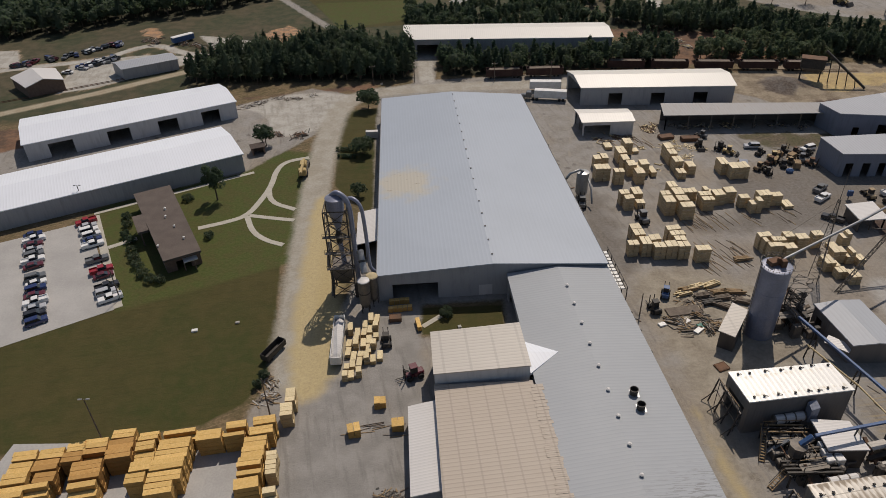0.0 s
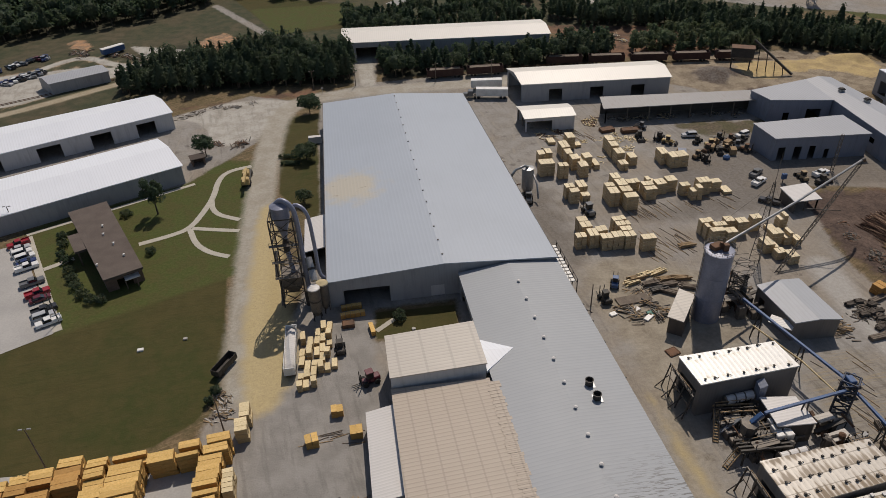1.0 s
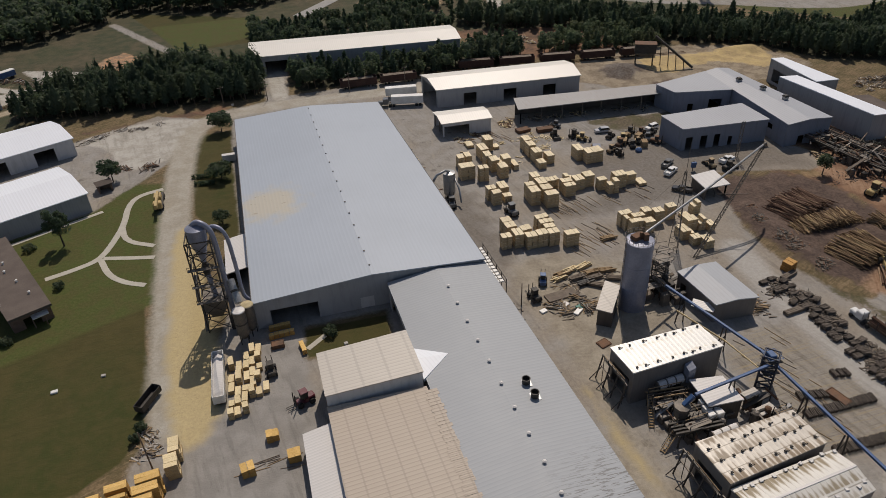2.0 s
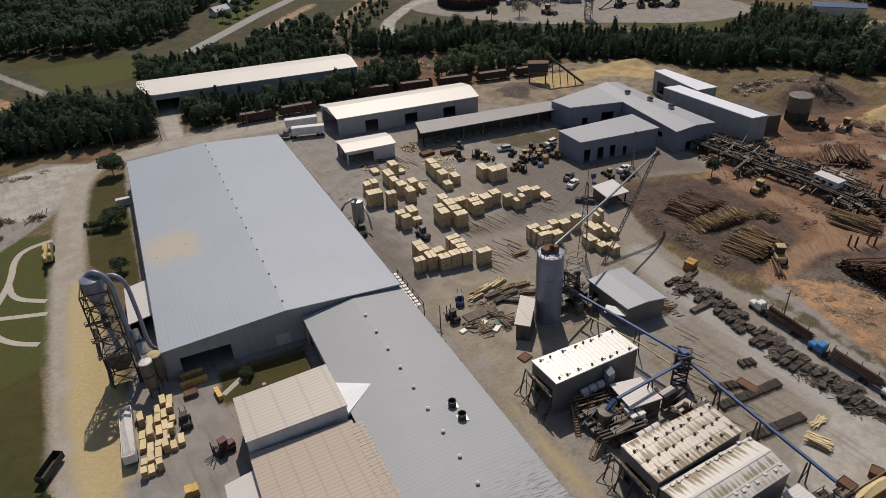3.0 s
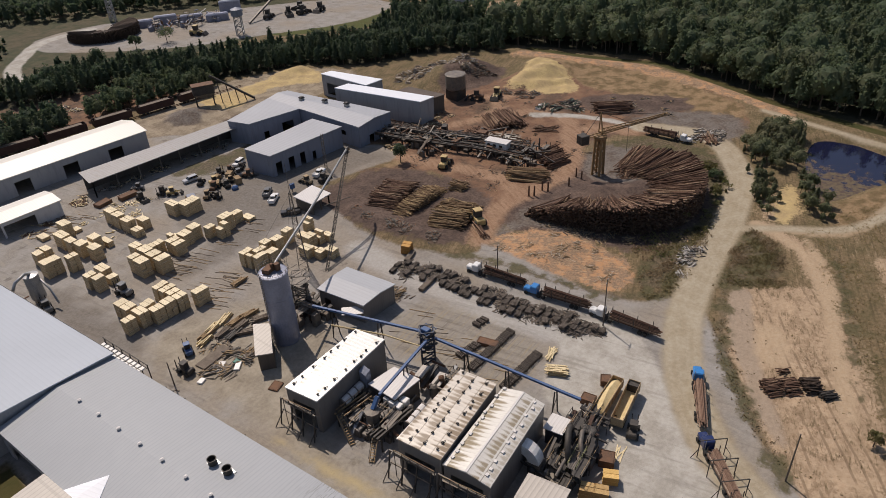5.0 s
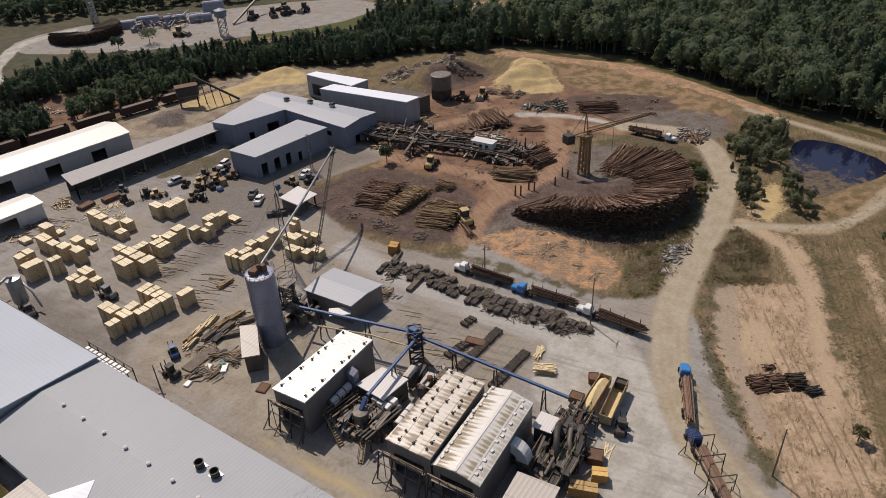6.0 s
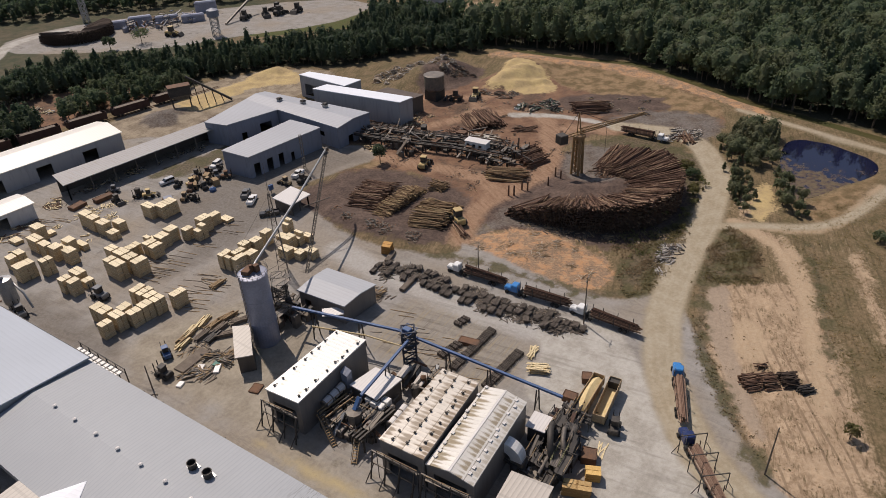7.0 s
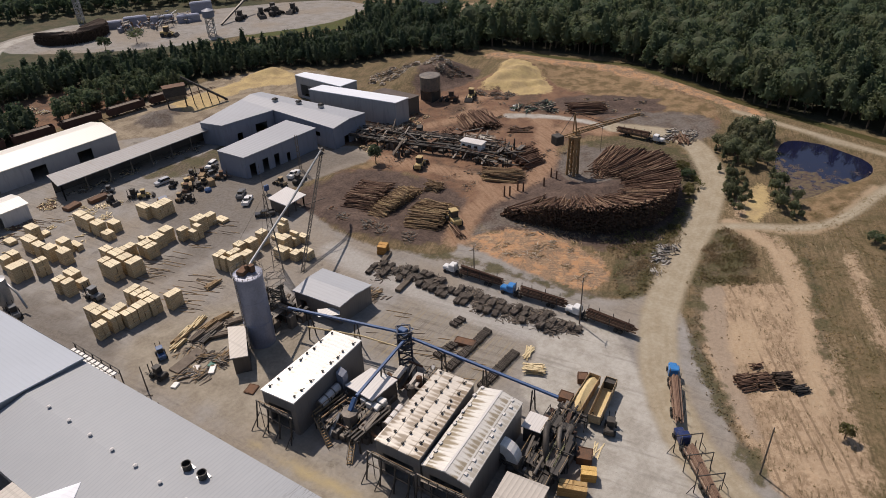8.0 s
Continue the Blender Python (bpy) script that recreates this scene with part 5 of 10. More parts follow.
for n, row in enumerate((FRONT_A, FRONT_B, FRONT_C, FRONT_D)):
    for x, y, w, d in row:
        old = n == 0 and rng.random() < 0.5 and x > -70
        mt = M_LUMBER_B if old else (M_LUMBER_P if n == 3 else M_LUMBER_Y)
        h = rng.choice((3.9, 4.2, 4.2, 4.5)) if n < 3 else 3.4
        lab = "stack of weathered orange lumber bundles" if old else ("stack of pale fresh lumber bundles" if n == 3 else "stack of bright yellow fresh lumber bundles")
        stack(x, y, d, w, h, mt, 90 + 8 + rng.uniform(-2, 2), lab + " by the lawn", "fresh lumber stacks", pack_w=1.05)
# singles near the lean-to, the kilns and the loading dock
for x, y, w, d, h, t in ((-13.0, 92.2, 2.2, 1.9, 1.7, 4), (-17.4, 85.6, 2.4, 2.2, 1.9, 12), (-9.4, 86.6, 2.3, 2.2, 1.8, 4), (69.3, 38.5, 2.0, 2.5, 2.1, 24), (70.2, 36.5, 2.0, 2.5, 2.1, 24), (74.0, 36.9, 2.0, 2.6, 1.9, 28), (-10.3, 122.9, 4.6, 1.1, 1.2, 4), (-10.0, 120.2, 5.4, 1.1, 1.2, 4), (-5.9, 114.8, 1.0, 3.4, 1.2, 12)):
    stack(x, y, w, d, h, M_LUMBER_S if 60 < x < 72 else M_LUMBER_Y, t, "small stack of orange-brown lumber on the paved yard" if 60 < x < 72 else "small stack of yellow lumber on the paved yard", "loose lumber stacks")
for col, (x0, ys) in enumerate(((-20.3, (99.6, 102.4, 106.8, 109.6, 113.4)), (-19.0, (99.8, 103.0, 105.6, 108.6, 111.8)), (-17.7, (100.2, 103.4, 106.2, 109.2, 112.6, 115.4)), (-16.4, (104.4, 107.4, 110.2, 113.4, 116.2)), (-15.1, (104.6, 108.4, 111.0, 114.0, 116.8)), (-13.6, (105.6,)))):
    for y in ys:
        stack(x0 + rng.uniform(-0.25, 0.25), y + rng.uniform(-0.4, 0.4), 1.1, rng.choice((1.6, 2.2, 2.6)), rng.choice((1.0, 1.0, 1.9)), M_LUMBER_P, rng.uniform(-5, 7), "short block of pale lumber on the paved yard", "short lumber blocks")

# ---- boiler plant: silo, conveyors, kilns' fittings ----
def lattice(parent, name, a, b, width, material, bay=2.0, bar=0.12):
    """A four-legged lattice mast from a to b, its braces joined into one mesh."""
    a, b = Vector(a), Vector(b)
    way = (b - a).normalized()
    s = way.orthogonal().normalized()
    o = way.cross(s)
    legs = [(s * i + o * j) * width / 2 for i, j in ((-1, -1), (1, -1), (1, 1), (-1, 1))]
    for leg in legs:
        part("leg", Mesh().beam(a + leg, b + leg, bar * 1.3), material, parent)
    count = max(1, int((b - a).length / bay))
    web = Mesh()
    for k in range(count):
        p, q = a.lerp(b, k / count), a.lerp(b, (k + 1) / count)
        for i in range(4):
            web.beam(p + legs[i], q + legs[(i + 1) % 4], bar)
            web.beam(q + legs[i], q + legs[(i + 1) % 4], bar)
    tagged(part(name, web, material, parent), kind="stuff")


def make_silo():
    x, y, r, h = 65.6, 109.2, 2.9, 17.2
    s = thing("silo", (x, y), "tall blue-grey steel silo with a railed top deck", "silo")
    part("shell", Mesh().lathe(x, y, [(r, -0.2), (r, 5.6), (r + 0.06, 5.62), (r + 0.06, 5.8), (r, 5.82), (r, 11.3), (r + 0.06, 11.32), (r + 0.06, 11.5), (r, 11.52), (r, h - 0.1), (r + 0.12, h), (r - 0.1, h + 0.1), (0.3, h + 0.35)], 32), M_SILO, s, smooth=False)
    rail = Mesh()
    for k in range(20):
        a0, a1 = k * 0.31416, (k + 1) * 0.31416
        p, q = (x + (r + 0.3) * math.cos(a0), y + (r + 0.3) * math.sin(a0)), (x + (r + 0.3) * math.cos(a1), y + (r + 0.3) * math.sin(a1))
        rail.beam((*p, h + 0.1), (*p, h + 1.15), 0.06)
        for z in (h + 0.6, h + 1.15):
            rail.beam((*p, z), (*q, z), 0.05)
    part("railing", rail, M_STEEL, s)
    deck = Mesh().box(x - 0.6, y + 0.4, h + 0.35, 2.4, 1.6, 0.9, 20).box(x + 0.8, y - 0.6, h + 0.35, 1.0, 1.0, 1.5).tube((x, y, h + 0.3), (x, y, h + 2.0), 0.35)
    part("deck_machinery", deck, M_RUST, s, "rust-brown machinery on the deck")
    lad = Mesh()
    for q in (-0.25, 0.25):
        lad.beam((x - r - 0.25, y + q, 0), (x - r - 0.25, y + q, h + 1), 0.07)
    for k in range(34):
        lad.beam((x - r - 0.25, y - 0.25, 0.4 + k * 0.5), (x - r - 0.25, y + 0.25, 0.4 + k * 0.5), 0.05)
    part("ladder", lad, M_STEEL, s)
    # sloping plate house against the foot
    b = thing("chute_house", (59.0, 108.0), "pale sloping-roofed chute house beside the silo", "shed")
    part("body", Mesh().hexa([(55.6, 105.2, -0.2), (58.2, 103.4, -0.2), (62.4, 109.6, -0.2), (60.0, 112.0, -0.2)], [(55.6, 105.2, 4.2), (58.2, 103.4, 4.2), (62.4, 109.6, 5.3), (60.0, 112.0, 5.3)]), M_WALL_DARK, b)
    part("roof", Mesh().hexa([(55.1, 105.2, 4.25), (57.8, 103.0, 4.25), (62.8, 109.8, 5.35), (60.4, 112.5, 5.35)], [(55.1, 105.2, 4.45), (57.8, 103.0, 4.45), (62.8, 109.8, 5.55), (60.4, 112.5, 5.55)]), M_TANHI, b)
    # blow pipe from the silo top to the mill, on a mast
    p = thing("blow_pipe", (85.5, 127.0), "long pale blow pipe rising over the yard on lattice masts", "pipe")
    part("pipe", Mesh().pipe([(x, y, h + 0.6), (x + 2.2, y + 1.3, h + 1.0), (90, 123.3, 18.4), (112.2, 136.3, 19.4)], 0.27, 10), M_GALV, p, "pale galvanised pipe", smooth=True)
    part("pipe_elbow", Mesh().pipe([(112.0, 136.2, 19.45), (113.3, 137.0, 19.3), (113.9, 137.4, 18.4)], 0.32, 10), M_STEEL, p, smooth=True)
    foot, top = Vector((85.2, 125.8, 0)), Vector((85.0, 126.2, 21.5))
    way = [Vector((math.cos(a), math.sin(a), 0)) for a in (0.4, 2.49, 4.58)]
    for d in way:
        part("mast_leg", Mesh().beam(foot + d * 1.5, top + d * 0.3, 0.13), M_STEEL, p)
    web = Mesh()
    for k in range(13):
        r0, r1 = 1.5 - 1.2 * k / 13, 1.5 - 1.2 * (k + 1) / 13
        c0, c1 = foot.lerp(top, k / 13), foot.lerp(top, (k + 1) / 13)
        for i in range(3):
            web.beam(c0 + way[i] * r0, c1 + way[(i + 1) % 3] * r1, 0.07)
            web.beam(c1 + way[i] * r1, c1 + way[(i + 1) % 3] * r1, 0.06)
    tagged(part("mast_bracing", web, M_STEEL, p), kind="stuff")
    part("spire", Mesh().tube(top, top + Vector((0, 0, 7.5)), 0.07, 6, 0.04), M_STEEL, p)
    lattice(p, "strut_bracing", (87.8, 121.0, 0), (112.2, 136.2, 19.0), 0.6, M_DARK, 1.5, 0.07)
    part("strut_arm", Mesh().beam((97.4, 130.4, 11.0), (104.4, 128.0, 11.2), 0.14), M_DARK, p)
    for q in ((72, 118), (100, 138), (80, 140)):
        part("guy_wire", Mesh().tube((85.0, 126.2, 21.3), (*q, 0), 0.025, 4), M_STEEL, p)
    am = thing("aerial_mast", (127.0, 164.4), "thin grey lattice mast beside the workshop", "mast")
    lattice(am, "bracing", (127.0, 164.4, 0), (127.0, 164.4, 11.5), 0.7, M_STEEL, 1.2, 0.06)
    bp = thing("yard_switch_post", (110.4, 160.8), "blue cabinet on a post beside the shelter", "post")
    part("post", Mesh().beam((110.4, 160.8, -0.1), (110.4, 160.8, 3.0), 0.2), M_STEEL, bp)
    part("cabinet", Mesh().soft_box(110.4, 160.6, 1.2, 1.4, 0.8, 1.6, 0.08), M_BLUE, bp)


make_silo()


def conveyor(a, b, w, parent, mat_=None):
    part("trough", Mesh().beam(a, b, w, w * 0.9), mat_ or M_BLUE, parent)
    a, b = Vector(a), Vector(b)
    part("cover", Mesh().beam(a + Vector((0, 0, w * 0.5)), b + Vector((0, 0, w * 0.5)), w * 1.15, 0.12), mat_ or M_BLUE, parent)


def make_blue_conveyor():
    c = thing("conveyor", (78.6, 79.9), "long blue enclosed conveyor on steel trestles by the kilns", "conveyor")
    conveyor((71.3, 106.0, 6.5), (78.3, 80.6, 7.2), 0.42, c)
    conveyor((78.6, 80.2, 6.5), (81.6, 47.2, 6.2), 0.42, c)
    conveyor((78.0, 79.0, 6.8), (60.4, 75.6, 7.2), 0.42, c)
    lattice(c, "tower_bracing", (78.4, 80.0, 0), (78.4, 80.0, 8.2), 2.6, M_BLUEDARK, 1.4, 0.2)
    part("tower_deck", Mesh().box(78.4, 80.0, 4.3, 3.0, 3.0, 0.15).box(78.4, 80.0, 7.0, 2.8, 2.8, 0.12), M_DARK, c)
    part("drive_head", Mesh().soft_box(78.4, 80.2, 7.1, 1.3, 1.8, 1.2, 0.12), M_BLUE, c)
    for q in (-1.4, 1.4):
        part("tower_rail", Mesh().beam((77.0, 80.0 + q, 8.1), (79.8, 80.0 + q, 8.1), 0.08).beam((78.4 + q, 78.6, 8.1), (78.4 + q, 81.4, 8.1), 0.08), M_BLUE, c)
    for x, y, z in ((79.4, 71.0, 6.0), (80.3, 62.0, 5.9), (81.2, 52.0, 5.8), (75.6, 90.5, 6.6), (72.6, 101.0, 6.2), (69.0, 77.3, 6.6)):
        for dx in (-0.6, 0.6):
            part("trestle_leg", Mesh().beam((x + dx * 1.6, y, -0.1), (x + dx * 0.6, y, z), 0.2), M_DARK, c)
        part("trestle_brace", Mesh().beam((x - 0.8, y, z * 0.3), (x + 0.6, y, z * 0.7), 0.12), M_DARK, c)
    p = thing("steam_pipe", (74.0, 92.0), "pale insulated steam pipe beside the conveyor", "pipe")
    part("pipe", Mesh().pipe([(70.5, 99.5, 5.0), (74.6, 88.4, 5.2), (76.4, 80.0, 5.2)], 0.14, 6).pipe([(70.8, 99.5, 4.6), (74.9, 88.4, 4.8), (76.8, 80.0, 4.8)], 0.12, 6), M_LUMBER_P, p)


make_blue_conveyor()


def kiln_vents():
    def vents(a, b, rows, count, z, across, top=None, pipes=True, label="small dark vent hood with a bent pipe on a kiln roof"):
        for r in rows:
            for k in range(count):
                p = Vector(a).lerp(Vector(b), (k + 0.5 + 0.25 * math.sin(k * 5 + r)) / count) + Vector(across) * (r + 0.2 * math.sin(k * 3.3))
                v = thing("roof_vent", (p.x, p.y, z(r)), label, "vent", "kiln roof vents", turn=rng.uniform(-8, 20))
                part("base", VENT_BASE, None, v, local=True)
                part("hood", top or VENT_HOOD, None, v, local=True)
                if pipes and (k + int(r)) % 3:
                    part("conduit", VENT_PIPE, None, v, local=True)
    vents((52.0, 83.4), (70.8, 85.3), (0.0, 5.6), 8, lambda r: 8.14, (-0.08, 1))
    vents((55.4, 58.2), (74.0, 61.0), (0.4, 2.9, 5.4), 9, lambda r: 8.14, (-0.1, 1))
    vents((56.8, 49.2), (75.9, 52.0), (0.5,), 11, lambda r: 7.38, (-0.1, 1), VENT_LID, False, "pale square vent box on a kiln roof")
    vents((56.8, 49.2), (75.9, 52.0), (6.9,), 10, lambda r: 7.3, (-0.1, 1), VENT_LID, True, "pale square vent box with a bent pipe on a kiln eave")
    cap = thing("ridge_cap", (65.8, 53.9), "thin pale ridge cap on a kiln roof", "ridge cap")
    part("cap", Mesh().beam((55.9, 52.55, 8.17), (75.6, 55.12, 8.17), 0.4, 0.06), M_PALE, cap)


VENT_BASE = Mesh().box(0, 0, -0.1, 0.26, 0.26, 0.34).data("base", M_STEEL)
VENT_HOOD = Mesh().box(0, 0, 0.24, 0.42, 0.42, 0.16, taper=0.7).data("hood", M_DARK)
VENT_LID = Mesh().box(0, 0, 0.24, 0.62, 0.56, 0.14, taper=0.9).data("hood", M_PALE)
VENT_PIPE = Mesh().pipe([(0.1, 0.0, 0.15), (0.4, 0.0, 0.22), (0.7, 0.0, 0.12), (0.8, 0.0, -0.06)], 0.06, 5).data("conduit", M_DARK)
kiln_vents()


def roof_fittings():
    """Round ventilators along both ridges, two large fans on the annex, and the white cricket."""
    for k in range(17):
        t = k / 16
        x, y = 11.0 - 6.0 * t, 128.0 + 93.5 * t
        v = thing("roof_ventilator", (x, y, 9.05), "small round metal ventilator on the warehouse ridge", "vent", "warehouse ridge ventilators")
        part("neck", NECK, None, v, local=True)
        part("cowl", COWL, None, v, local=True)
    for k in range(12):
        y = 117.5 - k * 6.1
        v = thing("roof_ventilator", (26.0 + (122 - y) * 0.073, y, 7.5), "small round pale ventilator on the annex roof", "vent", "annex ridge ventilators")
        part("neck", NECK, None, v, local=True)
        part("cowl", COWL_PALE, None, v, local=True)
    for x, y in ((33.0, 86.4), (33.4, 82.9)):
        f = thing("roof_fan", (x, y, 6.95), "large dark round exhaust fan on the annex roof", "fan", "annex roof fans")
        part("curb", Mesh().box(0, 0, -0.3, 1.9, 1.9, 0.5).data("curb", M_GALV), None, f, local=True)
        part("cowl", Mesh().lathe(0, 0, [(0.72, 0.15), (0.72, 1.3), (0.8, 1.35), (0.66, 1.36), (0.62, 0.6)], 20).data("cowl", M_DARK), None, f, local=True)
    cr = Mesh()
    a, b, c, top = (15.2, 101.6), (21.4, 97.9), (15.5, 92.8), (15.4, 97.4, 7.7)
    za, zb = 6.6, 7.05
    cr.add([(*a, za), (*b, zb), (*c, za), top, (*a, za - 0.6), (*b, zb - 0.6), (*c, za - 0.6)], [(0, 3, 1), (3, 2, 1), (0, 2, 3), (4, 5, 6), (0, 1, 5, 4), (1, 2, 6, 5), (2, 0, 4, 6)])
    part("cricket", cr, M_WHITE, annex, "white triangular flashing ridge")
    for x, y in ((149.0, 200.0), (152.0, 191.0), (154.0, 182.0)):
        f = thing("roof_fan", (x, y, 7.9), "dark boxy exhaust hood on the sawmill roof", "fan", "sawmill roof fans")
        part("box", Mesh().box(0, 0, -0.3, 1.4, 1.4, 1.3).data("box", M_GALV), None, f, local=True)
        part("cap", Mesh().box(0, 0, 1.0, 1.8, 1.8, 0.5, taper=0.6).data("cap", M_DARK), None, f, local=True)


NECK = Mesh().lathe(0, 0, [(0.14, -0.3), (0.14, 0.3)], 10).data("neck", M_GALV)
COWL = Mesh().lathe(0, 0, [(0.13, 0.12), (0.22, 0.18), (0.22, 0.28), (0.06, 0.36)], 10).data("cowl", M_STEEL)
COWL_PALE = Mesh().lathe(0, 0, [(0.2, 0.2), (0.36, 0.3), (0.36, 0.46), (0.1, 0.6)], 10).data("cowl", M_PALE)
roof_fittings()


def cyclone_tower():
    """Sawdust cyclone on a braced frame, with two great bent ducts to the warehouse and a filter tank."""
    x, y = -22.8, 128.2
    t = thing("cyclone_tower", (x, y), "tall dark steel cyclone tower with two bent grey ducts", "tower")
    part("cyclone", Mesh().lathe(x, y, [(0.4, 16.8), (1.85, 22.4), (1.9, 22.5), (1.9, 24.9), (2.05, 24.95), (2.05, 25.2), (0.8, 25.7)], 24), M_SILO, t, "grey conical cyclone")
    part("airlock", Mesh().lathe(x, y, [(0.5, 13.6), (0.75, 14.0), (0.75, 16.0), (0.45, 17.0)], 14), M_DARK, t)
    part("outlet_chute", Mesh().beam((x, y, 13.8), (x + 0.6, y - 0.8, 8.4), 0.8), M_SILO, t)
    part("surge_bin", Mesh().hexa([(x - 1.0, y - 1.0, 3.2), (x + 1.0, y - 1.0, 3.2), (x + 1.0, y + 1.0, 3.2), (x - 1.0, y + 1.0, 3.2)], [(x - 2.2, y - 2.0, 5.4), (x + 2.2, y - 2.0, 5.4), (x + 2.2, y + 2.0, 5.4), (x - 2.2, y + 2.0, 5.4)]).box(x, y, 5.4, 4.4, 4.0, 3.0), M_STEEL, t)
    for dx, dy in ((-2.5, -2.4), (2.5, -2.4), (2.5, 2.4), (-2.5, 2.4)):
        part("leg", Mesh().beam((x + dx, y + dy, -0.2), (x + dx, y + dy, 23.0), 0.26), M_DARK, t)
    web = Mesh()
    for z in (4.2, 8.5, 12.7, 16.9, 20.4, 23.0):
        for (ax, ay), (bx, by) in (((-2.5, -2.4), (2.5, -2.4)), ((2.5, -2.4), (2.5, 2.4)), ((2.5, 2.4), (-2.5, 2.4)), ((-2.5, 2.4), (-2.5, -2.4))):
            web.beam((x + ax, y + ay, z), (x + bx, y + by, z), 0.18)
            web.beam((x + ax, y + ay, z - 3.9), (x + bx, y + by, z), 0.12)
            web.beam((x + bx, y + by, z - 3.9), (x + ax, y + ay, z), 0.12)
    tagged(part("bracing", web, M_DARK, t), kind="stuff")
    for z in (8.5, 12.7, 16.9):
        part("catwalk", Mesh().box(x, y - 2.9, z, 6.2, 0.9, 0.1), M_STEEL, t)
        for zz in (0.55, 1.1):
            part("handrail", Mesh().beam((x - 3.1, y - 3.3, z + zz), (x + 3.1, y - 3.3, z + zz), 0.07), M_DARK, t)
        for k in range(5):
            part("baluster", Mesh().beam((x - 3.1 + k * 1.55, y - 3.3, z), (x - 3.1 + k * 1.55, y - 3.3, z + 1.1), 0.07), M_DARK, t)
    for k in range(3):
        part("stair", Mesh().beam((x - 2.9, y - 2.0 + 3.8 * (k % 2), 0.2 + k * 4.2), (x - 2.9, y + 1.8 - 3.8 * (k % 2), 4.3 + k * 4.2), 0.7, 0.12), M_STEEL, t)
    def duct(pts, r, mt, lab):
        fine = [Vector(p) for p in pts]
        out = []
        for k in range(len(fine) - 1):
            p0, p1, p2, p3 = fine[max(k - 1, 0)], fine[k], fine[k + 1], fine[min(k + 2, len(fine) - 1)]
            for s in range(5):
                u = s / 5
                out.append(0.5 * ((2 * p1) + (p2 - p0) * u + (2 * p0 - 5 * p1 + 4 * p2 - p3) * u * u + (3 * p1 - p0 - 3 * p2 + p3) * u ** 3))
        out.append(fine[-1])
        part("duct", Mesh().pipe(out, r, 12), mt, t, lab, smooth=True)
    duct([(x - 0.8, y + 0.6, 25.2), (x + 0.6, y, 26.4), (x + 2.4, y - 0.8, 25.4), (x + 3.2, y - 1.2, 22.5), (x + 3.3, y - 1.4, 14), (x + 3.4, y - 1.6, 3.4)], 0.55, M_SILO, "wide blue-grey bent duct")
    duct([(x + 1.4, y + 1.0, 23.4), (x + 3.6, y + 0.2, 24.8), (x + 5.6, y - 1.0, 23.0), (x + 6.1, y - 1.4, 16.0), (x + 6.3, y - 1.8, 8.4), (x + 7.8, y - 1.8, 6.4)], 0.42, M_SILO, "narrower blue-grey bent duct")
    part("fan", Mesh().box(x + 3.4, y - 1.8, -0.1, 1.8, 1.8, 3.7), M_DARK, t)
    f = thing("filter_tank", (-17.6, 120.6), "dusty grey round filter tank with a pale lid, on short legs", "tank")
    part("tank", Mesh().lathe(-17.6, 120.6, [(0.5, 1.2), (1.3, 2.6), (1.3, 8.2), (1.42, 8.25), (1.42, 8.5), (0.2, 8.6)], 20), M_STEEL, f)
    part("lid", Mesh().lathe(-17.6, 120.6, [(1.36, 8.52), (1.3, 8.7), (0.2, 8.85)], 20), M_PALE, f, "pale dusty lid")
    part("band", Mesh().lathe(-17.6, 120.6, [(1.34, 5.3), (1.38, 5.35), (1.38, 5.6), (1.34, 5.65)], 20), M_DARK, f)
    part("fan_drum", Mesh().tube((-17.4, 122.6, 9.0), (-18.4, 126.6, 12.4), 0.75, 14), M_GALV, f, "pale fan drum")
    part("drum_band", Mesh().tube((-17.85, 124.4, 10.53), (-17.95, 124.8, 10.87), 0.8, 14), M_DARK, f)
    f2 = thing("filter_tank", (-16.0, 123.0), "beige-topped filter tank behind the cyclone tower", "tank")
    part("tank", Mesh().lathe(-16.0, 123.0, [(0.5, 1.0), (1.25, 2.4), (1.25, 7.6), (1.4, 7.65), (1.4, 7.9), (0.2, 8.1)], 20), M_STEEL, f2)
    part("lid", Mesh().lathe(-16.0, 123.0, [(1.34, 7.92), (1.25, 8.1), (0.2, 8.3)], 20), M_CHIPDUST, f2, "lid covered in yellow dust")
    for k in range(3):
        a = 0.5 + k * 2.094
        part("leg", Mesh().beam((-16.0 + math.cos(a), 123.0 + math.sin(a), -0.2), (-16.0 + math.cos(a), 123.0 + math.sin(a), 2.8), 0.2), M_DARK, f2)
    for k in range(4):
        a = 0.785 + k * 1.5708
        part("leg", Mesh().beam((-17.6 + 1.1 * math.cos(a), 120.6 + 1.1 * math.sin(a), -0.2), (-17.6 + 1.1 * math.cos(a), 120.6 + 1.1 * math.sin(a), 3.2), 0.2), M_DARK, f)


cyclone_tower()


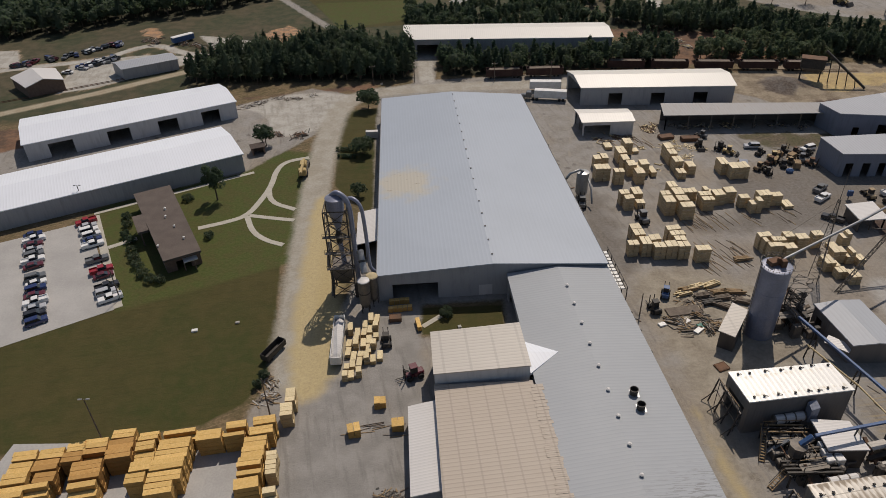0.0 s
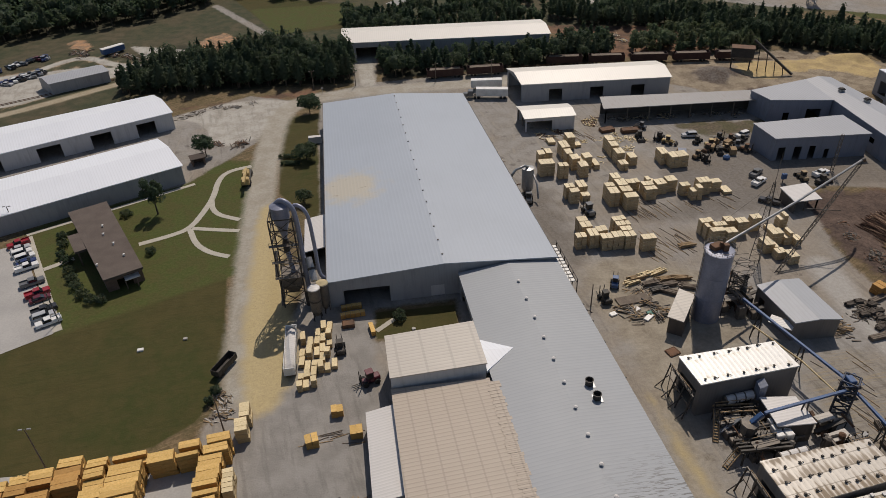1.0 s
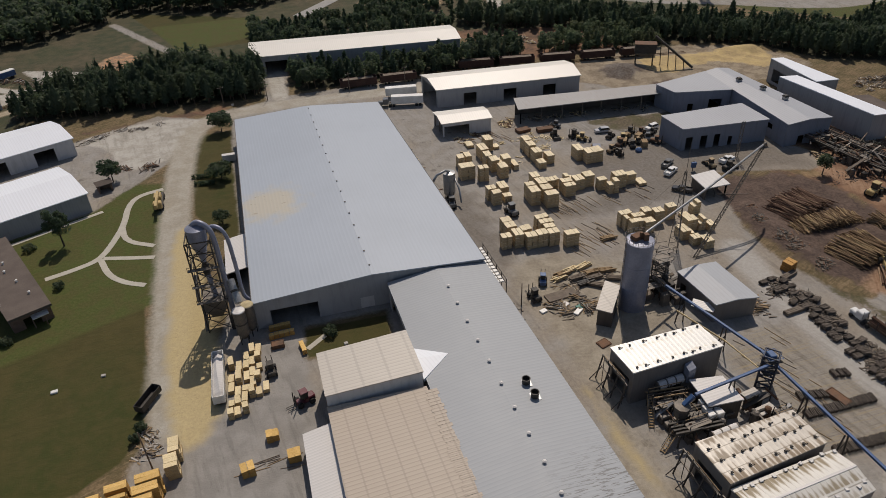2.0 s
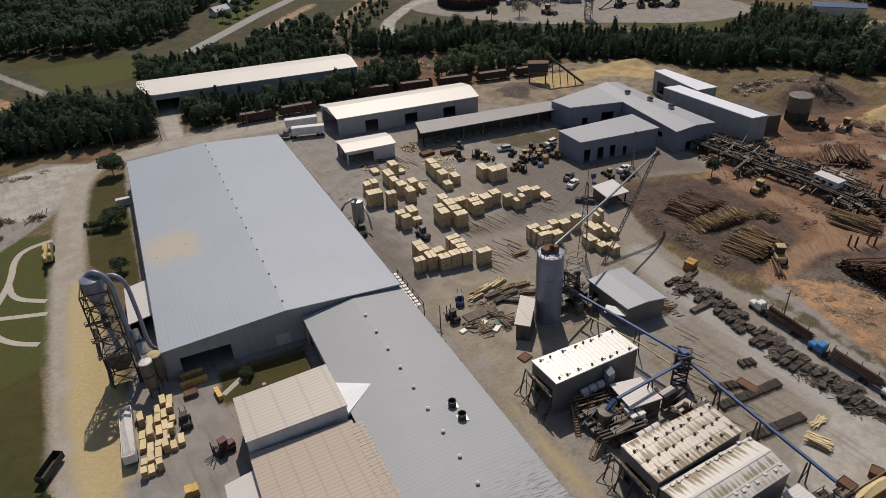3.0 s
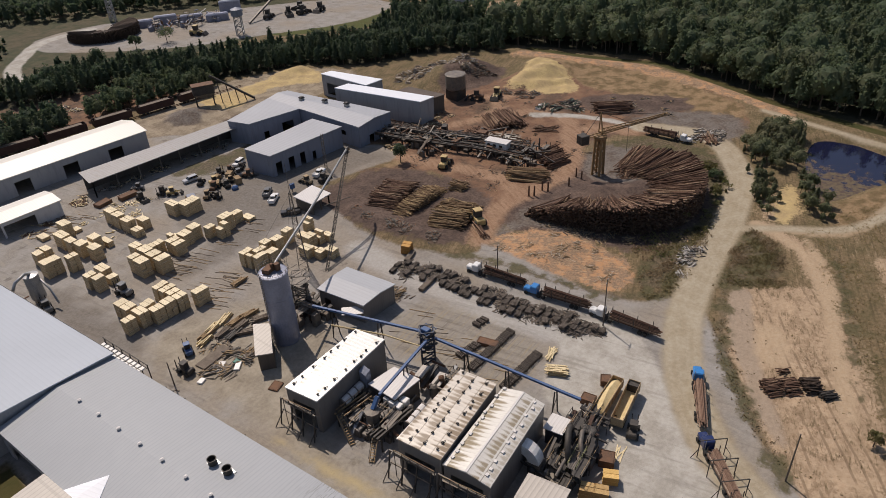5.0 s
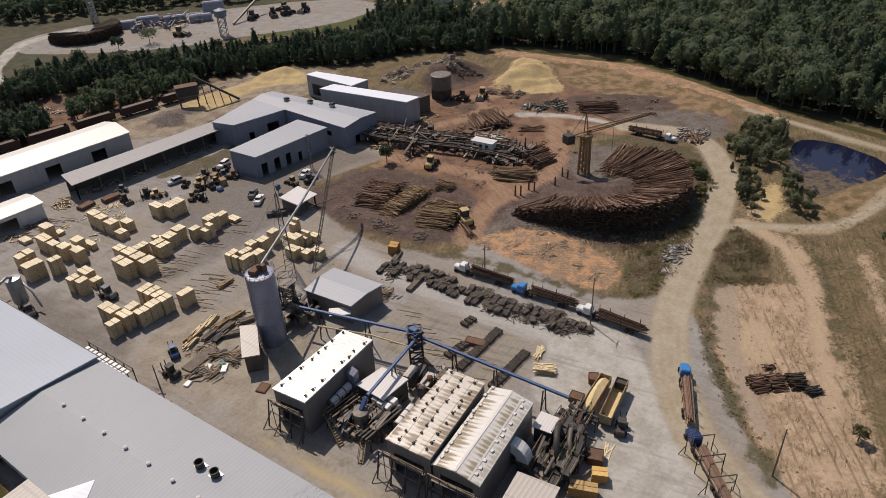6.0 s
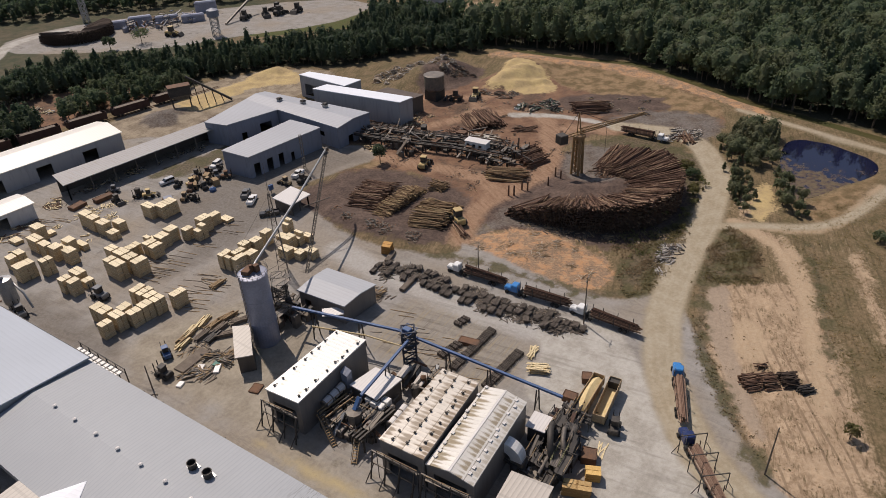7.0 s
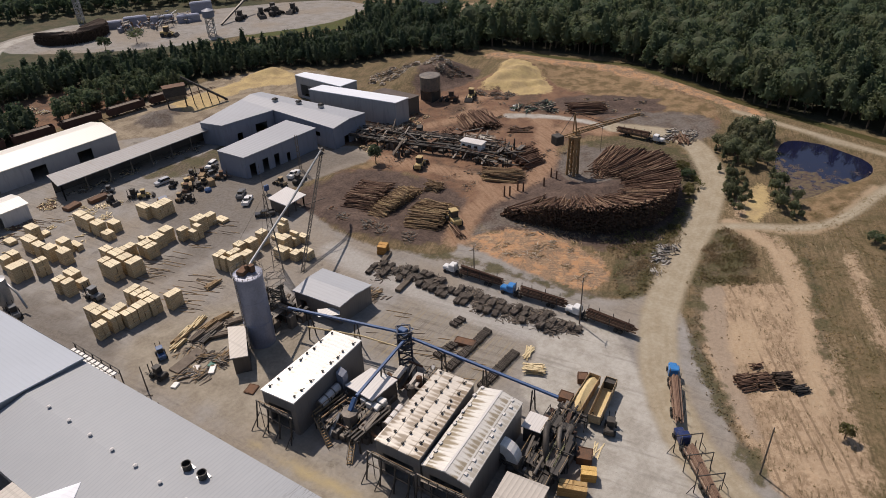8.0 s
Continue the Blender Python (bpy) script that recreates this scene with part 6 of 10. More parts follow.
def small_silo():
    s = thing("dust_silo", (38.9, 167.0), "small round grey dust silo beside the warehouse", "silo")
    part("tank", Mesh().lathe(38.9, 167.0, [(1.2, 0.8), (1.65, 1.6), (1.65, 7.6), (1.75, 7.65), (1.75, 7.85), (0.2, 8.2)], 20), M_GALV, s)
    for k in range(4):
        a = 0.785 + k * 1.5708
        part("leg", Mesh().beam((38.9 + 1.3 * math.cos(a), 167 + 1.3 * math.sin(a), -0.2), (38.9 + 1.3 * math.cos(a), 167 + 1.3 * math.sin(a), 4.2), 0.18), M_DARK, s)
    part("duct", Mesh().pipe([(38.9, 167, 8.1), (37.6, 165.8, 9.2), (35.0, 165.0, 8.6), (33.6, 164.8, 6.5)], 0.35, 10), M_GALV, s, smooth=True)
    part("duct", Mesh().pipe([(40.2, 166.2, 6.5), (40.9, 164.0, 4.0), (40.6, 160.5, 1.6)], 0.25, 8), M_GALV, s, smooth=True)


small_silo()


def side_rack():
    """Steel-framed outfeed rack with white rollers along the annex's end."""
    r = thing("outfeed_rack", (39.6, 128.5), "dark steel outfeed rack topped with rows of white panels", "conveyor")
    for k in range(11):
        y = 121.5 + k * 1.35
        for dx in (-1.05, 0.0, 1.05):
            part("panel", Mesh().soft_box(38.6 + dx - (y - 121) * 0.07, y, 3.3, 0.9, 0.95, 0.25, 0.05, 4), M_WHITEP, r)
    for k in range(6):
        y = 120.6 + k * 3.0
        for dx in (36.9, 40.4):
            part("post", Mesh().beam((dx - (y - 121) * 0.07, y, -0.1), (dx - (y - 121) * 0.07, y, 4.4), 0.18), M_DARK, r)
    for dx, z in ((36.9, 3.2), (40.4, 3.2), (40.4, 4.3)):
        part("rail", Mesh().beam((dx + 0.03, 120.4, z), (dx - 1.06, 136.2, z), 0.16), M_DARK, r)


side_rack()

# ---- log yard ----
def log_pile(name, label, at, axis, length, width, height, r=0.2, material=None, seed=1, spread=3.0, group=""):
    """Tree-length logs heaped side by side, ends uneven. at: middle on the ground; axis: the logs' heading in degrees."""
    g = random.Random(seed)
    a = Vector((math.cos(radians(axis)), math.sin(radians(axis)), 0))
    o = Vector((-a.y, a.x, 0))
    z0 = float(land(np.array([at[0]]), np.array([at[1]]))[0])
    c = Vector((at[0], at[1], z0))
    m = Mesh()
    level, z = 0, r
    while z < height:
        half = width / 2 * (1 - 0.55 * z / height)
        n = max(2, int(2 * half / (r * 2.1)))
        for k in range(n):
            s = -half + 2 * half * (k + 0.5) / n + g.uniform(-0.1, 0.1)
            ln = length * g.uniform(0.72, 1.0)
            sh = g.uniform(-0.12, 0.12) * length
            lean = radians(g.gauss(0, spread * 1.5))
            w = a * math.cos(lean) + o * math.sin(lean)
            p = c + o * s + a * sh + Vector((0, 0, z + g.uniform(-0.1, 0.15)))
            tilt = Vector((0, 0, g.gauss(0, 0.2)))
            rr = r * g.uniform(0.7, 1.25)
            m.tube(p - w * ln / 2 - tilt, p + w * ln / 2 + tilt, rr, 6, rr * 0.7)
        z += r * 1.75
        level += 1
    return lone(name, m, material or M_LOG, label, "log pile", group, "stuff")


log_pile("log_pile", "heap of brown pine logs on dark bark ground", (126.0, 134.5), -71, 9.4, 18.5, 2.5, 0.17, M_LOG, 1, 4, group="log piles")
log_pile("log_pile", "long narrow heap of paler short logs", (127.3, 125.3), -87, 5.6, 21.5, 2.3, 0.16, M_LOG_PALE, 2, 9, group="log piles")
log_pile("log_pile", "short heap of pale logs at the end of the row", (140.4, 121.7), -80, 5.2, 5.0, 1.8, 0.17, M_LOG_PALE, 13, 12, group="log piles")
log_pile("log_pile", "heap of sunlit pale pine logs", (127.0, 112.3), -75, 9.8, 16.0, 2.8, 0.17, M_LOG_PALE, 3, 4, group="log piles")
log_pile("log_pile", "heap of brown pine logs on red earth", (188.0, 139.5), 55, 13.0, 15, 2.4, 0.2, M_LOG, 4, group="log piles")
log_pile("log_pile", "scattered brown logs on red earth", (176.5, 141.8), 55, 5.5, 9, 1.0, 0.2, M_LOG, 5, 10, group="log piles")
log_pile("log_pile", "square rack of brown logs beside the log deck", (157.2, 109.2), -69, 11.5, 7.0, 2.6, 0.22, M_LOG_PALE, 6, 2, group="log piles")
log_pile("log_pile", "heap of brown logs near the dam", (219.0, 114.0), -52, 13, 10, 2.2, 0.22, M_LOG, 7, group="log piles")
log_pile("log_pile", "few loose logs on red earth", (190.5, 123.5), -50, 9, 4.0, 0.7, 0.2, M_LOG, 8, 14, group="log piles")
log_pile("log_pile", "heap of dark logs at the road bend", (212.0, 76.0), 20, 8, 5, 1.0, 0.2, M_LOG, 9, 16, group="log piles")
for k, (x, y, ax, ln, w, h, mt) in enumerate(((110.9, 23.5, -45, 3.3, 5.0, 1.4, M_LOG), (113.2, 21.0, -43, 3.3, 5.0, 1.3, M_LOG), (115.7, 17.8, -48, 3.4, 4.6, 1.5, M_LOG_END), (115.0, 14.6, -40, 3.2, 2.6, 0.9, M_DARK), (117.0, 23.0, -40, 2.6, 1.6, 0.6, M_LOG))):
    log_pile("rack_logs", "rack of dark weathered poles on tan dirt", (x, y), ax, ln, w, h, 0.13, mt, 20 + k, 4, group="pole racks")


def log_ring():
    """Logs stacked radially in a horseshoe round the crane, butt ends outward."""
    g = random.Random(33)
    m = Mesh()
    cx, cy = 163.4, 87.2
    ring = thing("log_ring", (cx, cy), "horseshoe of tree-length logs stacked round the crane", "log pile")
    singles = 0
    for level in range(20):
        z = 0.25 + level * 0.42
        t = level / 20
        a0, a1 = 158 + 12 * t, 372 - 10 * t
        n = int((a1 - a0) * 0.0174533 * 26 / 0.36)
        for k in range(n):
            ang = radians(a0 + (a1 - a0) * (k + g.uniform(0.1, 0.9)) / n)
            deg = math.degrees(ang)
            cap = 8.2 * max(0.1, min(1.0, (deg - 160) / 50 + 0.3, (376 - deg) / 70 + 0.2)) + 0.5 * math.sin(deg * 0.23) * math.sin(deg * 0.091)
            if z > cap + g.uniform(-0.5, 0.4):
                continue
            outer = 26.0 + 0.9 * math.sin(ang * 3) + t * 0.4 + g.uniform(-1.2, 0.7)
            inner = outer - (g.uniform(8.5, 14.0) if deg > 265 else g.uniform(9.0, 14.5))
            w = Vector((math.cos(ang), math.sin(ang), 0))
            v = Vector((math.cos(ang + g.gauss(0, 0.09)), math.sin(ang + g.gauss(0, 0.09)), 0))
            up = Vector((0, 0, 1))
            r = g.uniform(0.12, 0.225)
            c = Vector((cx, cy, 0))
            ends = c + w * outer + up * (z + g.uniform(-0.15, 0.15)), c + w * outer - v * (outer - inner) + up * max(0.3, z * 0.46 + g.uniform(-0.5, 0.5))
            if 190 < deg < 320 and z > cap - 0.75 and singles < 300:
                part("log", Mesh().tube(*ends, r, 6, r * 0.6), M_LOG_SINGLE, ring)
                singles += 1
                continue
            m.tube(*ends, r, 6, r * 0.6)
            # Outer butts near-black: weathered ends with the wall's shade put into their colour.
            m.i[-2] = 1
    for _ in range(260):
        ang, rad = radians(g.uniform(165, 365)), g.uniform(8.0, 15.0)
        p = Vector((cx + rad * math.cos(ang), cy + rad * math.sin(ang), g.uniform(0.2, 0.4 + (rad - 8) * 0.4)))
        h = ang + g.gauss(0, 0.7)
        d = Vector((math.cos(h), math.sin(h), g.uniform(-0.05, 0.2))) * g.uniform(1.5, 4.0)
        m.tube(p - d, p + d, g.uniform(0.1, 0.2), 6, 0.09)
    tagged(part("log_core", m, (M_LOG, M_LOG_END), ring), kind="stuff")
    for k, (x, y) in enumerate(((148.0, 102.4), (148.8, 101.1), (152.8, 101.0), (153.1, 99.3), (158.8, 95.9), (165.3, 97.3), (164.4, 95.0))):
        lone("post", Mesh().tube((x, y, -0.3), (x + 0.1, y, 3.2), 0.28, 8, 0.22), M_RUST, "thick rusty stake at the end of the log ring", "post", "log ring stakes")


log_ring()


def log_crane():
    x, y = 170.2, 93.0
    c = thing("log_crane", (x, y), "tan lattice log crane on a tower with a long jib", "crane")
    part("footing", Mesh().box(x, y, -0.3, 4.4, 4.4, 0.6), M_OLDWOOD, c)
    for dx, dy in ((-1, -1), (1, -1), (1, 1), (-1, 1)):
        part("tower_leg", Mesh().beam((x + dx * 1.15, y + dy * 1.15, 0.3), (x + dx * 0.95, y + dy * 0.95, 12.0), 0.62), M_CRANE, c)
    web = Mesh()
    for k in range(6):
        z0, z1 = 0.5 + k * 1.9, 0.5 + (k + 1) * 1.9
        for (ax, ay), (bx, by) in (((-1, -1), (1, -1)), ((1, -1), (1, 1)), ((1, 1), (-1, 1)), ((-1, 1), (-1, -1))):
            web.beam((x + ax, y + ay, z0), (x + bx, y + by, z1), 0.2)
            web.beam((x + ax, y + ay, z1), (x + bx, y + by, z1), 0.22)
    tagged(part("tower_bracing", web, M_CRANE, c), kind="stuff")
    part("slewing_ring", Mesh().lathe(x, y, [(1.8, 11.9), (2.0, 12.1), (1.9, 12.8), (1.5, 13.0)], 20), M_CRANE, c)
    d = Vector((25.6, -11.8, 0)).normalized()
    s = Vector((-d.y, d.x, 0))
    p0 = Vector((x, y, 13.2))
    tail, tip, apex = p0 - d * 6.0, p0 + d * 24.0 + Vector((0, 0, 0.8)), p0 + Vector((0, 0, 6.6)) - d * 0.4
    for q in (-0.7, 0.7):
        part("jib_chord", Mesh().beam(tail + s * q, tip + s * q * 0.4, 0.26), M_CRANE, c)
        part("apex_leg", Mesh().beam(p0 + s * q * 1.4, apex, 0.26), M_CRANE, c)
    part("jib_chord", Mesh().beam(p0 + Vector((0, 0, 1.5)), tip + Vector((0, 0, 0.5)), 0.24), M_CRANE, c)
    jw = Mesh()
    for k in range(16):
        a, b = p0 + (tip - p0) * (k / 16), p0 + (tip - p0) * ((k + 1) / 16)
        f = 1 - 0.6 * k / 16
        jw.beam(a + s * 0.7 * f, b - s * 0.7 * f, 0.13)
        jw.beam(a + s * 0.7 * f, b + Vector((0, 0, 1.5 * f)), 0.12)
        jw.beam(a - s * 0.7 * f, b + Vector((0, 0, 1.5 * f)), 0.12)
    tagged(part("jib_bracing", jw, M_CRANE, c), kind="stuff")
    for end in (tip, p0 + d * 13, tail):
        part("stay_cable", Mesh().tube(apex, end, 0.07, 5), M_DARK, c)
    part("counterweight", Mesh().soft_box(tail.x, tail.y, 11.6, 2.6, 2.8, 2.6, 0.15, math.degrees(math.atan2(d.y, d.x))), M_DARK, c, "dark counterweight box")
    cab = p0 + d * 1.8 + s * 1.7
    part("cab", Mesh().soft_box(cab.x, cab.y, 11.4, 1.7, 1.5, 1.9, 0.12, math.degrees(math.atan2(d.y, d.x))), M_CRANE, c)
    hook = p0 + d * 10
    part("hoist_cable", Mesh().tube(hook, hook - Vector((0, 0, 8)), 0.06, 5), M_DARK, c)


log_crane()


def log_deck():
    """The long log deck and conveyors that feed the mill."""
    g = random.Random(9)
    d = thing("log_deck", (160.0, 140.0), "long dark steel log deck and conveyors feeding the mill", "conveyor")
    path = [Vector((150.5, 171.0, 0)), Vector((155.0, 150.0, 0)), Vector((161.0, 132.0, 0)), Vector((163.5, 116.5, 0))]
    for off, z, mt in ((0.0, 2.6, M_DARK), (3.4, 2.0, M_DARK), (7.0, 2.8, M_STEEL), (11.0, 1.6, M_DARKRUST)):
        for a, b in zip(path, path[1:]):
            o = Vector((-(b - a).y, (b - a).x, 0)).normalized() * off
            up = Vector((0, 0, z))
            part("trough", Mesh().beam(a + o + up, b + o + up, 1.3, 0.5), mt, d)
            for q in (-0.75, 0.75):
                e = Vector((-(b - a).y, (b - a).x, 0)).normalized() * q
                part("side_rail", Mesh().beam(a + o + e + up * 1.25, b + o + e + up * 1.25, 0.16), M_DARK, d)
            for k in range(5):
                p = a.lerp(b, (k + 0.5) / 5) + o
                part("leg", Mesh().beam(p + Vector((0, 0, -0.1)), p + up, 0.3), M_DARK, d)
    for k in range(16):
        t = k / 16
        p = path[0].lerp(path[2], min(1, t * 1.3)) if t < 0.77 else path[2].lerp(path[3], (t - 0.77) / 0.23)
        part("frame", Mesh().box(p.x + g.uniform(2, 13), p.y + g.uniform(-2, 2), -0.1, g.uniform(1.2, 3.5), g.uniform(1.2, 4.0), g.uniform(1.4, 3.8), g.uniform(0, 90)), g.choice((M_DARK, M_STEEL, M_RUST, M_STEEL)), d)
    for k in range(24):
        y = g.uniform(106, 168)
        x = 163 - (y - 116) * 0.2 + g.uniform(-2, 15)
        part("cross_beam", Mesh().beam((x, y, g.uniform(1.5, 3.8)), (x + g.uniform(-5, 5), y + g.uniform(-6, 6), g.uniform(1.5, 4.0)), 0.3), g.choice((M_DARK, M_STEEL, M_OLDWOOD)), d)
    for k in range(46):
        seg = g.choice(list(zip(path, path[1:])))
        a = seg[0].lerp(seg[1], g.random())
        w = (seg[1] - seg[0]).normalized()
        o = Vector((-w.y, w.x, 0)) * g.choice((0.0, 3.4, 7.0, 9.2, 11.0))
        v = (w + Vector((g.gauss(0, 0.12), g.gauss(0, 0.12), g.gauss(0, 0.02)))).normalized() * g.uniform(2.0, 5.0)
        part("log", Mesh().tube(a + o - v / 2 + Vector((0, 0, 3.1)), a + o + v / 2 + Vector((0, 0, 3.1)), g.uniform(0.14, 0.24), 6, 0.13), M_LOG_SINGLE, d)
    hs = thing("operator_cabin", (166.0, 126.2), "white operator cabin raised over the log deck", "cabin")
    part("body", Mesh().soft_box(166.0, 126.2, 1.8, 3.2, 7.2, 2.6, 0.08, 8), M_WHITEP, hs)
    for q in (-2, 0.2, 2.2):
        part("window", Mesh().box(164.36 + q * -0.14, 126.2 + q, 2.9, 0.06, 1.1, 0.8, 8), M_GLASS, hs)
    part("roof", Mesh().box(166.0, 126.2, 4.4, 3.6, 7.8, 0.15, 8), M_PALE, hs)
    for q in (-3, 3):
        part("leg", Mesh().box(166.0 - q * 0.14, 126.2 + q, -0.2, 2.6, 0.3, 2.1, 8), M_DARK, hs)
    st = thing("exhaust_stack", (172.0, 114.5), "thin dark exhaust stack over the log deck", "stack")
    part("pipe", Mesh().tube((172.0, 114.5, -0.2), (172.0, 114.5, 6.0), 0.22, 8), M_DARK, st)
    for k, (x, y, w) in enumerate(((174.0, 112.0, 7.0), (170.5, 107.5, 6.0))):
        log_pile("deck_logs", "layer of logs lying across the log deck", (x, y), -20, 8.5, w, 2.3, 0.2, M_LOG, 40 + k, 3, group="log deck logs")
    # bark silo behind the mill house
    b = thing("bark_bin", (197.4, 168.6), "dark weathered round bark bin on a square frame", "silo")
    part("shell", Mesh().lathe(197.4, 168.6, [(2.0, 2.6), (3.8, 4.2), (3.8, 9.2), (4.0, 9.3), (3.6, 9.5)], 22), M_STEEL, b)
    part("base_house", Mesh().box(197.4, 168.6, -0.2, 5.4, 5.4, 4.0), M_DARK, b)
    for dx, dy in ((-2.4, -2.4), (2.4, -2.4), (2.4, 2.4), (-2.4, 2.4)):
        part("leg", Mesh().beam((197.4 + dx, 168.6 + dy, -0.2), (197.4 + dx, 168.6 + dy, 5.0), 0.4), M_DARK, b)
    sh = building("side_shed", "brown flat-roofed side shed by the mill house", [(179.0, 165.0), (185.0, 164.0), (184.0, 180.0), (178.0, 181.0)], 6.0, None, 0, M_BROWNROOF, M_WALL_DARK, over=0.2)


log_deck()


def sawdust_conveyor():
    c = thing("loading_conveyor", (146.0, 240.0), "dark inclined loading conveyor with a bin on legs", "conveyor")
    part("boom", Mesh().beam((153.0, 234.6, 0.6), (140.6, 243.4, 11.6), 0.9, 0.7), M_DARK, c)
    for k in range(4):
        t = 0.25 + k * 0.2
        p = Vector((153.0, 234.6, 0.6)).lerp(Vector((140.6, 243.4, 11.6)), t)
        part("leg", Mesh().beam((p.x + 0.8, p.y, -0.1), p, 0.25), M_DARK, c)
    b = thing("chip_bin", (138.0, 245.5), "dark steel chip bin standing on tall legs", "bin")
    part("bin", Mesh().box(138.0, 245.5, 5.0, 8.0, 4.0, 3.4, -25), M_DARK, b)
    part("bin_roof", Mesh().box(138.0, 245.5, 8.4, 8.4, 4.4, 0.2, -25), M_RUST, b)
    part("hopper", Mesh().hexa([(136.5, 245.0, 3.2), (139.5, 243.6, 3.2), (140, 245.8, 3.2), (137, 247.2, 3.2)], [(133.6, 245.4, 5.0), (140.8, 242.0, 5.0), (142.4, 245.6, 5.0), (135.2, 249.0, 5.0)]), M_STEEL, b)
    for dx, dy in ((-3.6, 0.3), (2.2, -2.6), (3.8, 0.2), (-2.2, 3.0)):
        part("leg", Mesh().beam((138 + dx, 245.5 + dy, -0.2), (138 + dx, 245.5 + dy, 5.0), 0.35), M_DARK, b)


sawdust_conveyor()

# ---- vehicles ----
def paint(name, c, rough=0.3):
    k = Nodes(name)
    dust = k.ramp(k.noise(1.2, 4), 0.45, 0.8, 0.0, 0.4)
    return k.done(k.mix(dust, c, tuple(0.6 * v + 0.12 for v in c)), rough, 0.0, 0.6)


PAINTS = {"white": paint("white_car_paint", (0.72, 0.72, 0.71)), "silver": paint("silver_car_paint", (0.42, 0.43, 0.45)), "black": paint("black_car_paint", (0.02, 0.02, 0.024)),
          "red": paint("red_car_paint", (0.30, 0.02, 0.03)), "maroon": paint("maroon_car_paint", (0.11, 0.015, 0.025)), "navy": paint("navy_car_paint", (0.015, 0.03, 0.11)), "grey": paint("grey_car_paint", (0.13, 0.135, 0.14))}
WHEEL = Mesh().tube((0, -0.12, 0), (0, 0.12, 0), 0.34, 12).data("tyre", M_BLACK)
BIG_WHEEL = Mesh().tube((0, -0.28, 0), (0, 0.28, 0), 0.52, 12).data("tyre", M_BLACK)
RIM = Mesh().tube((0, -0.13, 0), (0, 0.13, 0), 0.18, 8).data("rim", M_GALV)
CAR_PARTS = {}


def car_meshes(kind, colour):
    """Body, glasshouse and roof of a sedan, an suv or a pickup, built once for each colour."""
    key = (kind, colour)
    if key in CAR_PARTS:
        return CAR_PARTS[key]
    m = PAINTS[colour]
    if kind == "pickup":
        body = Mesh().soft_box(0, 0, 0.35, 5.5, 1.9, 0.65, 0.12).soft_box(1.95, 0, 0.9, 1.5, 1.8, 0.22, 0.1)
        body.box(-1.75, -0.9, 0.9, 1.9, 0.1, 0.42).box(-1.75, 0.9, 0.9, 1.9, 0.1, 0.42).box(-2.66, 0, 0.9, 0.1, 1.85, 0.42)
        glass = Mesh().hexa([(-0.75, -0.84, 1.0), (1.25, -0.84, 1.0), (1.25, 0.84, 1.0), (-0.75, 0.84, 1.0)], [(-0.6, -0.7, 1.68), (0.65, -0.7, 1.68), (0.65, 0.7, 1.68), (-0.6, 0.7, 1.68)])
        roof = Mesh().soft_box(0.02, 0, 1.64, 1.4, 1.5, 0.12, 0.06)
    elif kind == "suv":
        body = Mesh().soft_box(0, 0, 0.35, 4.8, 1.9, 0.72, 0.14)
        glass = Mesh().hexa([(-2.3, -0.86, 1.02), (1.2, -0.86, 1.02), (1.2, 0.86, 1.02), (-2.3, 0.86, 1.02)], [(-2.0, -0.7, 1.66), (0.5, -0.7, 1.66), (0.5, 0.7, 1.66), (-2.0, 0.7, 1.66)])
        roof = Mesh().soft_box(-0.75, 0, 1.62, 2.7, 1.48, 0.14, 0.06)
    else:
        body = Mesh().soft_box(0, 0, 0.3, 4.7, 1.8, 0.6, 0.14)
        glass = Mesh().hexa([(-1.75, -0.8, 0.86), (1.1, -0.8, 0.86), (1.1, 0.8, 0.86), (-1.75, 0.8, 0.86)], [(-1.1, -0.62, 1.38), (0.3, -0.62, 1.38), (0.3, 0.62, 1.38), (-1.1, 0.62, 1.38)])
        roof = Mesh().soft_box(-0.4, 0, 1.35, 1.55, 1.32, 0.1, 0.05)
    CAR_PARTS[key] = (body.data("body", m), glass.data("glasshouse", M_GLASS), roof.data("roof", m))
    return CAR_PARTS[key]


def car(x, y, turn, kind, colour, group="parked cars"):
    word = {"pickup": "pickup truck", "suv": "suv", "sedan": "sedan"}[kind]
    c = thing({"pickup": "pickup_truck", "suv": "suv", "sedan": "car"}[kind], (x, y, 0.02), f"{colour} {word} parked on the pale lot" if group == "parked cars" else f"{colour} {word} parked in the yard", "car", group, turn=turn)
    for nm, me in zip(("body", "glasshouse", "roof"), car_meshes(kind, colour)):
        part(nm, me, None, c, local=True)
    reach = 1.65 if kind == "pickup" else 1.42
    for dx in (-reach, reach):
        for dy in (-0.82, 0.82):
            w = part("wheel", WHEEL, None, c, local=True)
            w.matrix_basis = pose(dx, dy, 0.34)
            part("rim", RIM, None, w, local=True)
    for dy in (-0.6, 0.6):
        L = part("headlight", HEADLIGHT, None, c, local=True)
        L.matrix_basis = pose(2.74 if kind == "pickup" else (2.4 if kind == "suv" else 2.34), dy, 0.7)
    return c


